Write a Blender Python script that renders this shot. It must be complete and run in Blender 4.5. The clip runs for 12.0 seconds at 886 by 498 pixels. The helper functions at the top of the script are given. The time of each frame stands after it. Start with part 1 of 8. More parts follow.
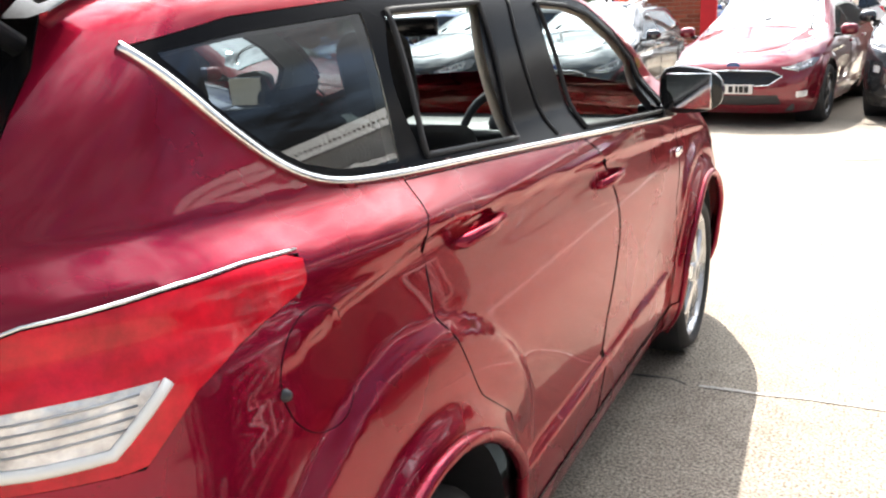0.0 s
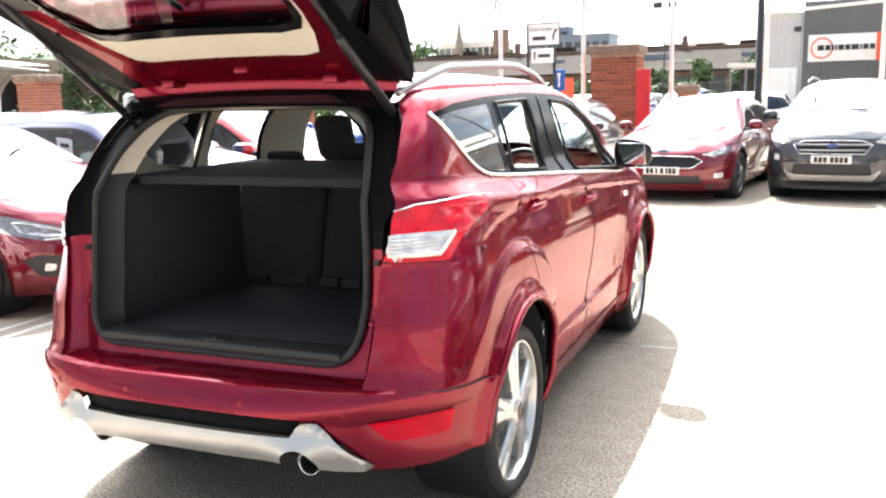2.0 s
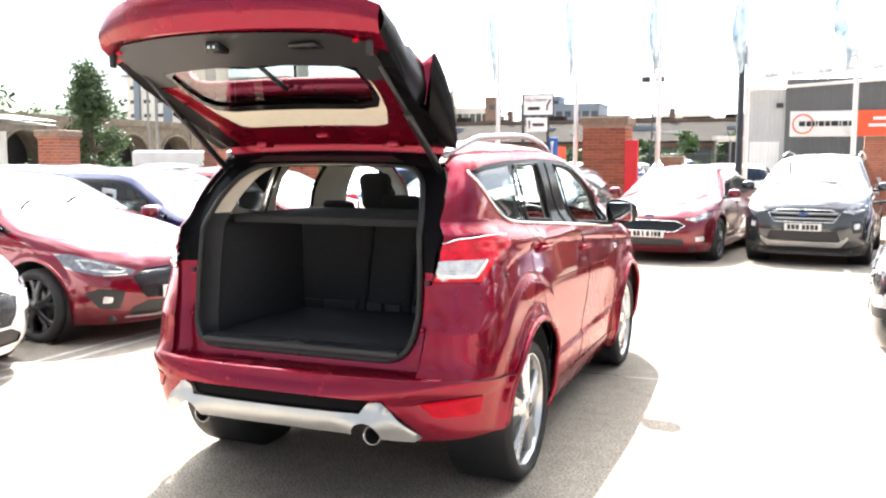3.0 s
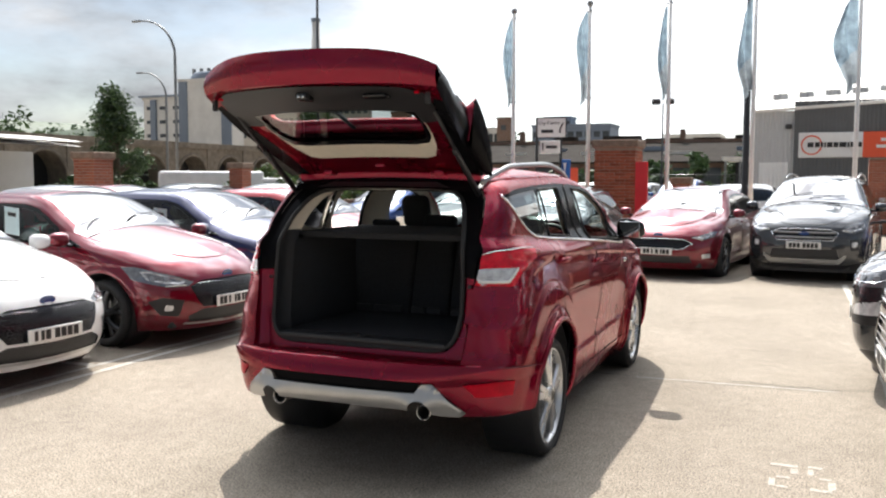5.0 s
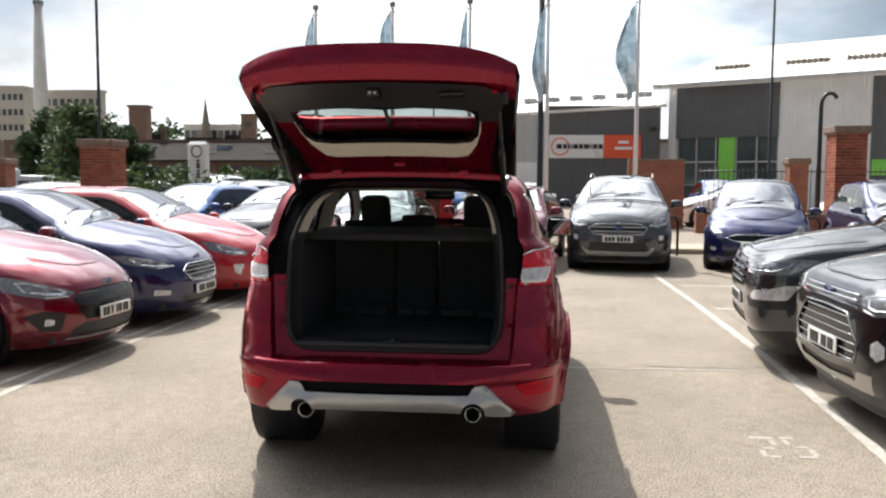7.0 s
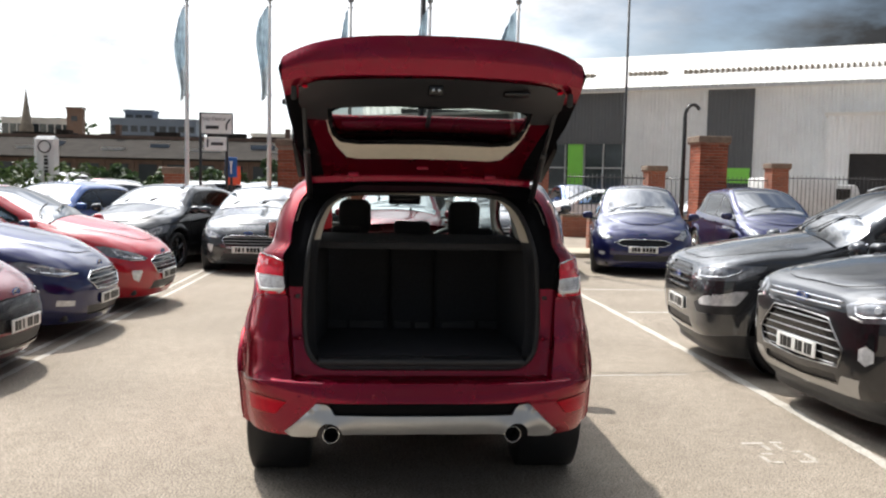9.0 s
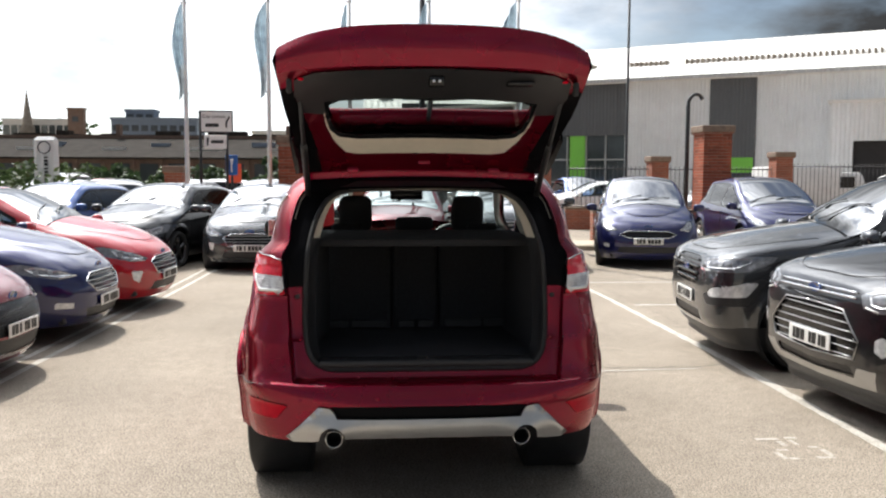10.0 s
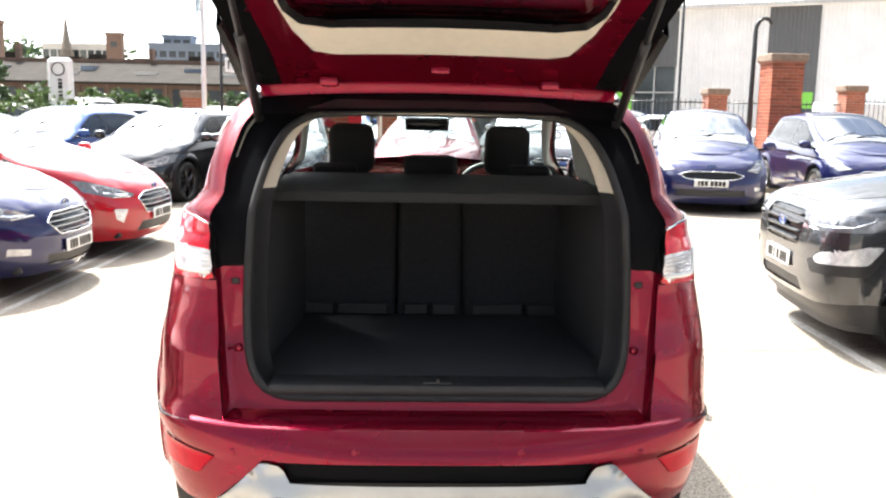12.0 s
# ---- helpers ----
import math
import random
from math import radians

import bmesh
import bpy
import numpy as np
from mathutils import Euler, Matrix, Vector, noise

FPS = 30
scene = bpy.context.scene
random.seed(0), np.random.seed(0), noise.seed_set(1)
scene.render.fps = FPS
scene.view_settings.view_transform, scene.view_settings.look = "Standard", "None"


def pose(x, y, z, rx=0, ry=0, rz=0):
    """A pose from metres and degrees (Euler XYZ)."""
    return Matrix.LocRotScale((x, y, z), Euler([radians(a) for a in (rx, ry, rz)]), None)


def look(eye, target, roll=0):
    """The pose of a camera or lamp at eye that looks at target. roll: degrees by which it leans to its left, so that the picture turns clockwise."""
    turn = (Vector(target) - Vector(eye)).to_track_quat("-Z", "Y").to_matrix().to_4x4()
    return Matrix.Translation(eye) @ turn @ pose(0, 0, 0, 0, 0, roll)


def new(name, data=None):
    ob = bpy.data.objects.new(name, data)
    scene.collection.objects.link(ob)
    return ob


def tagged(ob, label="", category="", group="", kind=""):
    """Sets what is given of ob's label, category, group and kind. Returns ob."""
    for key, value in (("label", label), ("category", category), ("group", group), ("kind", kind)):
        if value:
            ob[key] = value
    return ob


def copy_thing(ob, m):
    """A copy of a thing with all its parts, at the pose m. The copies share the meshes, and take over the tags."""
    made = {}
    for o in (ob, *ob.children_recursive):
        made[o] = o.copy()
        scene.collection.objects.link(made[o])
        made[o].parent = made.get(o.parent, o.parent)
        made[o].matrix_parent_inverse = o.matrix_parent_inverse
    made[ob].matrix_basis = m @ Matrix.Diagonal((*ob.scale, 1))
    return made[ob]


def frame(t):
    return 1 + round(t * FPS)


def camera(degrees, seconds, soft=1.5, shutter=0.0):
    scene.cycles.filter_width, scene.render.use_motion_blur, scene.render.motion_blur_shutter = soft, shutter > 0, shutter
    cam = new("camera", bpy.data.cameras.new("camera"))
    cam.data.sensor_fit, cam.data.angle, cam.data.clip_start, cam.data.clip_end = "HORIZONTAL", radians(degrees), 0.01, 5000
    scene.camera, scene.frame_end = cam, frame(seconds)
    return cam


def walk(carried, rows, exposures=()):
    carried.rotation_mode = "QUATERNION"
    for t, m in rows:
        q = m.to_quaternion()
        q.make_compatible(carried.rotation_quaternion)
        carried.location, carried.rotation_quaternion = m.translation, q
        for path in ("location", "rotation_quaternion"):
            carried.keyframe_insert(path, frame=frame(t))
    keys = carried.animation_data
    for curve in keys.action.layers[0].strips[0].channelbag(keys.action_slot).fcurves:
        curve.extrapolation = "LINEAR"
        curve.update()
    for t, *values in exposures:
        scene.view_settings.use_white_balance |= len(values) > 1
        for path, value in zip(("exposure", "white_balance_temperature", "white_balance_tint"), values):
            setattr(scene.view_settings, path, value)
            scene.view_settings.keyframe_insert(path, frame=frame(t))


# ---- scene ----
cam = camera(53.9, 12.0, 2.2)
PATH = [
    (0, (0.075, 0.142, 1.581), (-0.793, 1.861, 1.042), -2.8),
    (0.5, (0.148, -0.34, 1.582), (-0.66, 1.417, 1.073), -2.1),
    (1, (0.255, -0.853, 1.59), (-0.531, 0.928, 1.135), -1.9),
    (1.5, (0.376, -1.366, 1.598), (-0.406, 0.429, 1.192), -1.9),
    (2, (0.418, -1.856, 1.61), (-0.341, -0.039, 1.263), -1.4),
    (2.5, (0.537, -2.346, 1.61), (-0.215, -0.512, 1.343), -0.8),
    (3, (0.588, -2.81, 1.605), (-0.152, -0.963, 1.401), 0.1),
    (3.5, (0.675, -3.22, 1.626), (-0.08, -1.376, 1.457), 0.2),
    (3.7, (0.712, -3.311, 1.625), (-0.058, -1.473, 1.459), 0.2),
    (5.3, (0.759, -3.708, 1.642), (-0.001, -1.865, 1.485), 0.1),
    (5.5, (0.623, -3.765, 1.63), (-0.083, -1.9, 1.469), 0.8),
    (6, (0.261, -3.914, 1.612), (-0.299, -2.001, 1.449), 1.8),
    (6.5, (-0.265, -3.916, 1.638), (-0.636, -1.957, 1.48), 1.3),
    (7, (-0.789, -3.978, 1.644), (-0.985, -1.995, 1.482), 0.3),
    (7.5, (-1.184, -3.962, 1.639), (-1.242, -1.97, 1.466), 0.2),
    (7.7, (-1.311, -3.865, 1.639), (-1.318, -1.872, 1.467), 0.2),
    (9.3, (-1.841, -3.668, 1.654), (-1.654, -1.682, 1.502), 1.0),
    (9.5, (-1.853, -3.643, 1.657), (-1.665, -1.657, 1.504), 0.7),
    (10, (-1.789, -3.55, 1.648), (-1.624, -1.564, 1.482), 0.2),
    (10.5, (-1.75, -3.336, 1.622), (-1.599, -1.35, 1.443), 0.1),
    (11, (-1.74, -2.941, 1.636), (-1.592, -0.957, 1.432), 0.2),
    (11.5, (-1.669, -2.452, 1.619), (-1.551, -0.471, 1.364), 0.7),
    (12, (-1.615, -1.961, 1.602), (-1.535, 0.011, 1.282), 1.1),
]
EXPOSURES = [(0.0, 1.48), (0.6, 1.70), (1.5, 2.03), (3.0, 2.10), (3.7, 1.86), (5.3, 0.39), (7.5, 0.25), (10.5, 0.32),
             (11.2, 0.62), (11.6, 1.14), (12.0, 1.78)]
walk(cam, [(t, look(eye, target, roll)) for t, eye, target, roll in PATH], EXPOSURES)

# ---- light ----
SUN_TO = Vector((-0.35, 0.745, 1.0)).normalized()
world = bpy.data.worlds.new("sky")
scene.world = world
world.use_nodes = True
wn, wl = world.node_tree.nodes, world.node_tree.links
for n in list(wn):
    wn.remove(n)
sky = wn.new("ShaderNodeTexSky")
sky.sky_type, sky.sun_disc = "NISHITA", False
sky.sun_elevation = math.asin(SUN_TO.z)
sky.sun_rotation = math.atan2(SUN_TO.x, SUN_TO.y)
def wnode(kind, **inputs):
    n = wn.new(kind)
    for k, v in inputs.items():
        n.inputs[k.replace("_", " ")].default_value = v
    return n


# broken cloud: bright round the sun, grey away from it, with blue gaps
coord = wn.new("ShaderNodeTexCoord")
stretch = wnode("ShaderNodeMapping", Scale=(1.6, 1.6, 4.2), Location=(0.35, 0.1, 0.4))
cloud = wnode("ShaderNodeTexNoise", Scale=1.5, Detail=8.0, Roughness=0.55)
shade = wnode("ShaderNodeTexNoise", Scale=2.2, Detail=6.0, Roughness=0.6)
cover = wnode("ShaderNodeMapRange", From_Min=0.37, From_Max=0.53, To_Min=0.12, To_Max=1.0)
toward = wn.new("ShaderNodeVectorMath")
toward.operation = "DOT_PRODUCT"
toward.inputs[1].default_value = SUN_TO
veil = wnode("ShaderNodeMapRange", From_Min=0.47, From_Max=0.66, To_Min=0.20, To_Max=1.25)
veil.interpolation_type = "SMOOTHSTEP"
glow = wnode("ShaderNodeMapRange", From_Min=0.80, From_Max=1.0, To_Min=0.0, To_Max=4.0)
glow.interpolation_type = "SMOOTHSTEP"
grain = wnode("ShaderNodeMapRange", From_Min=0.30, From_Max=0.68, To_Min=0.45, To_Max=1.6)
times = wn.new("ShaderNodeMath")
times.operation = "MULTIPLY"
plus = wn.new("ShaderNodeMath")
plus.operation = "ADD"
tint = wn.new("ShaderNodeMix")
tint.data_type = "RGBA"
tint.blend_type = "MULTIPLY"
tint.inputs["Factor"].default_value = 1.0
tint.inputs["A"].default_value = (11.8, 12.2, 12.8, 1)
mixer = wn.new("ShaderNodeMix")
mixer.data_type = "RGBA"
back = wn.new("ShaderNodeBackground")
back.inputs["Strength"].default_value = 0.085
wout = wn.new("ShaderNodeOutputWorld")
wl.new(coord.outputs["Generated"], stretch.inputs["Vector"])
wl.new(stretch.outputs[0], cloud.inputs["Vector"])
wl.new(stretch.outputs[0], shade.inputs["Vector"])
wl.new(coord.outputs["Generated"], toward.inputs[0])
wl.new(toward.outputs["Value"], veil.inputs["Value"])
wl.new(toward.outputs["Value"], glow.inputs["Value"])
wl.new(cloud.outputs["Fac"], cover.inputs["Value"])
wl.new(shade.outputs["Fac"], grain.inputs["Value"])
wl.new(veil.outputs[0], times.inputs[0])
wl.new(grain.outputs[0], times.inputs[1])
last = times
for way, near, far, deep in (((-0.80, 0.56, 0.20), 0.86, 0.985, 0.30), ((0.62, 0.72, 0.30), 0.86, 0.98, 0.24), ((-0.42, 0.86, 0.30), 0.955, 0.995, 0.55)):
    # two heavier banks of cloud
    aim = wn.new("ShaderNodeVectorMath")
    aim.operation = "DOT_PRODUCT"
    aim.inputs[1].default_value = Vector(way).normalized()
    bank = wnode("ShaderNodeMapRange", From_Min=near, From_Max=far, To_Min=1.0, To_Max=deep)
    bank.interpolation_type = "SMOOTHSTEP"
    thin = wn.new("ShaderNodeMath")
    thin.operation = "MULTIPLY"
    wl.new(coord.outputs["Generated"], aim.inputs[0])
    wl.new(aim.outputs["Value"], bank.inputs["Value"])
    wl.new(last.outputs[0], thin.inputs[0])
    wl.new(bank.outputs[0], thin.inputs[1])
    last = thin
wl.new(last.outputs[0], plus.inputs[0])
wl.new(glow.outputs[0], plus.inputs[1])
wl.new(plus.outputs[0], tint.inputs["B"])
wl.new(cover.outputs[0], mixer.inputs["Factor"])
wl.new(sky.outputs["Color"], mixer.inputs["A"])
wl.new(tint.outputs["Result"], mixer.inputs["B"])
wl.new(mixer.outputs["Result"], back.inputs["Color"])
wl.new(back.outputs[0], wout.inputs["Surface"])
sun = new("sun", bpy.data.lights.new("sun", "SUN"))
sun.data.energy, sun.data.angle, sun.data.color = 4.6, radians(0.6), (1.0, 0.95, 0.87)
sun.matrix_world = look(SUN_TO * 50, (0, 0, 0))


# ---- materials ----
def material(name, rgb, rough=0.5, metal=0.0, coat=0.0, vary=0.0, scale=8.0, bump=0.0, bump_scale=60.0, spec=0.5,
             rgb2=None, stain=0.0, stain_scale=0.6, stain_rgb=(0.02, 0.02, 0.02), rough_vary=0.0, piece=0.0):
    """A surface of one colour with grain (vary), larger stains, relief and, with piece, a shift from piece to piece."""
    m = bpy.data.materials.new(name)
    m.use_nodes = True
    n, l = m.node_tree.nodes, m.node_tree.links
    b = n["Principled BSDF"]
    b.inputs["Base Color"].default_value = (*rgb, 1)
    b.inputs["Roughness"].default_value, b.inputs["Metallic"].default_value = rough, metal
    b.inputs["Coat Weight"].default_value, b.inputs["Coat Roughness"].default_value = coat, 0.03
    b.inputs["Specular IOR Level"].default_value = spec
    tc = n.new("ShaderNodeTexCoord")
    out = None
    if vary or rgb2 or stain or piece:
        no = n.new("ShaderNodeTexNoise")
        no.inputs["Scale"].default_value, no.inputs["Detail"].default_value, no.inputs["Roughness"].default_value = scale, 6, 0.65
        l.new(tc.outputs["Object"], no.inputs["Vector"])
        ra = n.new("ShaderNodeValToRGB")
        ra.color_ramp.elements[0].position, ra.color_ramp.elements[1].position = 0.3, 0.7
        lo = tuple(max(0, c * (1 - vary)) for c in rgb)
        hi = rgb2 if rgb2 else tuple(min(1, c * (1 + vary)) for c in rgb)
        ra.color_ramp.elements[0].color, ra.color_ramp.elements[1].color = (*lo, 1), (*hi, 1)
        l.new(no.outputs["Fac"], ra.inputs["Fac"])
        out = ra.outputs["Color"]
        if stain:
            st = n.new("ShaderNodeTexNoise")
            st.inputs["Scale"].default_value, st.inputs["Detail"].default_value = stain_scale, 7
            l.new(tc.outputs["Object"], st.inputs["Vector"])
            sr = n.new("ShaderNodeMapRange")
            sr.inputs["From Min"].default_value, sr.inputs["From Max"].default_value = 0.5, 0.75
            sr.inputs["To Max"].default_value = stain
            l.new(st.outputs["Fac"], sr.inputs["Value"])
            mx = n.new("ShaderNodeMix")
            mx.data_type = "RGBA"
            mx.inputs["B"].default_value = (*stain_rgb, 1)
            l.new(sr.outputs[0], mx.inputs["Factor"])
            l.new(out, mx.inputs["A"])
            out = mx.outputs["Result"]
        if piece:
            oi = n.new("ShaderNodeObjectInfo")
            pr = n.new("ShaderNodeMapRange")
            pr.inputs["To Min"].default_value, pr.inputs["To Max"].default_value = 1 - piece, 1 + piece
            l.new(oi.outputs["Random"], pr.inputs["Value"])
            hs = n.new("ShaderNodeHueSaturation")
            l.new(pr.outputs[0], hs.inputs["Value"])
            l.new(out, hs.inputs["Color"])
            out = hs.outputs["Color"]
        l.new(out, b.inputs["Base Color"])
    if rough_vary:
        rn = n.new("ShaderNodeTexNoise")
        rn.inputs["Scale"].default_value, rn.inputs["Detail"].default_value = 3.0, 8
        l.new(tc.outputs["Object"], rn.inputs["Vector"])
        rr = n.new("ShaderNodeMapRange")
        rr.inputs["To Min"].default_value, rr.inputs["To Max"].default_value = max(0, rough - rough_vary), rough + rough_vary
        l.new(rn.outputs["Fac"], rr.inputs["Value"])
        l.new(rr.outputs[0], b.inputs["Roughness"])
    if bump:
        bn = n.new("ShaderNodeTexNoise")
        bn.inputs["Scale"].default_value, bn.inputs["Detail"].default_value = bump_scale, 4
        l.new(tc.outputs["Object"], bn.inputs["Vector"])
        bu = n.new("ShaderNodeBump")
        bu.inputs["Strength"].default_value, bu.inputs["Distance"].default_value = bump, 0.01
        l.new(bn.outputs["Fac"], bu.inputs["Height"])
        l.new(bu.outputs[0], b.inputs["Normal"])
    return m


def paint(name, rgb, metal=0.45, rough=0.30, coat=1.0, ior=1.65, edge=(1, 1, 1)):
    """Car paint: a flaked base under a clear coat, faintly dusty."""
    m = material(name, rgb, rough, metal, coat, vary=0.10, scale=2.2, rough_vary=0.05, spec=0.12)
    n, l = m.node_tree.nodes, m.node_tree.links
    b = n["Principled BSDF"]
    b.inputs["Coat IOR"].default_value = ior
    b.inputs["Specular Tint"].default_value = (*edge, 1)
    tc = n.new("ShaderNodeTexCoord")
    fl = n.new("ShaderNodeTexNoise")
    fl.inputs["Scale"].default_value, fl.inputs["Detail"].default_value = 900, 1
    l.new(tc.outputs["Object"], fl.inputs["Vector"])
    bu = n.new("ShaderNodeBump")
    bu.inputs["Strength"].default_value, bu.inputs["Distance"].default_value = 0.06, 0.002
    l.new(fl.outputs["Fac"], bu.inputs["Height"])
    l.new(bu.outputs[0], b.inputs["Normal"])
    wv = n.new("ShaderNodeTexNoise")
    wv.inputs["Scale"].default_value, wv.inputs["Detail"].default_value = 5, 1
    l.new(tc.outputs["Object"], wv.inputs["Vector"])
    bw = n.new("ShaderNodeBump")
    bw.inputs["Strength"].default_value, bw.inputs["Distance"].default_value = 0.05, 0.004
    l.new(wv.outputs["Fac"], bw.inputs["Height"])
    l.new(bw.outputs[0], b.inputs["Coat Normal"])
    return m


def pane_material(name, tint, gloss=1.0):
    """A thin pane: tinted see-through with a mirror gloss that grows towards grazing."""
    m = bpy.data.materials.new(name)
    m.use_nodes = True
    n, l = m.node_tree.nodes, m.node_tree.links
    n.remove(n["Principled BSDF"])
    tr, gl, mx, fr = n.new("ShaderNodeBsdfTransparent"), n.new("ShaderNodeBsdfGlossy"), n.new("ShaderNodeMixShader"), n.new("ShaderNodeFresnel")
    tr.inputs[0].default_value = (*tint, 1)
    gl.inputs["Roughness"].default_value = 0.015
    gl.inputs["Color"].default_value = (gloss, gloss, gloss, 1)
    fr.inputs[0].default_value = 1.6
    l.new(fr.outputs[0], mx.inputs[0])
    l.new(tr.outputs[0], mx.inputs[1])
    l.new(gl.outputs[0], mx.inputs[2])
    l.new(mx.outputs[0], n["Material Output"].inputs[0])
    return m


M = {
    "ruby": paint("ruby metallic paint", (0.230, 0.0040, 0.024), 0.72, 0.27, 0.62, 1.5, (0.70, 0.10, 0.16)),
    "red": paint("race red paint", (0.46, 0.006, 0.016), 0.0, 0.35),
    "wine": paint("wine red metallic paint", (0.17, 0.002, 0.013), 0.50, 0.30),
    "white": paint("frozen white paint", (0.80, 0.80, 0.80), 0.0, 0.4),
    "blue": paint("deep blue metallic paint", (0.010, 0.012, 0.075), 0.35),
    "midblue": paint("mid blue metallic paint", (0.02, 0.07, 0.26), 0.35),
    "grey": paint("magnetic grey metallic paint", (0.052, 0.055, 0.060), 0.5, 0.26),
    "black": paint("black metallic paint", (0.012, 0.012, 0.014), 0.2),
    "silver": paint("silver metallic paint", (0.45, 0.46, 0.47), 0.6),
    "pane": pane_material("clear car glass", (0.80, 0.86, 0.83)),
    "dark_pane": pane_material("privacy glass", (0.10, 0.12, 0.12)),
    "screen": pane_material("windscreen glass", (0.62, 0.70, 0.68), 0.42),
    "gate_pane": pane_material("tinted tailgate glass", (0.36, 0.41, 0.39)),
    "trim": material("black plastic trim", (0.018, 0.0185, 0.021), 0.45, bump=0.15, bump_scale=400, vary=0.15, scale=20),
    "gloss_black": material("gloss black trim", (0.010, 0.010, 0.011), 0.16, coat=0.15, spec=0.35),
    "satin_black": material("satin black trim", (0.006, 0.006, 0.007), 0.20, spec=0.03, vary=0.1, scale=6),
    "rubber": material("black rubber", (0.021, 0.021, 0.022), 0.75, vary=0.25, scale=15, bump=0.2, bump_scale=200),
    "cloth": material("charcoal seat cloth", (0.022, 0.022, 0.024), 0.9, vary=0.2, scale=120, bump=0.5, bump_scale=700),
    "carpet": material("black boot carpet", (0.030, 0.031, 0.036), 0.95, vary=0.25, scale=60, bump=0.6, bump_scale=500, stain=0.35, stain_scale=4, stain_rgb=(0.028, 0.027, 0.026)),
    "beige": material("beige roof lining", (0.62, 0.57, 0.48), 0.9, vary=0.05, scale=30, bump=0.2, bump_scale=600),
    "chrome": material("bright chrome", (0.80, 0.80, 0.81), 0.10, 1.0),
    "satin": material("satin aluminium", (0.40, 0.40, 0.40), 0.34, 1.0, vary=0.06, scale=6, rough_vary=0.06),
    "skid": material("satin silver paint", (0.50, 0.50, 0.49), 0.38, 0.70, vary=0.08, scale=7, rough_vary=0.06),
    "rim": material("silver alloy rim", (0.62, 0.62, 0.62), 0.28, 0.85, 0.4, vary=0.05, scale=14, rough_vary=0.05),
    "dark_rim": material("dark alloy rim", (0.06, 0.06, 0.065), 0.25, 0.8, 0.4, vary=0.1, scale=14),
    "disc": material("steel brake disc", (0.25, 0.24, 0.23), 0.4, 1.0, vary=0.2, scale=10),
    "lens_red": material("red lamp lens", (0.55, 0.003, 0.016), 0.12, 0.0, 0.35, vary=0.45, scale=13, bump=0.10, bump_scale=45, spec=0.25),
    "lens_dim": material("dark red reflector", (0.50, 0.002, 0.018), 0.30, 0.0, 0.05, vary=0.25, scale=12, bump=0.10, bump_scale=80, spec=0.08),
    "lens_clear": material("clear lamp lens", (0.66, 0.65, 0.66), 0.09, 0.45, 0.6, vary=0.40, scale=24, bump=0.35, bump_scale=40),
    "lamp_dark": material("headlamp cover", (0.21, 0.215, 0.23), 0.07, 0.4, 1.0, vary=0.35, scale=22),
    "fog": material("front fog lamp lens", (0.74, 0.75, 0.76), 0.14, 0.15, 0.6, vary=0.35, scale=18),
    "lamp_glass": material("bright headlamp reflector", (0.74, 0.75, 0.78), 0.10, 0.6, 0.8, vary=0.45, scale=26),
    "plate": material("white plate", (0.78, 0.78, 0.75), 0.35, coat=0.3, vary=0.04, scale=20),
    "plate_bar": material("black plate bars", (0.012, 0.012, 0.012), 0.4),
    "badge": material("blue enamel badge", (0.012, 0.05, 0.20), 0.15, coat=1.0),
    "paper": material("price card", (0.62, 0.76, 0.78), 0.7, vary=0.05, scale=30),
}


# ---- mesh helpers ----
def mesh(name, verts, faces, mat, parent=None, label="", normals=None, smooth=True):
    me = bpy.data.meshes.new(name)
    me.from_pydata([tuple(map(float, v)) for v in verts], [], [tuple(map(int, f)) for f in faces])
    if smooth:
        me.polygons.foreach_set("use_smooth", [True] * len(me.polygons))
    if normals is not None:
        me.normals_split_custom_set_from_vertices([tuple(map(float, v)) for v in normals])
    me.materials.append(mat)
    me.update()
    ob = new(name, me)
    if parent is not None:
        ob.parent = parent
    if label:
        ob["label"] = label
    return ob


def part(name, bm, mat, parent=None, label="", smooth=True):
    me = bpy.data.meshes.new(name)
    bm.normal_update()
    bm.to_mesh(me)
    bm.free()
    if smooth:
        me.polygons.foreach_set("use_smooth", [True] * len(me.polygons))
        me.set_sharp_from_angle(angle=radians(40))
    me.materials.append(mat)
    ob = new(name, me)
    if parent is not None:
        ob.parent = parent
    if label:
        ob["label"] = label
    return ob


def thing(name, label, category, m=None, group="", kind=""):
    ob = new(name)
    ob.empty_display_size = 0.2
    if m is not None:
        ob.matrix_basis = m
    return tagged(ob, label, category, group, kind)


def rbox(x0, x1, y0, y1, z0, z1, bevel=0.01, seg=2, m=None):
    bm = bmesh.new()
    bmesh.ops.create_cube(bm, size=1)
    bmesh.ops.transform(bm, verts=bm.verts, matrix=Matrix.Translation(((x0 + x1) / 2, (y0 + y1) / 2, (z0 + z1) / 2)) @ Matrix.Diagonal((x1 - x0, y1 - y0, z1 - z0, 1)))
    if bevel:
        bmesh.ops.bevel(bm, geom=bm.edges[:] + bm.verts[:], offset=bevel, segments=seg, profile=0.5, affect="EDGES", clamp_overlap=True)
    if m is not None:
        bmesh.ops.transform(bm, verts=bm.verts, matrix=m)
    return bm


def merge(bms):
    """One bmesh out of several."""
    out = bmesh.new()
    for b in bms:
        me = bpy.data.meshes.new("t")
        b.to_mesh(me)
        b.free()
        out.from_mesh(me)
        bpy.data.meshes.remove(me)
    return out


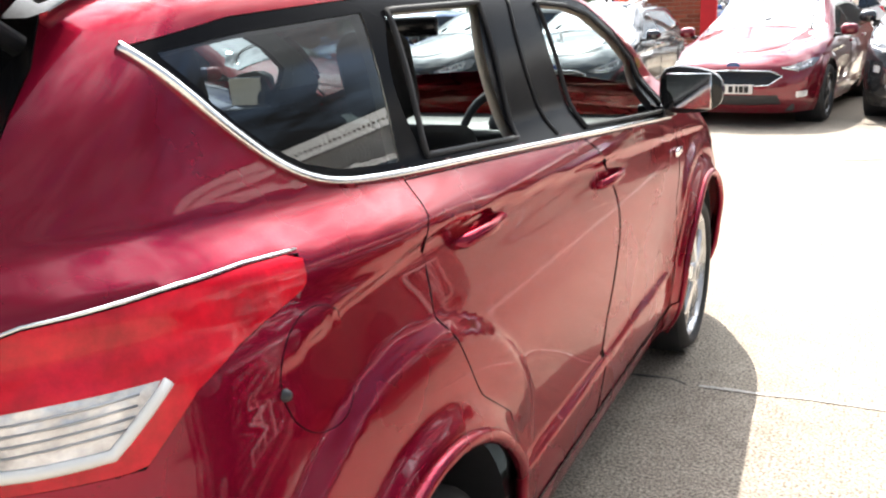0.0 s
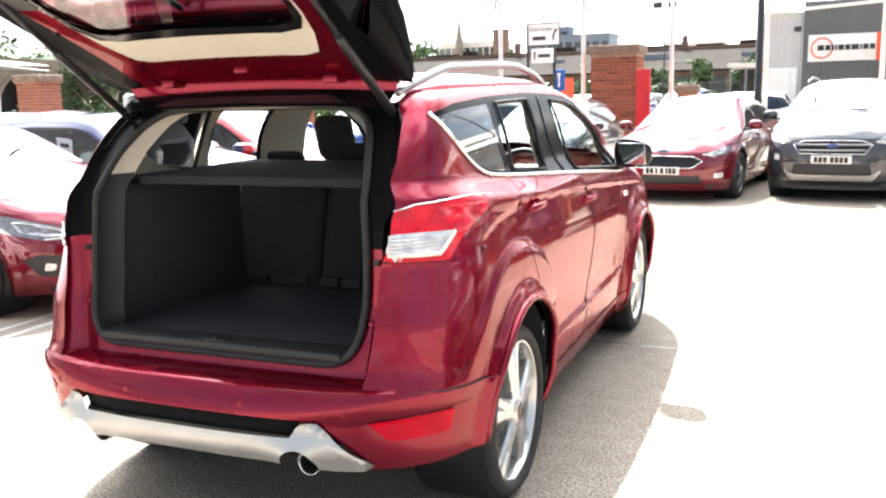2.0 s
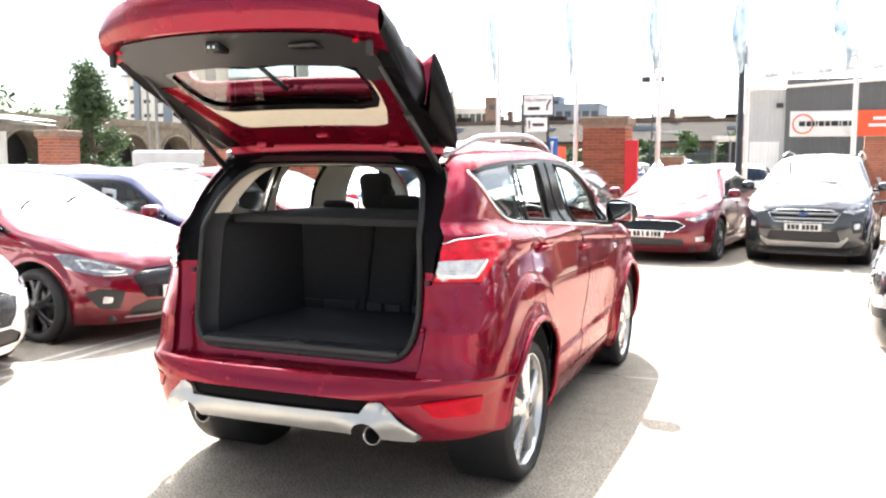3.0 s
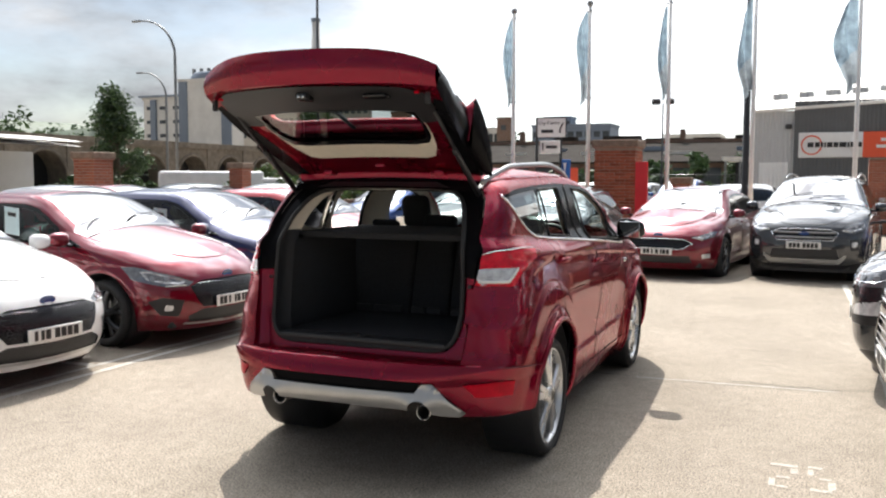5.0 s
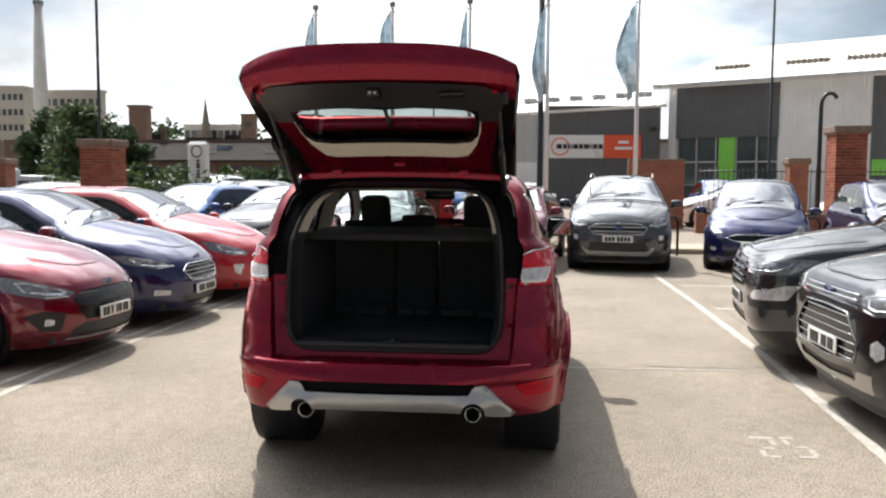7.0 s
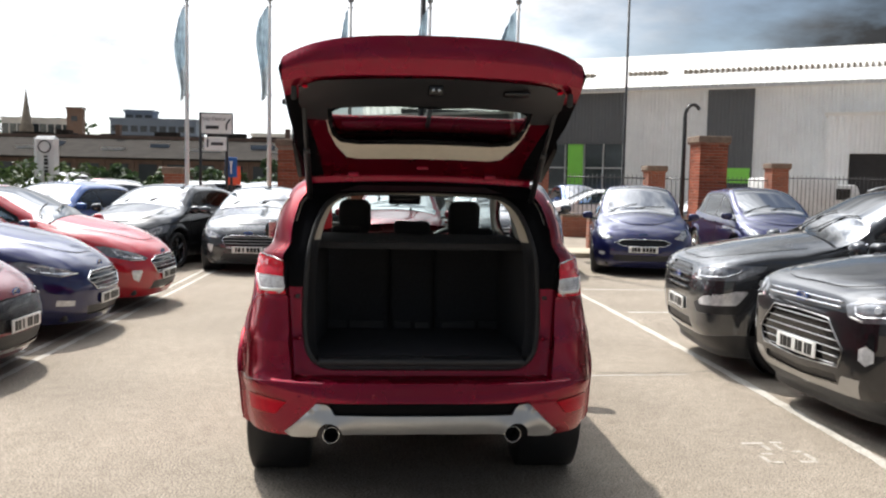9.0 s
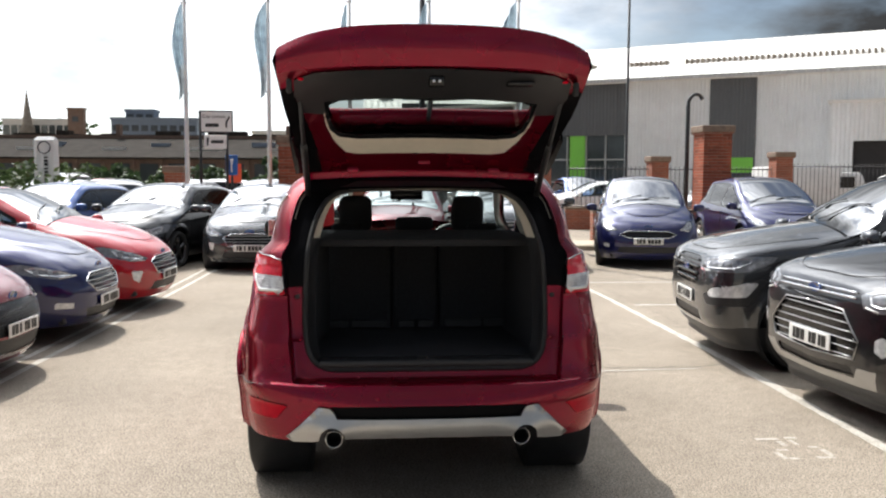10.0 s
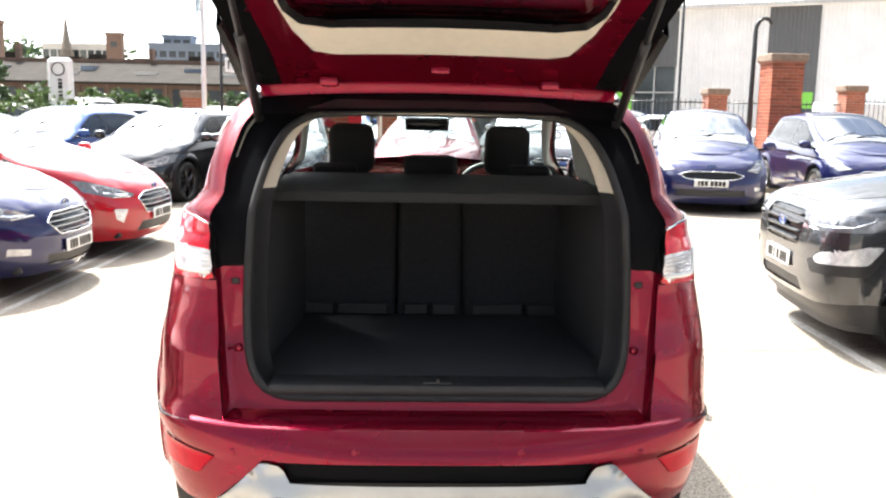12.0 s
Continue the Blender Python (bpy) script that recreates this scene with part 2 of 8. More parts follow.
def tube(points, r, n=6, closed=False, flat=1.0):
    """Verts and faces of a round bar along points."""
    P = np.array([tuple(p) for p in points], float)
    k = len(P)
    if closed:
        T = np.roll(P, -1, 0) - np.roll(P, 1, 0)
    else:
        T = np.gradient(P, axis=0)
    T /= np.linalg.norm(T, axis=1)[:, None] + 1e-12
    up = np.array([0, 0, 1.0])
    R = np.cross(T, up)
    bad = np.linalg.norm(R, axis=1) < 0.05
    R[bad] = np.array([1.0, 0, 0])
    R /= np.linalg.norm(R, axis=1)[:, None]
    U = np.cross(R, T)
    rr = np.broadcast_to(np.asarray(r, float), (k,))
    V, F = [], []
    for i in range(k):
        for j in range(n):
            a = 2 * math.pi * j / n
            V.append(P[i] + rr[i] * (math.cos(a) * R[i] * flat + math.sin(a) * U[i]))
    for i in range(k if closed else k - 1):
        for j in range(n):
            a, b = i * n + j, i * n + (j + 1) % n
            c, d = ((i + 1) % k) * n + (j + 1) % n, ((i + 1) % k) * n + j
            F.append((a, d, c, b))
    if not closed:
        F.append(tuple(range(n)))
        F.append(tuple((k - 1) * n + j for j in reversed(range(n))))
    return V, F


def lathe(profile, n=32, axis="x"):
    """Verts and faces of a turned body: profile of (along, radius)."""
    V, F = [], []
    for a, r in profile:
        for j in range(n):
            t = 2 * math.pi * j / n
            c, s = r * math.cos(t), r * math.sin(t)
            V.append((a, c, s) if axis == "x" else (c, a, s) if axis == "y" else (c, s, a))
    for i in range(len(profile) - 1):
        for j in range(n):
            F.append((i * n + j, i * n + (j + 1) % n, (i + 1) * n + (j + 1) % n, (i + 1) * n + j))
    return V, F


def joined(pieces):
    V, F = [], []
    for v, f in pieces:
        o = len(V)
        V += list(v)
        F += [tuple(i + o for i in q) for q in f]
    return V, F


# ---- ground ----
def asphalt_material():
    """Worn asphalt: pale stones in a darker binder, with patches and stains of metres."""
    m = material("worn pale asphalt", (0.385, 0.29, 0.192), 0.92, bump=0.9, bump_scale=110, spec=0.25)
    n, l = m.node_tree.nodes, m.node_tree.links
    tc = n.new("ShaderNodeTexCoord")
    layers = []
    for sc, det, lo, hi, a_, b_ in ((84, 5, 0.36, 0.66, 0.40, 1.66), (9, 5, 0.3, 0.7, 0.86, 1.12), (0.55, 7, 0.35, 0.7, 1.08, 0.80)):
        no = n.new("ShaderNodeTexNoise")
        no.inputs["Scale"].default_value, no.inputs["Detail"].default_value, no.inputs["Roughness"].default_value = sc, det, 0.6
        l.new(tc.outputs["Object"], no.inputs["Vector"])
        mr = n.new("ShaderNodeMapRange")
        mr.inputs["From Min"].default_value, mr.inputs["From Max"].default_value = lo, hi
        mr.inputs["To Min"].default_value, mr.inputs["To Max"].default_value = a_, b_
        l.new(no.outputs["Fac"], mr.inputs["Value"])
        layers.append(mr.outputs[0])
    x = layers[0]
    for y in layers[1:]:
        mu = n.new("ShaderNodeMath")
        mu.operation = "MULTIPLY"
        l.new(x, mu.inputs[0])
        l.new(y, mu.inputs[1])
        x = mu.outputs[0]
    hs = n.new("ShaderNodeHueSaturation")
    hs.inputs["Color"].default_value = (0.320, 0.274, 0.222, 1)
    l.new(x, hs.inputs["Value"])
    l.new(hs.outputs[0], n["Principled BSDF"].inputs["Base Color"])
    return m


M["asphalt"] = asphalt_material()
M["tar"] = material("dark crack filler", (0.07, 0.065, 0.06), 0.95, vary=0.3, scale=30)
M["faded"] = material("faded road paint", (0.42, 0.37, 0.31), 0.9, vary=0.3, scale=40, rgb2=(0.55, 0.50, 0.44), bump=0.5, bump_scale=160)
M["line"] = material("worn white road paint", (0.52, 0.49, 0.44), 0.85, vary=0.35, scale=45, bump=0.6, bump_scale=130, stain=0.9, stain_scale=5.0, stain_rgb=(0.33, 0.30, 0.25))
V, F = [], []
ext = np.concatenate([np.linspace(-900, -40, 8), np.linspace(-30, 60, 46), np.linspace(80, 900, 8)])
for y in ext:
    for x in ext:
        V.append((x, y, 0.0))
k = len(ext)
for i in range(k - 1):
    for j in range(k - 1):
        F.append((i * k + j, i * k + j + 1, (i + 1) * k + j + 1, (i + 1) * k + j))
ground = tagged(mesh("ground", V, F, M["asphalt"], smooth=False), "worn pale asphalt yard with fine cracks", "ground", kind="structure")


def road_line(name, pts, w, seed=0):
    """A painted line a few millimetres proud, with a ragged edge."""
    rng = random.Random(seed)
    V, F = [], []
    P = np.array(pts, float)
    out = []
    for a, b in zip(P, P[1:]):
        m = max(1, int(np.linalg.norm(b - a) / 0.12))
        out += [a + (b - a) * i / m for i in range(m)]
    out.append(P[-1])
    out = np.array(out)
    T = np.gradient(out, axis=0)
    T /= np.linalg.norm(T, axis=1)[:, None]
    for p, t in zip(out, T):
        nrm = np.array([-t[1], t[0]])
        for s in (-1, 1):
            e = p + nrm * s * (w / 2 + rng.uniform(-0.008, 0.008))
            V.append((e[0], e[1], 0.004))
    for i in range(len(out) - 1):
        F.append((2 * i, 2 * i + 1, 2 * i + 3, 2 * i + 2))
    return tagged(mesh(name, V, F, M["line"], smooth=False), "worn white painted line on the asphalt", "road marking", kind="structure")


road_line("road_marking", [(1.30, 0.2), (1.42, 4.0), (1.42, 8.0), (1.36, 11.3)], 0.085, 1)
road_line("road_marking", [(-4.72, -2.0), (-4.75, 3.0), (-4.55, 9.5), (-4.5, 12.0)], 0.07, 2)
road_line("road_marking", [(-4.93, -2.0), (-4.95, 3.0), (-4.74, 9.5), (-4.7, 12.0)], 0.06, 8)
road_line("road_marking", [(-0.5, 3.58), (1.05, 3.66)], 0.024, 3)
for i, y in enumerate((7.35, 9.75)):
    road_line("road_marking", [(1.6, y), (2.4, y), (5.5, y + 0.05)], 0.07, 5 + i)
for i, y in enumerate((-0.1, 2.15, 4.6, 6.75, 9.0)):
    road_line("road_marking", [(-4.95, y), (-9.0, y - 0.1)], 0.08, 10 + i)

# ghost of an old painted bay number, worn to bars
for i, (x0, x1, y0, y1) in enumerate(((0.62, 0.77, 1.62, 1.67), (0.73, 0.77, 1.50, 1.60), (0.66, 0.73, 1.41, 1.445), (0.62, 0.655, 1.26, 1.39), (0.66, 0.72, 1.25, 1.285),
                                      (0.82, 0.90, 1.64, 1.68), (0.82, 0.85, 1.52, 1.62), (0.88, 0.94, 1.45, 1.485), (0.92, 0.96, 1.30, 1.43), (0.83, 0.94, 1.25, 1.295))):
    V = [(x0, y0, 0.003), (x1, y0, 0.003), (x1, y1, 0.003), (x0, y1, 0.003)]
    tagged(mesh("bay_marking", V, [(0, 1, 2, 3)], M["faded"], smooth=False), "faded painted bars of an old bay number", "road marking", kind="structure")


def crack(pts, w, seed):
    """A hairline crack as a thin ragged dark ribbon."""
    rng = random.Random(seed)
    P = []
    for (a, b), (c, e) in zip(pts, pts[1:]):
        k = max(2, int(math.hypot(c - a, e - b) / 0.08))
        P += [(a + (c - a) * i / k + rng.uniform(-0.02, 0.02), b + (e - b) * i / k + rng.uniform(-0.02, 0.02)) for i in range(k)]
    V, F = [], []
    for x, y in P:
        q = w * rng.uniform(0.3, 1.0)
        V += [(x, y - q / 2, 0.0025), (x, y + q / 2, 0.0025)]
    for i in range(len(P) - 1):
        F.append((2 * i, 2 * i + 2, 2 * i + 3, 2 * i + 1))
    tagged(mesh("crack", V, F, M["tar"], smooth=False), "thin dark crack in the asphalt", "crack", kind="structure")


crack([(-0.9, 3.62), (-0.45, 3.60)], 0.03, 1)
crack([(0.2, 3.75), (0.9, 3.72), (1.6, 3.85), (2.4, 3.80)], 0.018, 2)
crack([(-0.15, 9.0), (0.25, 9.15)], 0.06, 3)
crack([(1.65, 4.2), (1.68, 7.0), (1.66, 9.5)], 0.05, 4)

import functools


# ---- cars ----
def cut_grid(P, nS, nz, regions, cell, cz, surf, normal, skip=(), base="body"):
    """Cuts a grid of two parameters along the outlines of regions and lays it on a surface: name -> verts, triangles, normals."""
    inner = np.zeros((nS, nz), bool)
    inner[1:-1, 1:-1] = True
    inner[0, 1:-1] = inner[-1, 1:-1] = True
    inner = inner.ravel()
    rim = np.concatenate([np.arange(nz), np.arange((nS - 1) * nz, nS * nz)])
    rim_at = P[rim, 0].copy()
    snapped = np.zeros(len(P), bool)
    for name, poly in regions:
        A = np.array(poly, float)
        B = np.roll(A, -1, 0)
        lo, hi = A.min(0) - cell, A.max(0) + cell
        near = np.where(inner & ~snapped & (P > lo).all(1) & (P < hi).all(1))[0]
        if not len(near):
            continue
        D = B - A
        rel = P[near][:, None, :] - A[None]
        t = np.clip((rel * D).sum(-1) / ((D * D).sum(-1) + 1e-12), 0, 1)
        foot = A[None] + t[..., None] * D[None]
        off = np.abs(P[near][:, None, :] - foot)
        m = np.maximum(off[..., 0] / (cell * 0.52), off[..., 1] / (cz[near][:, None] * 0.52))
        m[:, (np.abs(A[:, 0] - rim_at[0]) < 1e-6) & (np.abs(B[:, 0] - rim_at[0]) < 1e-6)] = 9
        k = m.argmin(1)
        hit = m[np.arange(len(near)), k] < 1
        P[near[hit]] = foot[np.arange(len(near)), k][hit]
        snapped[near[hit]] = True
        P[rim, 0] = rim_at
    i, j = np.meshgrid(np.arange(nS - 1), np.arange(nz - 1), indexing="ij")
    a = (i * nz + j).ravel()
    b, c, e = a + nz, a + nz + 1, a + 1
    alt = snapped[b] & snapped[e] & ~(snapped[a] & snapped[c])
    T1 = np.where(alt[:, None], np.stack([a, b, e], 1), np.stack([a, b, c], 1))
    T2 = np.where(alt[:, None], np.stack([b, c, e], 1), np.stack([a, c, e], 1))
    T = np.concatenate([T1, T2])
    C = P[T].mean(1)
    lab = np.zeros(len(T), int)
    names = [base]
    for name, poly in regions:
        names.append(name)
        A = np.array(poly, float)
        lo, hi = A.min(0), A.max(0)
        idx = np.where((C > lo).all(1) & (C < hi).all(1))[0]
        x, y = C[idx, 0], C[idx, 1]
        ins = np.zeros(len(idx), bool)
        for (x1, y1), (x2, y2) in zip(A, np.roll(A, -1, 0)):
            cross = (y1 > y) != (y2 > y)
            with np.errstate(divide="ignore", invalid="ignore"):
                ins ^= cross & (x < (x2 - x1) * (y - y1) / (y2 - y1 + 1e-15) + x1)
        lab[idx[ins]] = len(names) - 1
    XYZ = surf(P[:, 0], P[:, 1])
    N = normal(P[:, 0], P[:, 1])
    out = {}
    for k, name in enumerate(names):
        t = T[lab == k]
        if not len(t) or name in skip:
            continue
        used, inv = np.unique(t, return_inverse=True)
        old = out.get(name)
        res = (XYZ[used], inv.reshape(-1, 3), N[used])
        if old:
            res = (np.concatenate([old[0], res[0]]), np.concatenate([old[1], res[1] + len(old[0])]), np.concatenate([old[2], res[2]]))
        out[name] = res
    return out


@functools.lru_cache(None)
def eased_table(tab, width):
    a = np.array(tab, float)
    u = np.arange(a[0, 0], a[-1, 0] + 0.0025, 0.005)
    v = np.interp(u, a[:, 0], a[:, 1])
    k = max(1, int(width / 0.005))
    for _ in range(2):
        pad = np.concatenate([2 * v[0] - v[1:k + 1][::-1], v, 2 * v[-1] - v[-k - 1:-1][::-1]])
        v = np.convolve(pad, np.ones(2 * k + 1) / (2 * k + 1), "valid")
    return u, v


def eased(tab, width):
    """A table of pairs as a smooth curve, without corners."""
    return eased_table(tuple(tuple(p) for p in tab), width)


def dense(pts, step=0.025, closed=True):
    out = []
    for (a, b), (c, e) in zip(pts, pts[1:] + pts[:1] if closed else pts[1:]):
        k = max(1, int(math.hypot(c - a, e - b) / step))
        out += [(a + (c - a) * i / k, b + (e - b) * i / k) for i in range(k)]
    return out if closed else out + [pts[-1]]


class Body:
    """A car's skin: plan curves of rounded corners at every height, from the rear's middle (q=0) round one side to the front's middle (q=3)."""

    def __init__(self, d):
        self.d = d
        self.zs, self.ws = eased(d["w"], 0.035)
        self.rz, self.ry = eased(d["rear"], 0.03)
        self.fz, self.fy = eased(d["front"], 0.03)
        self.ty, self.tz = eased(d["top"], 0.07)
        self.q_tab = np.linspace(0, 3, 601)
        p = np.array(self.plan(self.q_tab, np.full(601, 0.75)))
        self.s_tab = np.concatenate([[0], np.cumsum(np.hypot(np.diff(p[0]), np.diff(p[1])))])

    def dr(self, z):
        D = self.d["Dr"]
        return np.interp(z, *eased(D, 0.06)) if isinstance(D, list) else np.asarray(z, float) * 0 + D

    def nr(self, z):
        n_ = self.d["nr"]
        return np.interp(z, *np.array(n_, float).T) if isinstance(n_, list) else np.asarray(z, float) * 0 + n_

    def tables(self, z):
        return np.interp(z, self.zs, self.ws), np.interp(z, self.rz, self.ry), self.d["L"] - np.interp(z, self.fz, self.fy)

    def plan(self, q, z):
        d = self.d
        q, z = np.asarray(q, float), np.asarray(z, float)
        W, yr, yf = self.tables(z)
        a = np.clip(q, 0, 1) * math.pi / 2
        b = np.clip(3 - q, 0, 1) * math.pi / 2
        nr, nf = self.nr(z), d["nf"]
        x = np.where(q < 1, np.sin(a) ** (2 / nr), np.where(q > 2, np.sin(b) ** (2 / nf), 1.0)) * W
        Dr = self.dr(z)
        y_r = yr + Dr * (1 - np.clip(np.cos(a), 0, 1) ** (2 / nr))
        y_f = yf - d["Df"] * (1 - np.clip(np.cos(b), 0, 1) ** (2 / nf))
        y0, y1 = yr + Dr, yf - d["Df"]
        y = np.where(q < 1, y_r, np.where(q > 2, y_f, y0 + (y1 - y0) * (np.clip(q, 1, 2) - 1)))
        return x, y

    def top(self, y):
        return np.interp(y, self.ty, self.tz)

    def surf(self, S, z):
        d = self.d
        S, z = np.asarray(S, float), np.asarray(z, float)
        q = np.interp(S, self.s_tab, self.q_tab)
        x, y = self.plan(q, z)
        for yc, zc, R in d["arches"]:
            r = np.hypot(y - yc, z - zc)
            x = x + d["flare"] * np.clip(1 - np.abs(r - R - 0.02) / 0.075, 0, 1) ** 2 * (3 - 2 * np.clip(1 - np.abs(r - R - 0.02) / 0.075, 0, 1)) * np.clip((x - 0.4) / 0.3, 0, 1)
        ease = lambda u: np.clip(u, 0, 1) ** 2 * (3 - 2 * np.clip(u, 0, 1))
        if "hollow" in d:
            # scalloped doors: a sharp lower ledge, fading out upwards
            y0, y1, z0, z1, deep = d["hollow"]
            k = ease((y - y0) / 0.30) * ease((y1 - y) / 0.30)
            low = z0 + 0.03 * (y - y0) / (y1 - y0)
            x = x - deep * k * ease((z - low) / 0.035) * ease((z1 - z) / (z1 - low - 0.035))
        if "crease" in d:
            # shoulder crease: the flank falls back under it
            cy, cz = np.array(d["crease"][0]).T
            down = np.interp(y, cy, cz) - z
            k = ease((y - cy[0]) / 0.35) * ease((cy[-1] - y) / 0.5)
            x = x - d["crease"][1] * k * ease(down / 0.022) * ease((0.30 - down) / 0.26)
        if "shelf" in d:
            # broad shoulder that turns upwards below the rear quarter window
            cy, cz = np.array(d["shelf"][0]).T
            up = z - np.interp(y, cy, cz)
            x = x + d["shelf"][1] * ease((cy[-1] - y) / 0.5) * ease((up + 0.10) / 0.08) * ease((0.050 - up) / 0.080) * np.clip((x - 0.4) / 0.3, 0, 1)
        for yc, zc, R, wide, deep in d.get("haunch", ()):
            # swollen wing round the wheel arch, stepped off from the flank
            ang = np.arctan2(z - zc, y - yc)
            k = ease((ang - 0.15) / 0.5) * ease((2.9 - ang) / 0.6)
            x = x + deep * k * ease((R + wide - np.hypot(y - yc, z - zc)) / wide) * np.clip((x - 0.4) / 0.3, 0, 1)
        f = np.clip((self.top(y) - z) / d["fillet"], 0, 1)
        x = x * (1 - (d["fillet"] / 0.85) * (1 - np.sqrt(np.clip(1 - (1 - f) ** 2, 0, 1))))
        return np.stack([x, y, z], -1)

    def q_y(self, y, z):
        d = self.d
        W, yr, yf = self.tables(z)
        Dr = float(self.dr(z))
        if y < yr + Dr:
            return 2 / math.pi * math.acos(max(0, min(1, 1 - (y - yr) / Dr)) ** (float(self.nr(z)) / 2))
        if y > yf - d["Df"]:
            return 3 - 2 / math.pi * math.acos(max(0, min(1, 1 - (yf - y) / d["Df"])) ** (d["nf"] / 2))
        return 1 + (y - yr - Dr) / (yf - d["Df"] - yr - Dr)

    def at_y(self, y, z):
        return float(np.interp(self.q_y(y, z), self.q_tab, self.s_tab)), z

    def at_rear(self, x, z):
        W = self.tables(z)[0]
        return float(np.interp(2 / math.pi * math.asin(max(0, min(1, x / W)) ** (float(self.nr(z)) / 2)), self.q_tab, self.s_tab)), z

    def at_front(self, x, z):
        W = self.tables(z)[0]
        return float(np.interp(3 - 2 / math.pi * math.asin(max(0, min(1, x / W)) ** (self.d["nf"] / 2)), self.q_tab, self.s_tab)), z

    def normal(self, S, z):
        e = 0.004
        a = self.surf(S + e, z) - self.surf(S - e, z)
        b = self.surf(S, z + e) - self.surf(S, z - e)
        n = np.cross(a, b)
        return n / (np.linalg.norm(n, axis=-1)[..., None] + 1e-9)

    def line(self, pts, off=0.0, step=0.03):
        """Places on the skin along a polyline of (S, z)."""
        out = []
        for (a, b), (c, e) in zip(pts, pts[1:]):
            k = max(1, int(math.hypot(c - a, e - b) / step))
            for i in range(k):
                out.append((a + (c - a) * i / k, b + (e - b) * i / k))
        out.append(pts[-1])
        S, z = np.array(out).T
        return self.surf(S, z) + off * self.normal(S, z)

    def grid(self, regions, cell, z0, skip=()):
        """The half skin cut along the outlines of regions: name -> verts, triangles, normals."""
        Smax = self.s_tab[-1]
        nS = int(Smax / cell) + 1
        Sg = np.linspace(0, Smax, nS)
        q = np.interp(Sg, self.s_tab, self.q_tab)
        zt = np.full(nS, 1.0)
        for _ in range(12):
            zt = 0.5 * zt + 0.5 * self.top(self.plan(q, zt)[1])
        nz = int((zt.max() - z0) / cell) + 1
        v = np.linspace(0, 1, nz)
        S = np.repeat(Sg[:, None], nz, 1)
        Z = z0 + (zt[:, None] - z0) * v[None, :]
        P = np.stack([S, Z], -1).reshape(-1, 2)
        out = cut_grid(P, nS, nz, regions, cell, ((zt - z0) / (nz - 1)).repeat(nz), self.surf, self.normal, skip)
        edge = self.surf(Sg, zt)
        return out, edge

    def both(self, name, r, mat, parent, label="", push=0.0, sides=(1, -1)):
        """A region on each side, as a part of its own."""
        obs = []
        if name == "window_trim":
            # the pillars may stand apart: each becomes a part
            tag = np.arange(len(r[0]))
            while True:
                low = tag[r[1]].min(1)
                new_tag = tag.copy()
                np.minimum.at(new_tag, r[1].ravel(), np.repeat(low, 3))
                if (new_tag == tag).all():
                    break
                tag = new_tag
            kinds = [k_ for k_ in np.unique(tag[r[1][:, 0]]) if (tag[r[1][:, 0]] == k_).sum() > 5]
            if len(kinds) > 1:
                for k_ in kinds:
                    f = r[1][tag[r[1][:, 0]] == k_]
                    used, inv = np.unique(f, return_inverse=True)
                    obs += self.both("pillar_trim", (r[0][used], inv.reshape(-1, 3), r[2][used]), mat, parent, label, push, sides)
                return obs
        for s in sides:
            v, f, n = r[0] + push * r[2], r[1], r[2]
            k = np.array([s, 1, 1])
            obs.append(mesh(name, v * k, f if s > 0 else f[:, ::-1], mat, parent, label, n * k))
        return obs

    def whole(self, name, r, mat, parent, label="", push=0.0):
        """A region of both sides as one part."""
        v, f, n = r[0] + push * r[2], r[1], r[2]
        k = np.array([-1, 1, 1])
        return mesh(name, np.concatenate([v, v * k]), np.concatenate([f, f[:, ::-1] + len(v)]), mat, parent, label, np.concatenate([n, n * k]))


def top_panel(edge, crown, y_cut, nt=15, extra=()):
    """The roof, screen and bonnet spanned between the two upper edges of the skin, cut across at the places in y_cut."""
    E = np.array(edge)
    for y in y_cut:
        k = int(np.abs(E[:, 1] - y).argmin())
        E[k] = [np.interp(y, E[:, 1], E[:, 0]), y, np.interp(y, E[:, 1], E[:, 2])]
    for y in extra:
        E = np.insert(E, int((E[:, 1] < y).sum()), [np.interp(y, E[:, 1], E[:, 0]), y, np.interp(y, E[:, 1], E[:, 2])], 0)
    t = np.sin(np.linspace(-1, 1, nt) * math.pi / 2)
    cy, cz = np.array(crown).T
    c = np.interp(E[:, 1], cy, cz) * np.clip(E[:, 0] / 0.5, 0, 1)
    V = np.stack([E[:, 0:1] * t[None], np.repeat(E[:, 1:2], nt, 1), E[:, 2:3] + c[:, None] * (1 - t[None] ** 2) ** 0.8], -1)
    return V, t


def panel_faces(V, rows, cols):
    nt = V.shape[1]
    used, F = {}, []
    out = []
    for i in rows:
        for j in cols:
            q = [(i, j), (i, j + 1), (i + 1, j + 1), (i + 1, j)]
            ids = []
            for c in q:
                if c not in used:
                    used[c] = len(out)
                    out.append(V[c])
                ids.append(used[c])
            F.append(ids[::-1])
    return out, F


def circle(yc, zc, R, n=36, body=None, a0=0, a1=2 * math.pi):
    return [body.at_y(yc + R * math.cos(a), zc + R * math.sin(a)) for a in np.linspace(a0, a1, n, endpoint=False)]


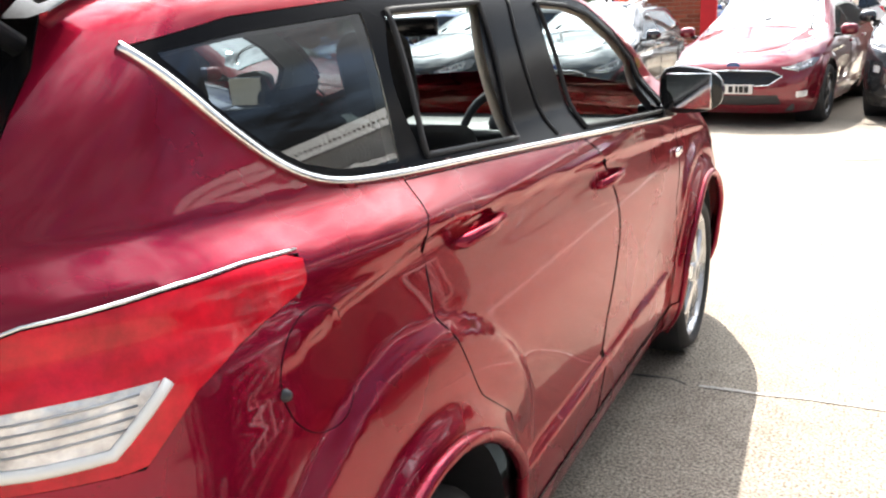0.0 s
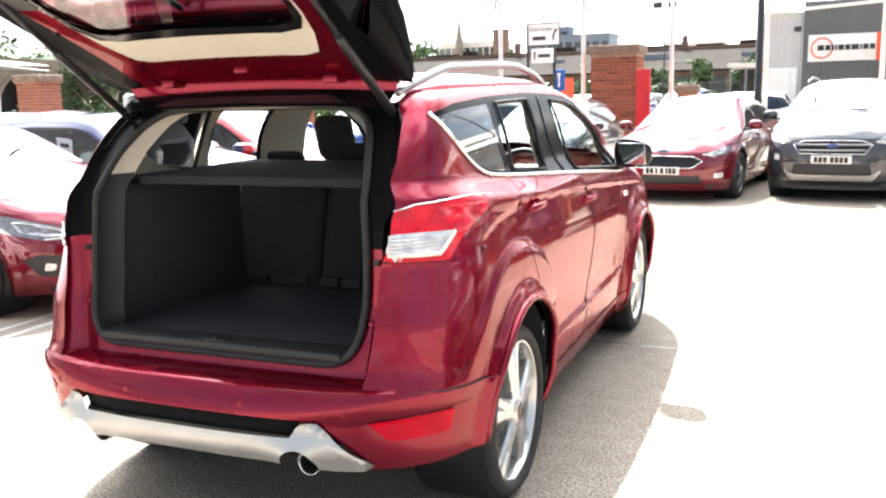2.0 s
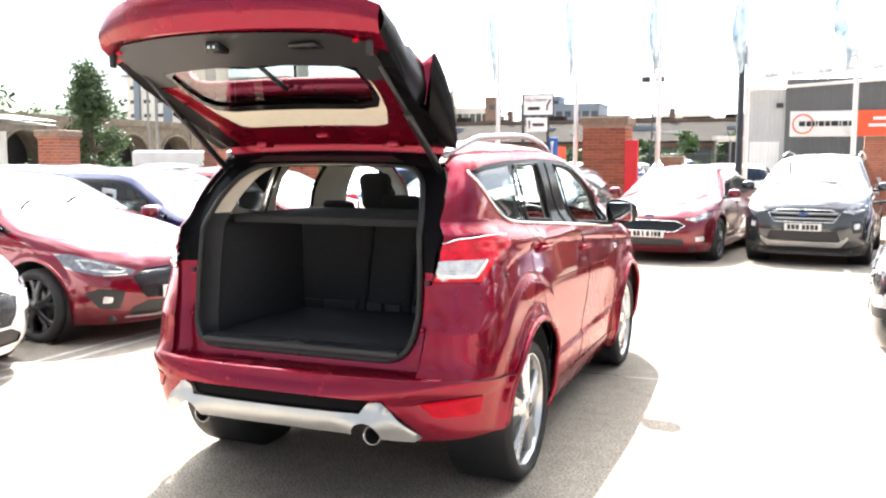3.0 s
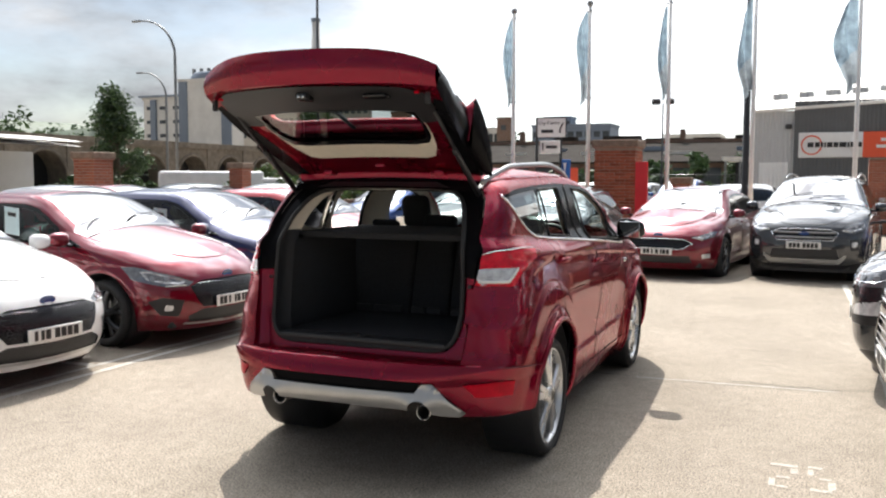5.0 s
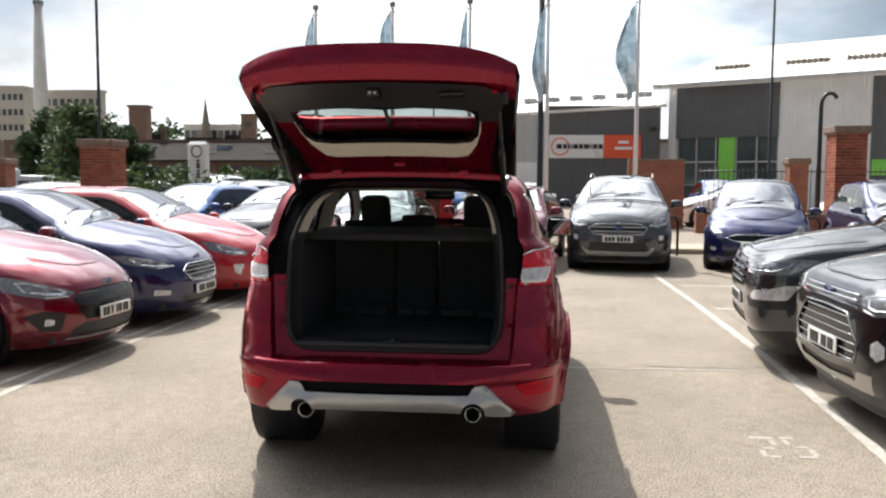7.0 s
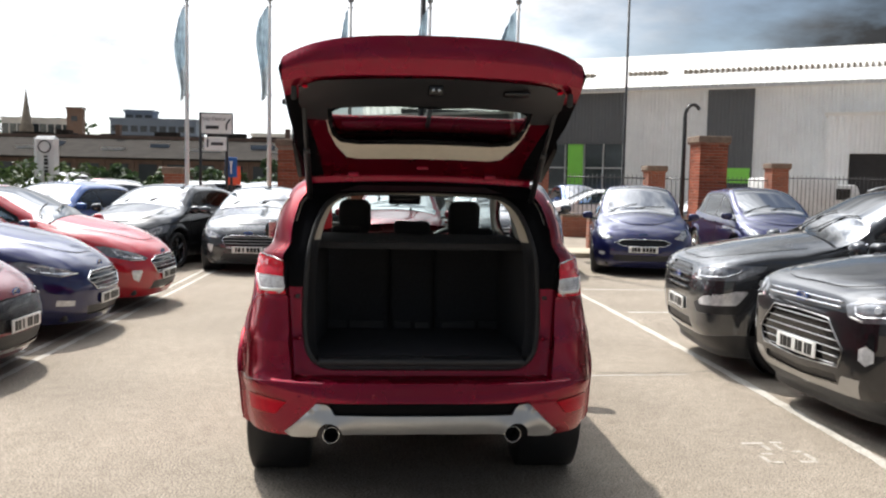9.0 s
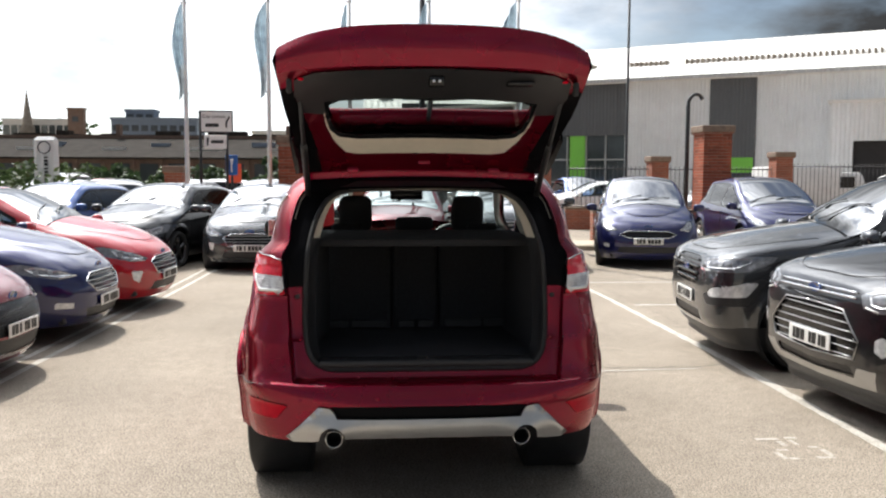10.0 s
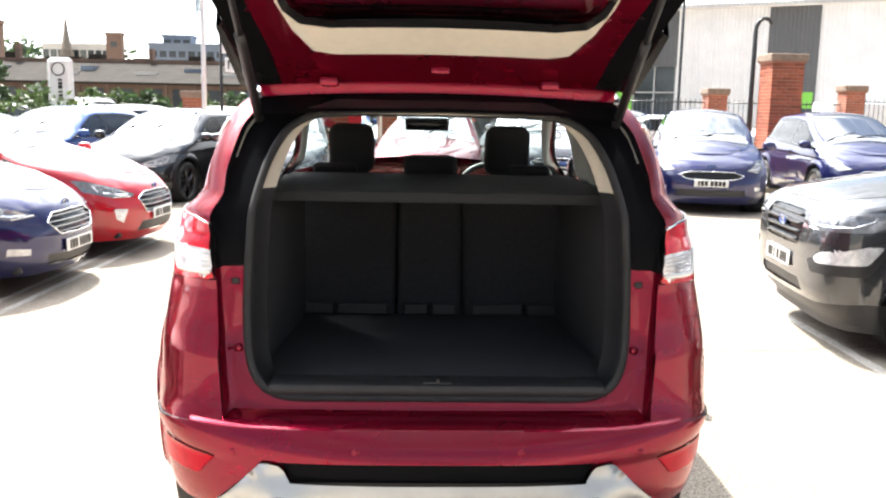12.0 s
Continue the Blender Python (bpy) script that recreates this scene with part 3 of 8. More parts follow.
def wheel(parent, x, y, r, side, style="five", mat=None, rim_r=None, width=0.225):
    """A road wheel: rim barrel, and under it each spoke, hub, tyre, disc and cap."""
    mat = mat or M["rim"]
    R = rim_r or r * 0.74
    face = x * side
    s = side
    turn = lambda F: F if s > 0 else [tuple(f)[::-1] for f in F]
    put = lambda V, a0=0.0: [(face + s * (a + a0), y + b, r + c) for a, b, c in V]
    V, F = lathe([(-0.20, R * 0.93), (-0.19, R), (-0.02, R * 0.99), (-0.004, R * 1.015), (0.003, R * 1.0), (0.002, R * 0.975), (-0.008, R * 0.95), (-0.035, R * 0.925), (-0.2, R * 0.9)], 40)
    w = mesh("wheel", put(V, -0.012), turn(F), mat, parent)
    w.data.set_sharp_from_angle(angle=radians(35))
    k = {"five": 5, "twin": 5, "ten": 10, "y": 5}[style]
    for i in range(k):
        a = 2 * math.pi * i / k + math.pi / 2
        arms = [(-0.19, 0.066), (0.19, 0.066)] if style in ("twin", "y") else [(0.0, 0.10 if style == "five" else 0.04)]
        for lean, wd in arms:
            V, F = [], []
            for u, (rad, wf, dep) in enumerate(((R * 0.16, 1.05, 0.010), (R * 0.5, 0.80, 0.0), (R * 0.80, 0.74, -0.006), (R * 0.985, 0.95, -0.010))):
                aa = a + (lean * (0.35 + 0.22 * u) if style != "y" else lean * (0.15, 0.3, 0.95, 1.3)[u])
                cx, cy = rad * math.cos(aa), rad * math.sin(aa)
                px, py = -math.sin(aa), math.cos(aa)
                for sw, dx in ((-0.5, -0.05), (-0.5, -0.012), (-0.30, 0.0), (0.30, 0.0), (0.5, -0.012), (0.5, -0.05)):
                    V.append((dep + dx, cx + px * wd * wf * sw, cy + py * wd * wf * sw))
            for u in range(3):
                for j in range(6):
                    F.append((u * 6 + j, u * 6 + (j + 1) % 6, u * 6 + 6 + (j + 1) % 6, u * 6 + 6 + j))
            mesh("spoke", put(V, -0.012), turn(F), mat, w, smooth=False)
    V, F = lathe([(-0.05, R * 0.25), (0.0, R * 0.24), (0.013, R * 0.19), (0.014, R * 0.12), (0.010, 0.001)], 20)
    mesh("hub", put(V, -0.010), turn(F), mat, w)
    prof = [(-width, R * 0.97), (-width - 0.004, r * 0.86), (-width + 0.006, r * 0.955), (-width + 0.03, r * 0.995)]
    for g in range(4):
        c = -width + 0.045 + g * (width - 0.09) / 3
        prof += [(c - 0.008, r), (c - 0.004, r - 0.008), (c + 0.004, r - 0.008), (c + 0.008, r)]
    prof += [(-0.03, r * 0.995), (-0.006, r * 0.955), (0.008, r * 0.90), (0.007, r * 0.85), (-0.004, R * 1.02), (-0.02, R * 0.99)]
    V, F = lathe(prof, 48)
    ty = mesh("tyre", put(V), turn(F), M["rubber"], w, "black rubber tyre")
    ty.data.set_sharp_from_angle(angle=radians(50))
    V, F = lathe([(-0.10, 0.03), (-0.10, R * 0.78), (-0.115, R * 0.78)], 28)
    mesh("brake_disc", put(V), turn(F), M["disc"], w)
    V, F = lathe([(0.005, 0.034), (0.008, 0.028), (0.009, 0.001)], 16)
    mesh("hub_cap", put(V), turn(F), M["dark_rim"], w)
    return w


def seat(parent, x, y, z, w=0.5, tall=0.62, mat=None):
    mat = mat or M["cloth"]
    st = part("seat", rbox(x - w / 2, x + w / 2, y - 0.02, y + 0.50, z, z + 0.16, 0.05, 3), mat, parent)
    lean = Matrix.Translation((x, y, z + 0.08)) @ Matrix.Rotation(radians(16), 4, "X")
    part("backrest", merge([rbox(-w / 2, w / 2, -0.07, 0.07, 0, tall, 0.05, 3), rbox(-w / 2 + 0.01, -w / 2 + 0.09, 0.0, 0.13, 0.05, tall - 0.14, 0.03, 2),
                            rbox(w / 2 - 0.09, w / 2 - 0.01, 0.0, 0.13, 0.05, tall - 0.14, 0.03, 2)]), mat, st)
    for b in st.children:
        b.matrix_basis = lean
    h = part("headrest", merge([rbox(-0.108, 0.108, -0.055, 0.055, tall + 0.03, tall + 0.275, 0.054, 5), rbox(-0.06, -0.045, -0.008, 0.008, tall - 0.03, tall + 0.08, 0.003, 1),
                                rbox(0.045, 0.06, -0.008, 0.008, tall - 0.03, tall + 0.08, 0.003, 1)]), mat, st)
    h.matrix_basis = lean
    return st


def plate(parent, x, y, z, ry=0.0, yellow=False, facing=1, seed=1, w=0.52):
    """A number plate with plain bars in place of its characters."""
    m = Matrix.Translation((x, y, z))
    p = part("number_plate", rbox(-w / 2, w / 2, -0.006, 0.006, -0.055, 0.055, 0.005, 1, m), M["plate"], parent, "white number plate with plain black bars")
    rng = random.Random(seed)
    u = -w / 2 + 0.045
    for i in range(7):
        wd = 0.048 if rng.random() > 0.2 else 0.03
        b = part("bar", rbox(u, u + wd, -0.0095 if facing < 0 else 0.005, -0.005 if facing < 0 else 0.0095, -0.038, 0.038, 0.001, 1, m), M["plate_bar"], p)
        u += 0.060 if i != 3 else 0.088
    return p


def car_spec(kind):
    if kind == "hatch":
        L, H, hw = 4.36, 1.47, 0.905
        top = [(0, 1.0), (0.30, 1.34), (0.7, 1.40), (1.5, 1.46), (2.2, 1.455), (2.45, 1.40), (3.15, 1.04), (3.25, 1.01), (3.8, 0.93), (4.15, 0.82), (4.36, 0.70)]
        front = [(0.15, 0.10), (0.25, 0.02), (0.35, 0.0), (0.5, 0.0), (0.6, 0.03), (0.72, 0.10), (0.82, 0.22), (0.95, 0.45), (1.1, 0.9)]
        belt, wb, fo, r = [(0.5, 1.08), (1.0, 1.03), (3.2, 0.95)], 2.65, 0.86, 0.325
        dlo = (0.55, 3.22)
        roofy, cowl = 2.28, 3.16
    elif kind == "saloon":
        L, H, hw = 4.80, 1.48, 0.92
        top = [(0, 1.0), (0.45, 1.24), (1.2, 1.42), (1.9, 1.475), (2.5, 1.455), (2.75, 1.40), (3.5, 1.04), (3.6, 1.01), (4.2, 0.94), (4.55, 0.84), (4.80, 0.70)]
        front = [(0.15, 0.12), (0.25, 0.03), (0.35, 0.0), (0.5, 0.0), (0.6, 0.02), (0.72, 0.08), (0.82, 0.22), (0.95, 0.5), (1.1, 0.9)]
        belt, wb, fo, r = [(0.5, 1.08), (1.0, 1.04), (3.5, 0.97)], 2.85, 0.95, 0.34
        dlo = (0.7, 3.55)
        roofy, cowl = 2.6, 3.52
    elif kind == "suv":
        L, H, hw = 4.52, 1.68, 0.915
        top = [(0, 1.2), (0.40, 1.60), (1.0, 1.66), (1.8, 1.685), (2.4, 1.65), (2.6, 1.60), (3.30, 1.20), (3.42, 1.15), (4.0, 1.08), (4.3, 0.98), (4.52, 0.85)]
        front = [(0.22, 0.14), (0.32, 0.04), (0.42, 0.0), (0.6, 0.0), (0.75, 0.02), (0.88, 0.07), (0.98, 0.18), (1.1, 0.45), (1.2, 0.8)]
        belt, wb, fo, r = [(0.5, 1.30), (1.1, 1.24), (3.4, 1.10)], 2.69, 0.90, 0.35
        dlo = (0.5, 3.38)
        roofy, cowl = 2.45, 3.33
    elif kind == "small_suv":
        L, H, hw = 4.02, 1.65, 0.88
        top = [(0, 1.2), (0.25, 1.56), (0.8, 1.63), (1.5, 1.65), (2.0, 1.62), (2.2, 1.57), (2.86, 1.16), (2.98, 1.12), (3.45, 1.085), (3.80, 1.035), (3.95, 0.985), (4.02, 0.92)]
        front = [(0.22, 0.16), (0.32, 0.06), (0.42, 0.01), (0.6, 0.0), (0.75, 0.005), (0.88, 0.02), (0.96, 0.06), (1.02, 0.15), (1.08, 0.36), (1.2, 0.9)]
        belt, wb, fo, r = [(0.4, 1.26), (1.0, 1.20), (2.95, 1.06)], 2.52, 0.80, 0.34
        dlo = (0.4, 2.94)
        roofy, cowl = 2.05, 2.89
    else:  # people carrier
        L, H, hw = 4.42, 1.63, 0.91
        top = [(0, 1.1), (0.25, 1.48), (0.8, 1.58), (1.6, 1.625), (2.2, 1.60), (2.45, 1.54), (3.38, 1.06), (3.48, 1.03), (3.9, 0.96), (4.2, 0.86), (4.42, 0.72)]
        front = [(0.15, 0.10), (0.25, 0.02), (0.35, 0.0), (0.5, 0.0), (0.6, 0.03), (0.72, 0.10), (0.82, 0.20), (0.95, 0.45), (1.1, 0.9)]
        belt, wb, fo, r = [(0.5, 1.14), (1.0, 1.08), (3.45, 0.98)], 2.65, 0.90, 0.33
        dlo = (0.5, 3.42)
        roofy, cowl = 2.28, 3.41
    hb = np.interp(2.0, *np.array(belt).T)
    w = [(0.15, hw * 0.90), (0.28, hw * 0.955), (0.45, hw * 0.985), (0.62, hw), (0.75, hw), (hb - 0.18, hw * 0.99), (hb - 0.08, hw * 0.965), (hb, hw * 0.925),
         (hb + 0.12, hw * 0.865), ((hb + H) / 2, hw * 0.80), (H - 0.10, hw * 0.715), (H, hw * 0.63)]
    rear = [(0.2, 0.10), (0.35, 0.02), (0.5, 0.0), (0.7, 0.03), (0.95, 0.06), (hb, 0.10), (hb + 0.15, 0.22), (H - 0.12, 0.42 if kind != "saloon" else 0.8), (H, 0.5 if kind != "saloon" else 1.2)]
    arches = [(L - fo, r + 0.02, r + 0.055), (L - fo - wb, r + 0.02, r + 0.055)]
    return dict(L=L, H=H, hw=hw, top=top, front=front, belt=belt, wb=wb, fo=fo, r=r, dlo=dlo, roofy=roofy, cowl=cowl, w=w, rear=rear, arches=arches,
                flare=0.020, crease=([(0.1, hb - 0.10), (L * 0.5, hb - 0.135), (L - 0.25, hb - 0.20)], 0.012), hollow=(L - fo - wb + r + 0.05, L - fo - r - 0.05, 0.36, hb - 0.25, 0.018),
                fillet=0.07 if "suv" in kind else 0.09, Dr=0.75, Df=0.52 if kind == "small_suv" else 0.72 if "suv" in kind else 0.85, nr=3.0, nf=4.8 if kind == "small_suv" else 3.3 if "suv" in kind else 2.7, kind=kind)


def build_car(name, label, kind, colour, look_at, cell=0.045, plates=True, seed=1, wheel_style="twin", rim="rim", group="parked cars"):
    """A closed parked car. look_at: which face it has (grille, lamps)."""
    d = car_spec(kind)
    body = Body(d)
    L, H, hw, r = d["L"], d["H"], d["hw"], d["r"]
    by, bz = np.array(d["belt"]).T
    belt = lambda y: float(np.interp(y, by, bz))
    Y, Fx = body.at_y, body.at_front
    root = thing(name, label, "car", group=group)
    y0, y1 = d["dlo"]
    ys = np.linspace(y1, y0, 14)
    lower = [Y(y, belt(y)) for y in ys]
    upper = [Y(y, max(belt(y) + 0.015, float(body.top(y)) - 0.085)) for y in ys[::-1][1:-1]]
    yb = d["roofy"] - 0.18 + 0.0
    yc = yb - 0.92

    def window(ya, ye):
        yy = np.linspace(ya, ye, 9)
        return [Y(y, belt(y) + 0.025) for y in yy] + [Y(y, max(belt(y) + 0.035, float(body.top(y)) - 0.125)) for y in yy[::-1]]
    regions = [("window_trim", lower + upper), ("front_door_window", window(y1 - 0.10, yb + 0.05)), ("rear_door_window", window(yb - 0.05, yc + 0.03)), ("quarter_window", window(yc - 0.04, y0 + 0.10))]
    for i, (ya, za, R) in enumerate(d["arches"]):
        regions.append(("hole", circle(ya, za, R, 36, body)))
    g = look_at
    for nm, pts in g["faces"]:
        regions.append((nm, [Fx(x, z) if t == "x" else Y(L - x, z) for t, x, z in pts]))
    yd = y1 - 0.42
    zl = 0.30
    door = lambda a, b, ta, tb: [Y(a, zl), Y(b, zl), Y(b + tb, belt(b) - 0.01), Y(a + ta, belt(a) - 0.01)]
    regions.insert(0, ("front_door", door(yb - 0.02, yd, 0.0, 0.06)))
    rr = d["arches"][1]
    regions.insert(0, ("rear_door", [Y(rr[0] + rr[2] + 0.08, zl), Y(yb - 0.03, zl), Y(yb - 0.03, belt(yb) - 0.01), Y(yc - 0.02, belt(yc) - 0.01), Y(yc - 0.06, 0.85), Y(rr[0] + rr[2] - 0.02, 0.62)]))
    regions.insert(0, ("sill", [Y(rr[0], 0.10), Y(d["arches"][0][0], 0.10), Y(d["arches"][0][0], 0.27), Y(rr[0], 0.27)]))
    regions.append(("tail_light", [body.at_rear(0.45, belt(0.5) - 0.05), body.at_rear(0.45, belt(0.5) - 0.20), Y(0.55, belt(0.5) - 0.20), Y(0.65, belt(0.5) - 0.05)]))
    res, edge = body.grid(regions, cell, 0.17, skip=("hole",))
    paint_m = M[colour]
    mats = {"body": paint_m, "sill": M["trim"] if "suv" in kind else paint_m, "window_trim": M["gloss_black"], "front_door_window": M["pane"], "rear_door_window": M["dark_pane"], "quarter_window": M["dark_pane"],
            "front_door": paint_m, "rear_door": paint_m, "headlight": M["lamp_dark"], "grille": M["gloss_black"], "lower_grille": M["trim"], "fog_lamp": M["fog"],
            "tail_light": M["lens_red"], "daytime_light": M["lens_clear"], "skid_plate": M["skid"], "lower_trim": M["trim"], "fog_surround": M["trim"]}
    doors = {}
    for nm in res:
        if nm in ("body", "grille", "lower_grille", "skid_plate", "lower_trim"):
            body.whole({"body": "body_shell"}.get(nm, nm), res[nm], mats[nm], root, "" if nm == "body" else {"grille": "black front grille"}.get(nm, ""), -0.012 if nm in ("grille", "lower_grille") else 0)
        else:
            obs = body.both({"front_door": "door", "rear_door": "door"}.get(nm, nm), res[nm], mats[nm], root, "", -0.004 if "window" in nm else 0)
            doors[nm] = obs
    # roof, windscreen and bonnet
    V, t = top_panel(edge, [(0, 0.02), (0.5, 0.05), (d["roofy"], 0.05), (d["cowl"], 0.095), (d["cowl"] + 0.25, 0.085), (L - 0.6, 0.06), (L - 0.25, 0.03), (L - 0.08, 0.008), (L, 0.0)], (d["roofy"], d["cowl"]), 31 if cell < 0.08 else 15, (d["cowl"] - 0.028,))
    k1, k2 = (int(np.abs(V[:, 0, 1] - y).argmin()) for y in (d["roofy"], d["cowl"]))
    nt = V.shape[1]
    ap, cr = (2, 1) if nt > 20 else (1, 1)
    # the bonnet's raised middle, fading towards the nose
    u = np.clip((V[k2:, :, 1] - d["cowl"]) / (L - d["cowl"]), 0, 1)
    dome = np.clip((0.68 - 0.20 * u - np.abs(V[k2:, :, 0])) / 0.09, 0, 1)
    V[k2:, :, 2] += 0.014 * dome * dome * (3 - 2 * dome) * np.clip(u / 0.10, 0, 1) * np.clip(1 - u, 0, 1) ** 1.2 * (1 - np.abs(t[None, :]) ** 6)
    mesh("roof", *panel_faces(V, range(0, k1), range(nt - 1)), paint_m, root)
    mesh("windscreen", *panel_faces(V, range(k1, k2 - cr), range(ap, nt - 1 - ap)), M["screen"], root)
    mesh("cowl", *panel_faces(V, range(k2 - cr, k2), range(ap, nt - 1 - ap)), M["satin_black"], root, "black windscreen cowl")
    for cols in (range(0, ap), range(nt - 1 - ap, nt - 1)):
        mesh("a_pillar", *panel_faces(V, range(k1, k2), cols), paint_m, root)
    mesh("bonnet", *panel_faces(V, range(k2, len(V) - 1), range(nt - 1)), paint_m, root)
    # gaps of doors and bonnet
    for nm, pts in regions:
        if nm in ("front_door", "rear_door"):
            for s in (1, -1):
                mesh("panel_gap", *tube(body.line(pts + pts[:1], 0.0) * np.array([s, 1, 1]), 0.0035, 4), M["trim"], root)
    for j in (2 * ap, nt - 1 - 2 * ap):
        mesh("panel_gap", *tube(V[k2 + 2:len(V) - 4, j], 0.004, 4), M["trim"], root)
    # lamps: bowls and a light strip behind the cover
    for nm, pts in g["faces"]:
        if nm == "headlight" and cell < 0.08:
            ring = [Fx(x, z) if t_ == "x" else Y(L - x, z) for t_, x, z in pts]
            c = np.array(ring).mean(0)
            low = sorted(range(len(ring)), key=lambda i_: ring[i_][1])[:2]
            for s, ob in zip((1, -1), doors.get("headlight", [])):
                k3 = np.array([s, 1, 1])
                for du in (-0.07, 0.06):
                    p, nn = body.surf(c[0] + du, c[1] - 0.005), body.normal(c[0] + du, c[1] - 0.005)
                    V5, F5 = lathe([(0.004, 0.001), (0.001, 0.014), (0.004, 0.022), (0.002, 0.026)], 16, "y")
                    q_ = Vector(nn).to_track_quat("Y", "Z").to_matrix()
                    mesh("lamp_bowl", [tuple((np.array(q_ @ Vector(v_)) + p + 0.004 * nn) * k3) for v_ in V5], F5, M["satin"], ob)
                far_ = max(ring, key=lambda q_: q_[0])
                small = [tuple(np.array(q_) * 0.62 + (c * 0.65 + np.array(far_) * 0.35) * 0.38) for q_ in ring]
                P = body.line(small + small[:1], 0.005, 0.02)[:-1]
                mid = P.mean(0)
                V6 = np.concatenate([P, P * 0.5 + mid * 0.5 + np.array([0, 0.004, 0]), [mid + np.array([0, 0.004, 0])]]) * k3
                m_ = len(P)
                F6 = [(i_, (i_ + 1) % m_, m_ + (i_ + 1) % m_, m_ + i_) for i_ in range(m_)] + [(m_ + i_, m_ + (i_ + 1) % m_, 2 * m_) for i_ in range(m_)]
                mesh("lamp_lens", V6, F6, M["lamp_glass"], ob, "clear headlamp lens")
                P = body.line([tuple(np.array(ring[i_]) * 0.9 + c * 0.1) for i_ in low], 0.004, 0.03) * k3
                mesh("light_strip", *tube(P, 0.006, 5), M["plate"], ob)
    # grille bars and frame
    for nm, pts in g["faces"]:
        if nm == "grille":
            xs = [p[1] for p in pts]
            zz = [p[2] for p in pts]
            ring = [Fx(p[1], p[2]) for p in pts]
            half = body.line(ring, 0.004, 0.05)
            loop = np.concatenate([half, (half * np.array([-1, 1, 1]))[::-1]])
            if g.get("frame"):
                mesh("grille_frame", *tube(loop, g.get("frame_r", 0.008), 6), M["satin"] if g.get("strips") else M["chrome"], root, "chrome grille frame")
            nb = g.get("bars", 0)
            if g.get("comb") and cell < 0.08:
                combs = []
                for i_, z in enumerate(np.arange(min(zz) + 0.018, max(zz) - 0.012, 0.022)):
                    xm = 0
                    for (a, b), (c, e) in zip(zip(xs, zz), zip(xs[1:] + xs[:1], zz[1:] + zz[:1])):
                        if (b - z) * (e - z) <= 0 and b != e:
                            xm = max(xm, a + (c - a) * (z - b) / (e - b))
                    k_ = int(xm / 0.022)
                    P = []
                    for j_ in range(-k_, k_ + 1):
                        x, zj = j_ * 0.022, z + (0.007 if (j_ + i_) % 2 else -0.007)
                        P.append(body.surf(Fx(abs(x), zj)[0], zj) * np.array([-1 if x < 0 else 1, 1, 1]))
                    combs.append(tube(P, 0.0042, 4))
                mesh("grille_mesh", *joined(combs), M["dark_rim"], root, "black honeycomb grille mesh")
            for i in range(nb):
                z = min(zz) + (max(zz) - min(zz)) * (i + 0.7) / (nb + 0.4)
                xm = 0
                for (a, b), (c, e) in zip(zip(xs, zz), zip(xs[1:] + xs[:1], zz[1:] + zz[:1])):
                    if (b - z) * (e - z) <= 0 and b != e:
                        xm = max(xm, a + (c - a) * (z - b) / (e - b))
                if xm > 0.1:
                    u = np.linspace(-xm + 0.02, xm - 0.02, 13)
                    P = np.array([body.surf(Fx(abs(x), z)[0], z) * np.array([np.sign(x) if x else 1, 1, 1]) for x in u])
                    mesh("grille_bar", *tube(P, g.get("bar_r", 0.010), 5), M["satin"] if g.get("frame") else M["gloss_black"], root)
    for xh_, z, rr in g.get("strips", ()):
        P = np.array([body.surf(Fx(abs(x), z)[0], z) * np.array([-1 if x < 0 else 1, 1, 1]) for x in np.linspace(-xh_, xh_, 19)]) + np.array([0, 0.004, 0])
        mesh("chrome_strip", *tube(P, rr, 6), M["chrome"], root, "chrome strip under the bonnet")
    zp = g["plate"]
    yp = float(body.surf(Fx(0.0, zp)[0], zp)[1])
    if plates:
        plate(root, 0, yp + 0.012, zp, facing=1, seed=seed)
        plate(root, 0, -0.012 + float(body.surf(0.0, 0.8)[1]), 0.8, facing=-1, seed=seed)
    zb = g["badge"]
    ybg = float(body.surf(Fx(0.0, zb)[0], zb)[1])
    V2, F2 = lathe([(0, 0.0), (0.0, 0.052), (0.006, 0.062), (0.0, 0.068)], 24, "y")
    mesh("badge", [(a * 1.15, ybg + 0.012 + b, zb + c * 0.5) for a, b, c in V2], F2, M["badge"], root, "blue and chrome oval badge, plain")
    # wheels, arch liners, floor
    st = wheel_style
    for ya, za, R in d["arches"]:
        for s in (1, -1):
            wheel(root, hw - 0.005, ya, r, s, st, M[rim])
            V3, F3 = lathe([(hw - 0.02, R + 0.004), (hw - 0.32, R + 0.004), (hw - 0.33, 0.05)], 28)
            mesh("wheel_arch_liner", [(a * s, ya + b, za + c) for a, b, c in V3], F3, M["trim"], root)
    part("underbody", rbox(-hw + 0.24, hw - 0.24, 0.15, L - 0.2, 0.19, 0.30, 0.02, 1), M["trim"], root)
    # inside
    zi = belt(2.0)
    part("cabin_floor", rbox(-hw + 0.1, hw - 0.1, 0.4, d["cowl"] + 0.25, 0.30, 0.36, 0.01, 1), M["trim"], root)
    part("dashboard", rbox(-hw + 0.12, hw - 0.12, d["cowl"] - 0.42, d["cowl"] + 0.05, 0.55, zi - 0.02, 0.06, 2), M["trim"], root)
    for x in (-0.36, 0.36):
        seat(root, x, d["roofy"] - 0.50, 0.40 + (H - 1.47) * 0.7)
        seat(root, x, d["roofy"] - 1.38, 0.40 + (H - 1.47) * 0.7, 0.6, 0.52)
    P = [(0.36 + 0.18 * math.cos(a), d["cowl"] - 0.50 + 0.06 * math.sin(a), zi - 0.03 + 0.17 * math.sin(a)) for a in np.linspace(0, 2 * math.pi, 24, endpoint=False)]
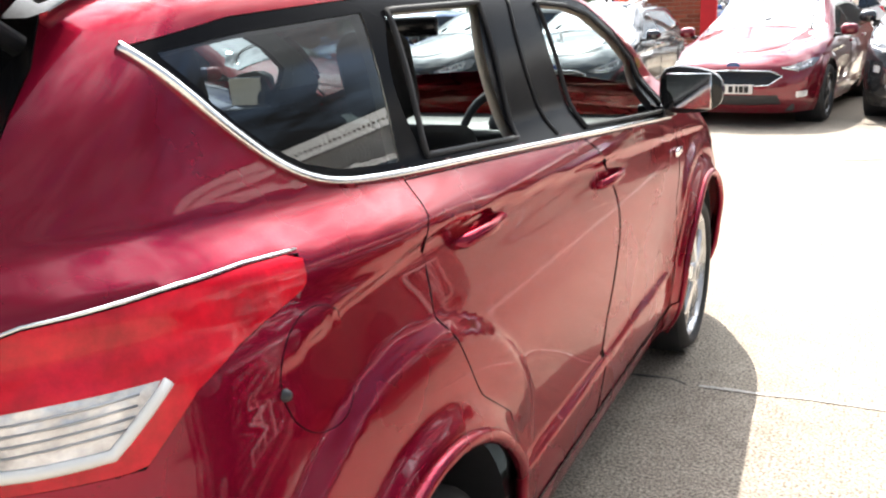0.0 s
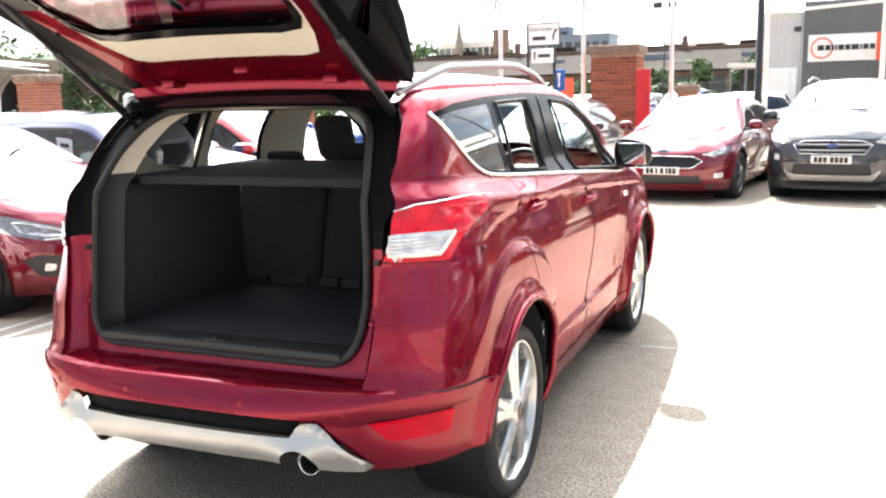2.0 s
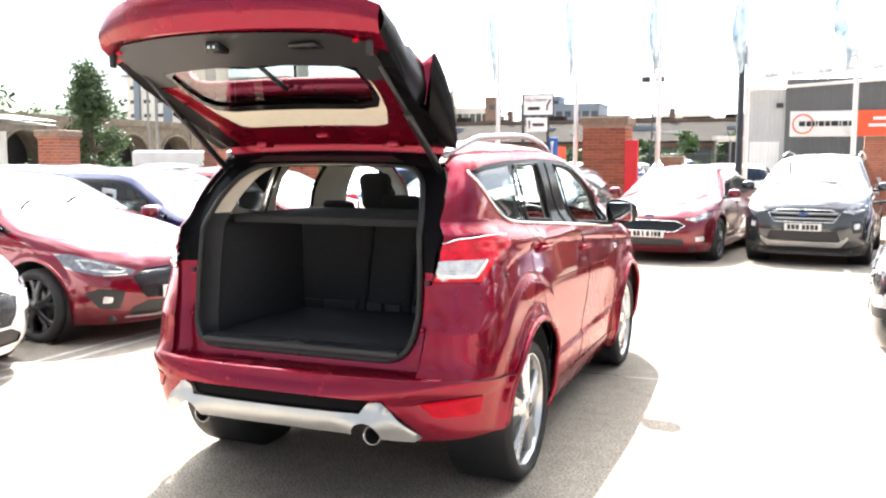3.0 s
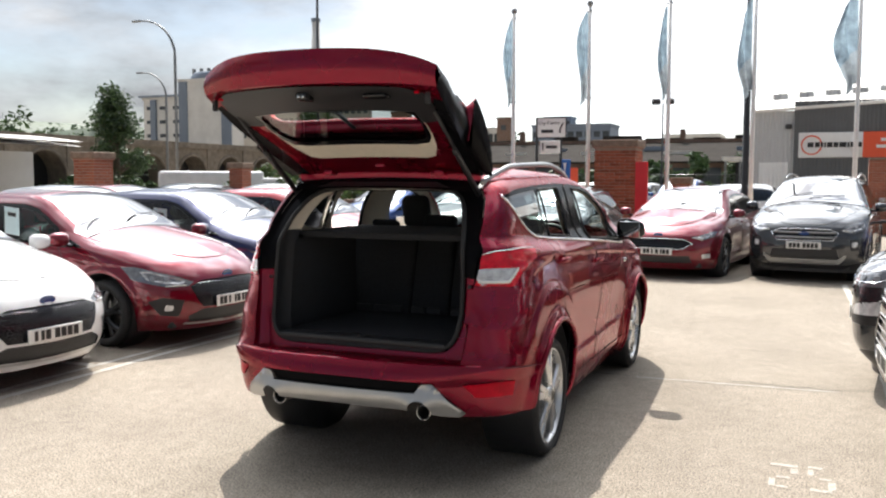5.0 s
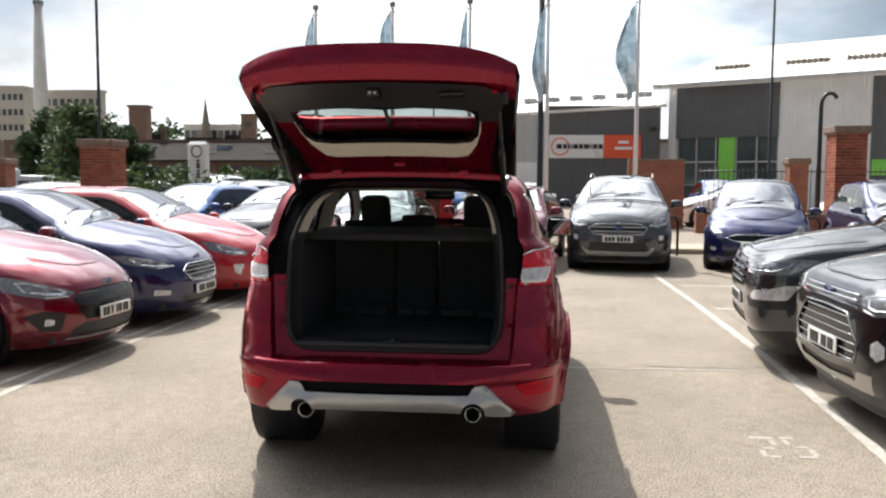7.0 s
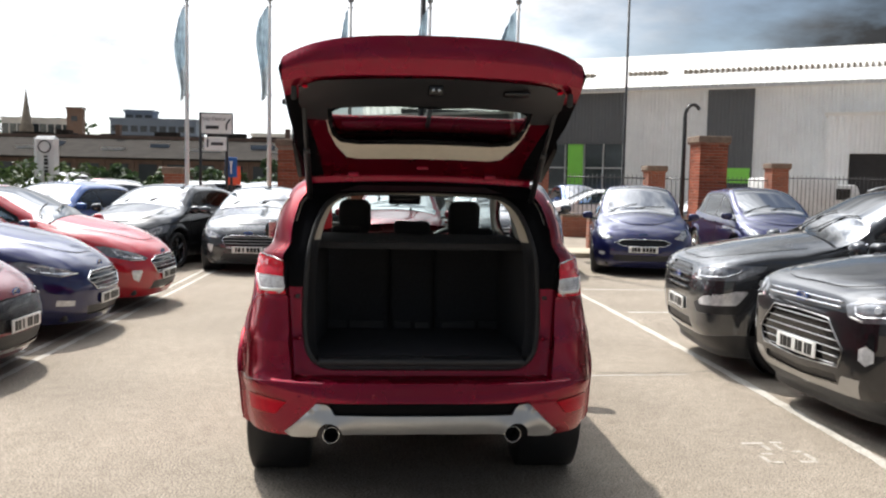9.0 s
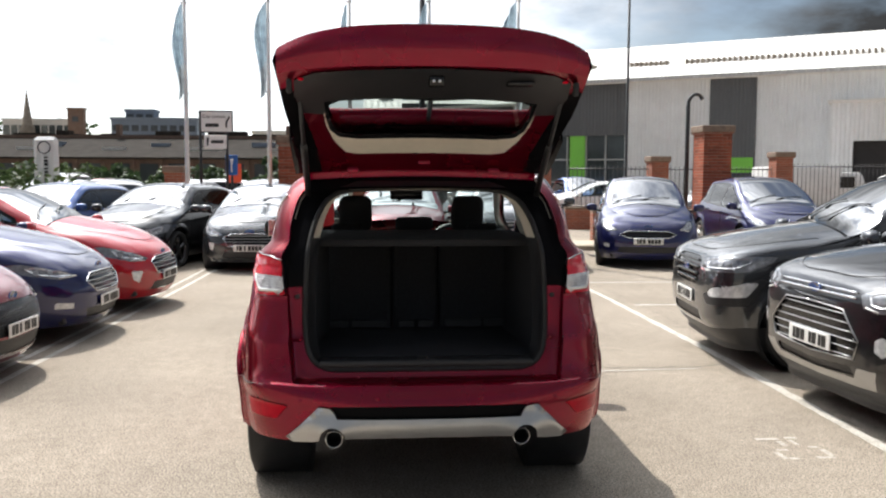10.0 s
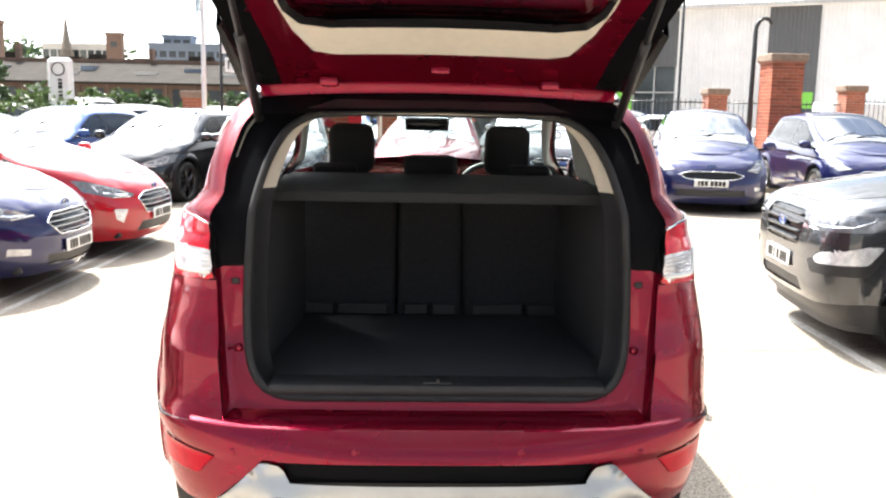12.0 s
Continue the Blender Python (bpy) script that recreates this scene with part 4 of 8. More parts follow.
    mesh("steering_wheel", *tube(P, 0.015, 6, True), M["trim"], root)
    # mirrors, handles, wipers, rails
    for s in (1, -1):
        ym, zm = y1 - 0.20, belt(y1) + 0.09
        xm = float(body.surf(*Y(ym, zm - 0.06))[0])
        bm = bmesh.new()
        bmesh.ops.create_uvsphere(bm, u_segments=16, v_segments=10, radius=1)
        for v_ in bm.verts:
            q_ = v_.co
            q_.x, q_.y, q_.z = (math.copysign(abs(c_) ** 0.72, c_) for c_ in q_)
            q_.y = q_.y * 0.085 if q_.y > 0 else q_.y * 0.02
            q_.x, q_.z = q_.x * 0.105 * (1 + 0.12 * s * q_.x), q_.z * 0.072
            q_ += Vector((s * (xm + 0.15), ym + 0.02, zm))
        mi = part("door_mirror", bm, paint_m, root)
        part("mirror_glass", rbox(min(s * (xm + 0.07), s * (xm + 0.235)), max(s * (xm + 0.07), s * (xm + 0.235)), ym - 0.004, ym + 0.001, zm - 0.05, zm + 0.052, 0.002, 1), M["chrome"], mi)
        part("mirror_arm", rbox(min(s * (xm - 0.03), s * (xm + 0.10)), max(s * (xm - 0.03), s * (xm + 0.10)), ym + 0.02, ym + 0.07, zm - 0.08, zm - 0.045, 0.01, 2), M["gloss_black"], mi)
        for yh, dn in ((yb + 0.12, "front_door"), (yc + 0.15, "rear_door")):
            zh = belt(yh) - 0.11
            xh = float(body.surf(*Y(yh, zh))[0])
            if dn in doors:
                part("handle", rbox(min(s * (xh - 0.01), s * (xh + 0.028)), max(s * (xh - 0.01), s * (xh + 0.028)), yh - 0.1, yh + 0.1, zh - 0.016, zh + 0.016, 0.010, 2), paint_m, doors[dn][0 if s > 0 else 1])
        if "suv" in kind:
            yy = np.linspace(0.55, d["roofy"] - 0.05, 16)
            ex = np.interp(yy, edge[:, 1][edge[:, 2] > H - 0.4], edge[:, 0][edge[:, 2] > H - 0.4])
            P = [(s * (hw * 0.655), y, float(body.top(y)) + 0.02 + 0.05 * math.sin(math.pi * i / 15) ** 0.4) for i, y in enumerate(yy)]
            mesh("roof_rail", *tube(P, 0.016, 6), M["satin"], root)
    if cell < 0.08:
        for x0, x1, lift in ((0.62, 0.06, 0.06), (0.10, -0.46, 0.05)):
            P = []
            for u in np.linspace(0, 1, 10):
                x = x0 + (x1 - x0) * u
                kk = k2 - 1 - (k2 - k1) * (0.02 + lift * 2.0 * u)
                i0 = int(kk)
                row = V[i0] + (V[i0 + 1] - V[i0]) * (kk - i0)
                P.append((x, float(np.interp(x, row[:, 0], row[:, 1])) + 0.004, float(np.interp(x, row[:, 0], row[:, 2])) + 0.014))
            mesh("wiper", *tube(P, 0.007, 5), M["trim"], root)
    return root, d


HATCH_NEW = dict(plate=0.43, badge=0.685, frame=False, bars=0, comb=True, faces=[
    ("grille", [("x", 0, 0.650), ("x", 0.36, 0.645), ("x", 0.51, 0.595), ("x", 0.46, 0.46), ("x", 0.40, 0.39), ("x", 0, 0.38)]),
    ("lower_grille", [("x", 0, 0.36), ("x", 0.40, 0.37), ("x", 0.54, 0.31), ("x", 0.52, 0.25), ("x", 0, 0.235)]),
    ("headlight", [("x", 0.46, 0.635), ("x", 0.60, 0.70), ("y", 0.52, 0.79), ("y", 0.66, 0.79), ("y", 0.52, 0.67), ("x", 0.70, 0.60), ("x", 0.52, 0.600)]),
    ("fog_surround", [("x", 0.58, 0.47), ("x", 0.74, 0.50), ("y", 0.36, 0.46), ("x", 0.74, 0.33), ("x", 0.62, 0.31)]),
    ("fog_lamp", [("x", 0.66, 0.42), ("x", 0.72, 0.43), ("x", 0.72, 0.37), ("x", 0.67, 0.37)]),
    ("skid_plate", [("x", 0, 0.225), ("x", 0.56, 0.245), ("x", 0.56, 0.225), ("x", 0, 0.205)])])
HATCH_CHROME = dict(plate=0.42, badge=0.70, frame=True, bars=4, bar_r=0.0055, faces=[
    ("grille", [("x", 0, 0.66), ("x", 0.30, 0.655), ("x", 0.44, 0.60), ("x", 0.36, 0.45), ("x", 0, 0.44)]),
    ("lower_grille", [("x", 0, 0.36), ("x", 0.42, 0.36), ("x", 0.48, 0.26), ("x", 0, 0.25)]),
    ("headlight", [("x", 0.46, 0.645), ("x", 0.60, 0.71), ("y", 0.52, 0.80), ("y", 0.62, 0.80), ("y", 0.50, 0.69), ("x", 0.70, 0.62), ("x", 0.52, 0.615)]),
    ("fog_lamp", [("x", 0.60, 0.50), ("x", 0.72, 0.51), ("x", 0.70, 0.40), ("x", 0.64, 0.36)])])
HATCH_OLD = dict(plate=0.385, badge=0.73, frame=True, bars=4, bar_r=0.0055, faces=[
    ("grille", [("x", 0, 0.67), ("x", 0.30, 0.665), ("x", 0.42, 0.60), ("x", 0.30, 0.49), ("x", 0, 0.48)]),
    ("lower_grille", [("x", 0, 0.33), ("x", 0.46, 0.33), ("x", 0.42, 0.24), ("x", 0, 0.23)]),
    ("headlight", [("x", 0.48, 0.66), ("x", 0.62, 0.72), ("y", 0.55, 0.80), ("y", 0.70, 0.79), ("y", 0.52, 0.70), ("x", 0.68, 0.64)]),
    ("fog_lamp", [("x", 0.60, 0.40), ("x", 0.74, 0.42), ("x", 0.74, 0.36), ("x", 0.60, 0.35)])])
SALOON = dict(plate=0.46, badge=0.73, frame=True, bars=0, faces=[
    ("grille", [("x", 0, 0.67), ("x", 0.42, 0.66), ("x", 0.56, 0.60), ("x", 0.42, 0.50), ("x", 0, 0.49)]),
    ("lower_grille", [("x", 0, 0.39), ("x", 0.52, 0.39), ("x", 0.56, 0.28), ("x", 0, 0.27)]),
    ("headlight", [("x", 0.52, 0.69), ("x", 0.66, 0.73), ("y", 0.50, 0.79), ("y", 0.60, 0.78), ("y", 0.42, 0.70), ("x", 0.70, 0.65)]),
    ("fog_lamp", [("x", 0.70, 0.42), ("x", 0.80, 0.43), ("x", 0.80, 0.36), ("x", 0.70, 0.35)])])
SUV = dict(plate=0.60, badge=0.79, frame=True, bars=2, bar_r=0.016, faces=[
    ("grille", [("x", 0, 0.86), ("x", 0.38, 0.855), ("x", 0.50, 0.80), ("x", 0.42, 0.68), ("x", 0, 0.675)]),
    ("lower_grille", [("x", 0, 0.54), ("x", 0.48, 0.54), ("x", 0.52, 0.40), ("x", 0, 0.40)]),
    ("headlight", [("x", 0.52, 0.84), ("x", 0.64, 0.92), ("y", 0.50, 1.00), ("y", 0.62, 0.99), ("y", 0.44, 0.88), ("x", 0.68, 0.80)]),
    ("fog_surround", [("x", 0.66, 0.70), ("x", 0.78, 0.71), ("x", 0.80, 0.54), ("x", 0.68, 0.52)]),
    ("fog_lamp", [("x", 0.69, 0.66), ("x", 0.77, 0.67), ("x", 0.77, 0.59), ("x", 0.70, 0.58)]),
    ("skid_plate", [("x", 0, 0.38), ("x", 0.50, 0.38), ("x", 0.62, 0.46), ("x", 0.62, 0.42), ("x", 0.52, 0.30), ("x", 0, 0.30)]),
    ("lower_trim", [("x", 0, 0.29), ("x", 0.60, 0.29), ("y", 0.35, 0.36), ("y", 0.60, 0.36), ("y", 0.60, 0.17), ("x", 0, 0.17)])])
SMALL_SUV = dict(plate=0.56, badge=0.905, frame=True, frame_r=0.0055, bars=6, bar_r=0.005, strips=[(0.47, 0.922, 0.008), (0.47, 0.888, 0.008)], faces=[
    ("grille", [("x", 0, 0.81), ("x", 0.36, 0.80), ("x", 0.54, 0.62), ("x", 0.49, 0.50), ("x", 0, 0.475)]),
    ("lower_grille", [("x", 0, 0.42), ("x", 0.46, 0.45), ("x", 0.47, 0.39), ("x", 0, 0.36)]),
    ("headlight", [("x", 0.50, 0.915), ("x", 0.62, 0.955), ("y", 0.40, 0.995), ("y", 0.58, 0.98), ("y", 0.46, 0.87), ("x", 0.66, 0.815), ("x", 0.55, 0.835)]),
    ("fog_lamp", [("x", 0.67, 0.65), ("x", 0.72, 0.68), ("x", 0.77, 0.65), ("x", 0.77, 0.58), ("x", 0.72, 0.55), ("x", 0.67, 0.58)]),
    ("skid_plate", [("x", 0, 0.355), ("x", 0.47, 0.375), ("x", 0.52, 0.45), ("x", 0.68, 0.45), ("x", 0.63, 0.32), ("x", 0.44, 0.315), ("x", 0, 0.305)]),
    ("lower_trim", [("x", 0, 0.30), ("x", 0.44, 0.31), ("x", 0.64, 0.315), ("y", 0.30, 0.36), ("y", 0.55, 0.36), ("y", 0.55, 0.17), ("x", 0, 0.17)])])
SMALL_SUV_NEW = dict(plate=0.577, badge=0.83, frame=False, bars=4, bar_r=0.013, edge=True, faces=[
    ("grille", [("x", 0, 0.945), ("x", 0.34, 0.94), ("x", 0.41, 0.87), ("x", 0.35, 0.70), ("x", 0, 0.69)]),
    ("lower_grille", [("x", 0, 0.47), ("x", 0.40, 0.47), ("x", 0.44, 0.38), ("x", 0, 0.37)]),
    ("headlight", [("x", 0.46, 0.935), ("x", 0.60, 0.955), ("y", 0.34, 0.985), ("y", 0.54, 0.98), ("y", 0.50, 0.93), ("y", 0.30, 0.855), ("x", 0.62, 0.835), ("x", 0.50, 0.84)]),
    ("fog_surround", [("x", 0.54, 0.63), ("y", 0.42, 0.80), ("y", 0.46, 0.78), ("y", 0.30, 0.56), ("x", 0.60, 0.55)]),
    ("fog_lamp", [("x", 0.62, 0.655), ("x", 0.70, 0.70), ("y", 0.35, 0.765), ("y", 0.39, 0.76), ("y", 0.29, 0.64), ("x", 0.66, 0.62)]),
    ("lower_trim", [("x", 0, 0.33), ("x", 0.60, 0.34), ("y", 0.30, 0.38), ("y", 0.55, 0.38), ("y", 0.55, 0.17), ("x", 0, 0.17)])])
CARRIER = dict(plate=0.50, badge=0.76, frame=True, bars=0, faces=[
    ("grille", [("x", 0, 0.68), ("x", 0.34, 0.675), ("x", 0.50, 0.62), ("x", 0.36, 0.56), ("x", 0, 0.55)]),
    ("lower_grille", [("x", 0, 0.40), ("x", 0.50, 0.40), ("x", 0.54, 0.30), ("x", 0, 0.29)]),
    ("headlight", [("x", 0.54, 0.70), ("x", 0.66, 0.78), ("y", 0.48, 0.86), ("y", 0.66, 0.86), ("y", 0.46, 0.74), ("x", 0.72, 0.66)]),
    ("fog_lamp", [("x", 0.68, 0.44), ("x", 0.78, 0.45), ("x", 0.78, 0.39), ("x", 0.68, 0.38)])])


def park(car, d, x, y, heading):
    """Stands a car with the middle of its front bumper at x, y; heading: degrees, 0 faces +y, 90 faces -x."""
    car.matrix_basis = pose(x, y, 0, 0, 0, heading) @ pose(0, -d["L"], 0)


PARKED = [
    ("hatchback_car", "white hatchback with black grille parked in a bay", "hatch", "white", HATCH_NEW, -4.66, 1.45, -92, "twin", "rim"),
    ("hatchback_car", "metallic red hatchback with black honeycomb grille, parked", "hatch", "wine", HATCH_NEW, -4.60, 3.68, -93, "y", "dark_rim"),
    ("hatchback_car", "dark blue hatchback with chrome barred grille, parked", "hatch", "blue", HATCH_OLD, -4.52, 5.75, -93, "twin", "rim"),
    ("hatchback_car", "bright red hatchback with chrome barred grille, parked", "hatch", "red", HATCH_CHROME, -4.35, 7.75, -95, "twin", "rim"),
    ("compact_suv", "black compact off-roader with chrome grille and silver skid plate", "small_suv", "black", SMALL_SUV, 1.226, 2.153, 92, "twin", "rim"),
    ("compact_suv", "dark grey compact off-roader with black grille, parked", "small_suv", "grey", SMALL_SUV_NEW, 1.165, 4.38, 84, "five", "dark_rim"),
    ("estate_car", "metallic red family car with dark chrome-edged grille, parked", "saloon", "wine", SALOON, -1.50, 11.0, 172, "twin", "dark_rim"),
    ("suv", "grey family off-roader with chrome barred grille, parked", "suv", "grey", SUV, 0.75, 11.4, 173, "twin", "rim"),
    ("people_carrier", "dark blue people carrier with chrome-edged grille, parked", "carrier", "blue", CARRIER, 3.15, 11.6, 166, "twin", "rim"),
    ("people_carrier", "dark blue people carrier parked beside a brick pillar", "carrier", "blue", CARRIER, 6.4, 12.3, 176, "twin", "rim"),
    ("hatchback_car", "charcoal hatchback with chrome barred grille, parked", "hatch", "grey", HATCH_CHROME, -3.85, 11.4, 178, "twin", "rim"),
    ("hatchback_car", "black hatchback with black grille, parked at an angle", "hatch", "black", HATCH_NEW, -6.3, 11.8, 165, "twin", "dark_rim"),
    ("hatchback_car", "mid blue hatchback, parked at an angle", "hatch", "midblue", HATCH_NEW, -8.6, 12.6, 165, "twin", "rim"),
]
for i, (nm, lab, kind, col, fc, x, y, h, ws, rm) in enumerate(PARKED):
    car, d = build_car(nm, lab, kind, col, fc, 0.03, True, i + 3, ws, rm)
    park(car, d, x, y, h)


# ---- the red off-roader with its tailgate open ----
HX, HY = -1.518, 0.42
hero = thing("suv", "ruby red family off-roader with open tailgate and empty boot", "car", pose(HX, HY, 0))
hd = car_spec("suv")
hd.update(
    L=4.52,
    top=[(0, 1.63), (0.55, 1.622), (1.0, 1.662), (1.7, 1.685), (2.2, 1.672), (2.5, 1.625), (2.66, 1.575), (3.0, 1.43), (3.30, 1.22), (3.42, 1.15), (4.0, 1.08), (4.3, 0.98), (4.52, 0.85)],
    w=[(0.20, 0.83), (0.30, 0.884), (0.40, 0.905), (0.55, 0.915), (0.72, 0.917), (0.90, 0.913), (1.02, 0.902), (1.12, 0.888), (1.17, 0.884), (1.20, 0.874), (1.235, 0.836), (1.27, 0.799), (1.30, 0.792),
       (1.36, 0.778), (1.46, 0.750), (1.56, 0.715), (1.62, 0.685), (1.66, 0.650), (1.70, 0.60)],
    rear=[(0.25, 0.11), (0.33, 0.065), (0.41, 0.02), (0.48, 0.002), (0.56, 0.0), (0.62, 0.010), (0.655, 0.045), (0.70, 0.080), (0.80, 0.105), (0.95, 0.125), (1.08, 0.115), (1.2, 0.115), (1.28, 0.135),
          (1.36, 0.20), (1.46, 0.31), (1.56, 0.42), (1.62, 0.50), (1.66, 0.57), (1.7, 0.6)],
    arches=[(3.62, 0.395, 0.405), (0.945, 0.395, 0.405)], flare=0.026,
    crease=([(0.50, 1.085), (0.75, 1.150), (1.1, 1.185), (1.7, 1.160), (2.4, 1.115), (3.2, 1.055), (3.9, 1.0)], 0.011), haunch=[(0.945, 0.395, 0.600, 0.050, 0.020), (3.62, 0.395, 0.53, 0.07, 0.012)],
    shelf=([(0.0, 1.296), (0.30, 1.294), (0.50, 1.284), (0.97, 1.248), (1.45, 1.230)], 0.034),
    Dr=[(0, 0.78), (0.60, 0.78), (0.66, 0.69), (0.85, 0.62), (1.05, 0.69), (1.22, 0.72), (1.34, 0.55), (1.46, 0.36), (1.7, 0.30)], nr=[(0, 3.1), (0.57, 3.1), (0.65, 3.9), (0.85, 3.8), (1.05, 3.2), (1.20, 3.1), (1.7, 3.1)], fillet=0.05, hollow=(1.25, 3.2, 0.485, 0.95, 0.020))
hb = Body(hd)
Y, RX, FX = hb.at_y, hb.at_rear, hb.at_front
gate_edge = [(0, 0.668), (0.640, 0.668), (0.662, 0.9), (0.676, 1.08), (0.678, 1.25), (0.668, 1.40), (0.640, 1.53), (0.59, 1.605), (0, 1.625)]
rear_y = lambda x, z: (float(hb.surf(*RX(x, z))[1]), z)
YD = lambda pts: [Y(*p) for p in dense(pts)]
dlo = [(0.585, 1.548), (0.64, 1.487), (0.70, 1.425), (0.76, 1.375), (0.83, 1.33), (0.93, 1.30), (1.12, 1.28), (1.9, 1.222), (2.6, 1.17), (3.09, 1.132), (2.97, 1.365), (2.80, 1.468), (2.58, 1.560),
       (2.40, 1.592), (2.1, 1.606), (1.75, 1.614), (1.2, 1.602), (0.80, 1.58)]
quarter = [(0.63, 1.538), (0.73, 1.43), (0.79, 1.385), (0.86, 1.347), (0.95, 1.322), (1.09, 1.305), (1.145, 1.30), (1.185, 1.575), (0.82, 1.556)]
rear_win = [(1.245, 1.295), (1.69, 1.262), (1.735, 1.583), (1.28, 1.575)]
front_win = [(2.15, 1.225), (3.00, 1.165), (2.91, 1.355), (2.76, 1.445), (2.55, 1.53), (2.38, 1.56), (2.13, 1.575)]
lamp_edge = [rear_y(0.682, 1.236), (0.33, 1.252), (0.47, 1.256), (0.60, 1.254), (0.705, 1.246), (0.695, 1.202), (0.55, 1.166), (0.475, 1.132), (0.395, 1.063), rear_y(0.680, 1.077)]
regions = [
    ("front_door", [Y(2.08, 0.36), Y(3.10, 0.36), Y(3.12, 0.8), Y(3.10, 1.12), Y(2.6, 1.16), Y(2.085, 1.20)]),
    ("rear_door", [Y(1.37, 0.36), Y(2.07, 0.36), Y(2.075, 1.20), Y(1.9, 1.212), Y(1.12, 1.270), Y(1.055, 1.18), Y(1.06, 1.03), Y(1.17, 0.83), Y(1.31, 0.73)]),
    ("sill", [Y(1.2, 0.20), Y(3.35, 0.20), Y(3.30, 0.355), Y(1.3, 0.355)]),
    ("bumper", [RX(0, 0.28), Y(0.60, 0.28), Y(0.575, 0.615), Y(0.40, 0.632), Y(0.22, 0.652), RX(0.72, 0.662), RX(0, 0.662)]),
    ("hole", [RX(0, 0.662), RX(0.640, 0.662)] + [RX(*p) for p in gate_edge[2:]]),
    ("hole", [RX(0, 0.15), Y(0.80, 0.15), Y(0.80, 0.30), Y(0.56, 0.372), Y(0.3, 0.384), RX(0.70, 0.398), RX(0.64, 0.404), RX(0.52, 0.416), RX(0.40, 0.438), RX(0, 0.442)]),
    ("roof_header", [RX(0, 1.60), RX(0.60, 1.59), RX(0.615, 1.66), RX(0.6, 1.72), RX(0, 1.72)]),
    ("bumper_insert", [RX(0, 0.582), RX(0.47, 0.582), RX(0.425, 0.528), RX(0, 0.528)]),
    ("skid_plate", [RX(0, 0.530), RX(0.425, 0.530), RX(0.475, 0.580), RX(0.515, 0.580), RX(0.665, 0.425), RX(0.64, 0.408), RX(0.52, 0.420), RX(0.40, 0.441), RX(0, 0.445)]),
    ("hole", [RX(0.447 + 0.060 * math.cos(a_), 0.434 + 0.060 * math.sin(a_)) for a_ in np.linspace(0, 2 * math.pi, 28, endpoint=False)]),
    ("reflector", YD([rear_y(0.655, 0.578), (0.20, 0.586), (0.335, 0.574), (0.325, 0.494), rear_y(0.712, 0.503)])),
    ("tail_light", YD(lamp_edge)),
    ("lamp_lens", YD([rear_y(0.690, 1.166), (0.33, 1.165), (0.438, 1.160), (0.368, 1.086), rear_y(0.688, 1.090)])),
    ("fuel_flap", circle(0.70, 1.075, 0.092, 40, hb)),
    ("window_trim", YD(dlo)), ("quarter_window", YD(quarter)), ("hole", [Y(*p) for p in rear_win]), ("hole", [Y(*p) for p in front_win]),
    ("hole", circle(0.945, 0.395, 0.405, 60, hb)), ("hole", circle(3.62, 0.395, 0.405, 60, hb)),
    ("headlight", [FX(0.52, 0.84), FX(0.64, 0.92), Y(4.02, 1.00), Y(3.90, 0.99), Y(4.08, 0.88), FX(0.68, 0.80)]),
    ("grille", [FX(0, 0.86), FX(0.38, 0.855), FX(0.50, 0.80), FX(0.42, 0.68), FX(0, 0.675)]),
    ("lower_grille", [FX(0, 0.54), FX(0.48, 0.54), FX(0.52, 0.40), FX(0, 0.40)]),
]
res, edge = hb.grid(regions, 0.0165, 0.22, skip=("hole",))
ruby = M["ruby"]
# the skid plate swells below its upper edge and round the exhausts
sv = res["skid_plate"][0]
tz_ = np.clip((sv[:, 2] - 0.44) / 0.10, 0, 1)
sv[:, 1] -= 0.016 * np.sin(tz_ * math.pi) ** 0.8 + 0.026 * np.exp(-(((np.abs(sv[:, 0]) - 0.447) / 0.085) ** 2 + ((sv[:, 2] - 0.455) / 0.050) ** 2))
for nm, mat, lab, push in (("body", ruby, "", 0), ("roof_header", M["trim"], "black roof header", 0.0), ("bumper", ruby, "ruby red rear bumper", 0.010), ("bumper_insert", M["satin_black"], "black plastic insert", 0.002),
                           ("skid_plate", M["skid"], "satin silver rear skid plate", 0.020), ("grille", M["gloss_black"], "", -0.01), ("lower_grille", M["trim"], "", -0.01)):
    if nm == "skid_plate":
        sv2 = res[nm][0] + push * res[nm][2]
        mesh(nm, np.concatenate([sv2, sv2 * np.array([-1, 1, 1])]), np.concatenate([res[nm][1], res[nm][1][:, ::-1] + len(sv2)]), mat, hero, lab)
        continue
    hb.whole({"body": "body_shell"}.get(nm, nm), res[nm], mat, hero, lab, push)
hdoors = {}
for nm, mat, lab, push in (("sill", ruby, "", 0.006), ("front_door", ruby, "", 0), ("rear_door", ruby, "", 0), ("reflector", M["lens_dim"], "red bumper reflector", 0.014), ("tail_light", M["lens_red"], "red and clear tail lamp", 0.006),
                           ("quarter_window", M["dark_pane"], "tinted quarter window", -0.004), ("window_trim", M["satin_black"], "black window trim", -0.002), ("headlight", M["lamp_dark"], "", 0)):
    hdoors[nm] = hb.both({"front_door": "door", "rear_door": "door"}.get(nm, nm), res[nm], mat, hero, lab, push)
hb.both("fuel_flap", res["fuel_flap"], ruby, hero, "", 0.001, sides=(1,))
hb.both("body_shell", res["fuel_flap"], ruby, hero, "", 0.0, sides=(-1,))
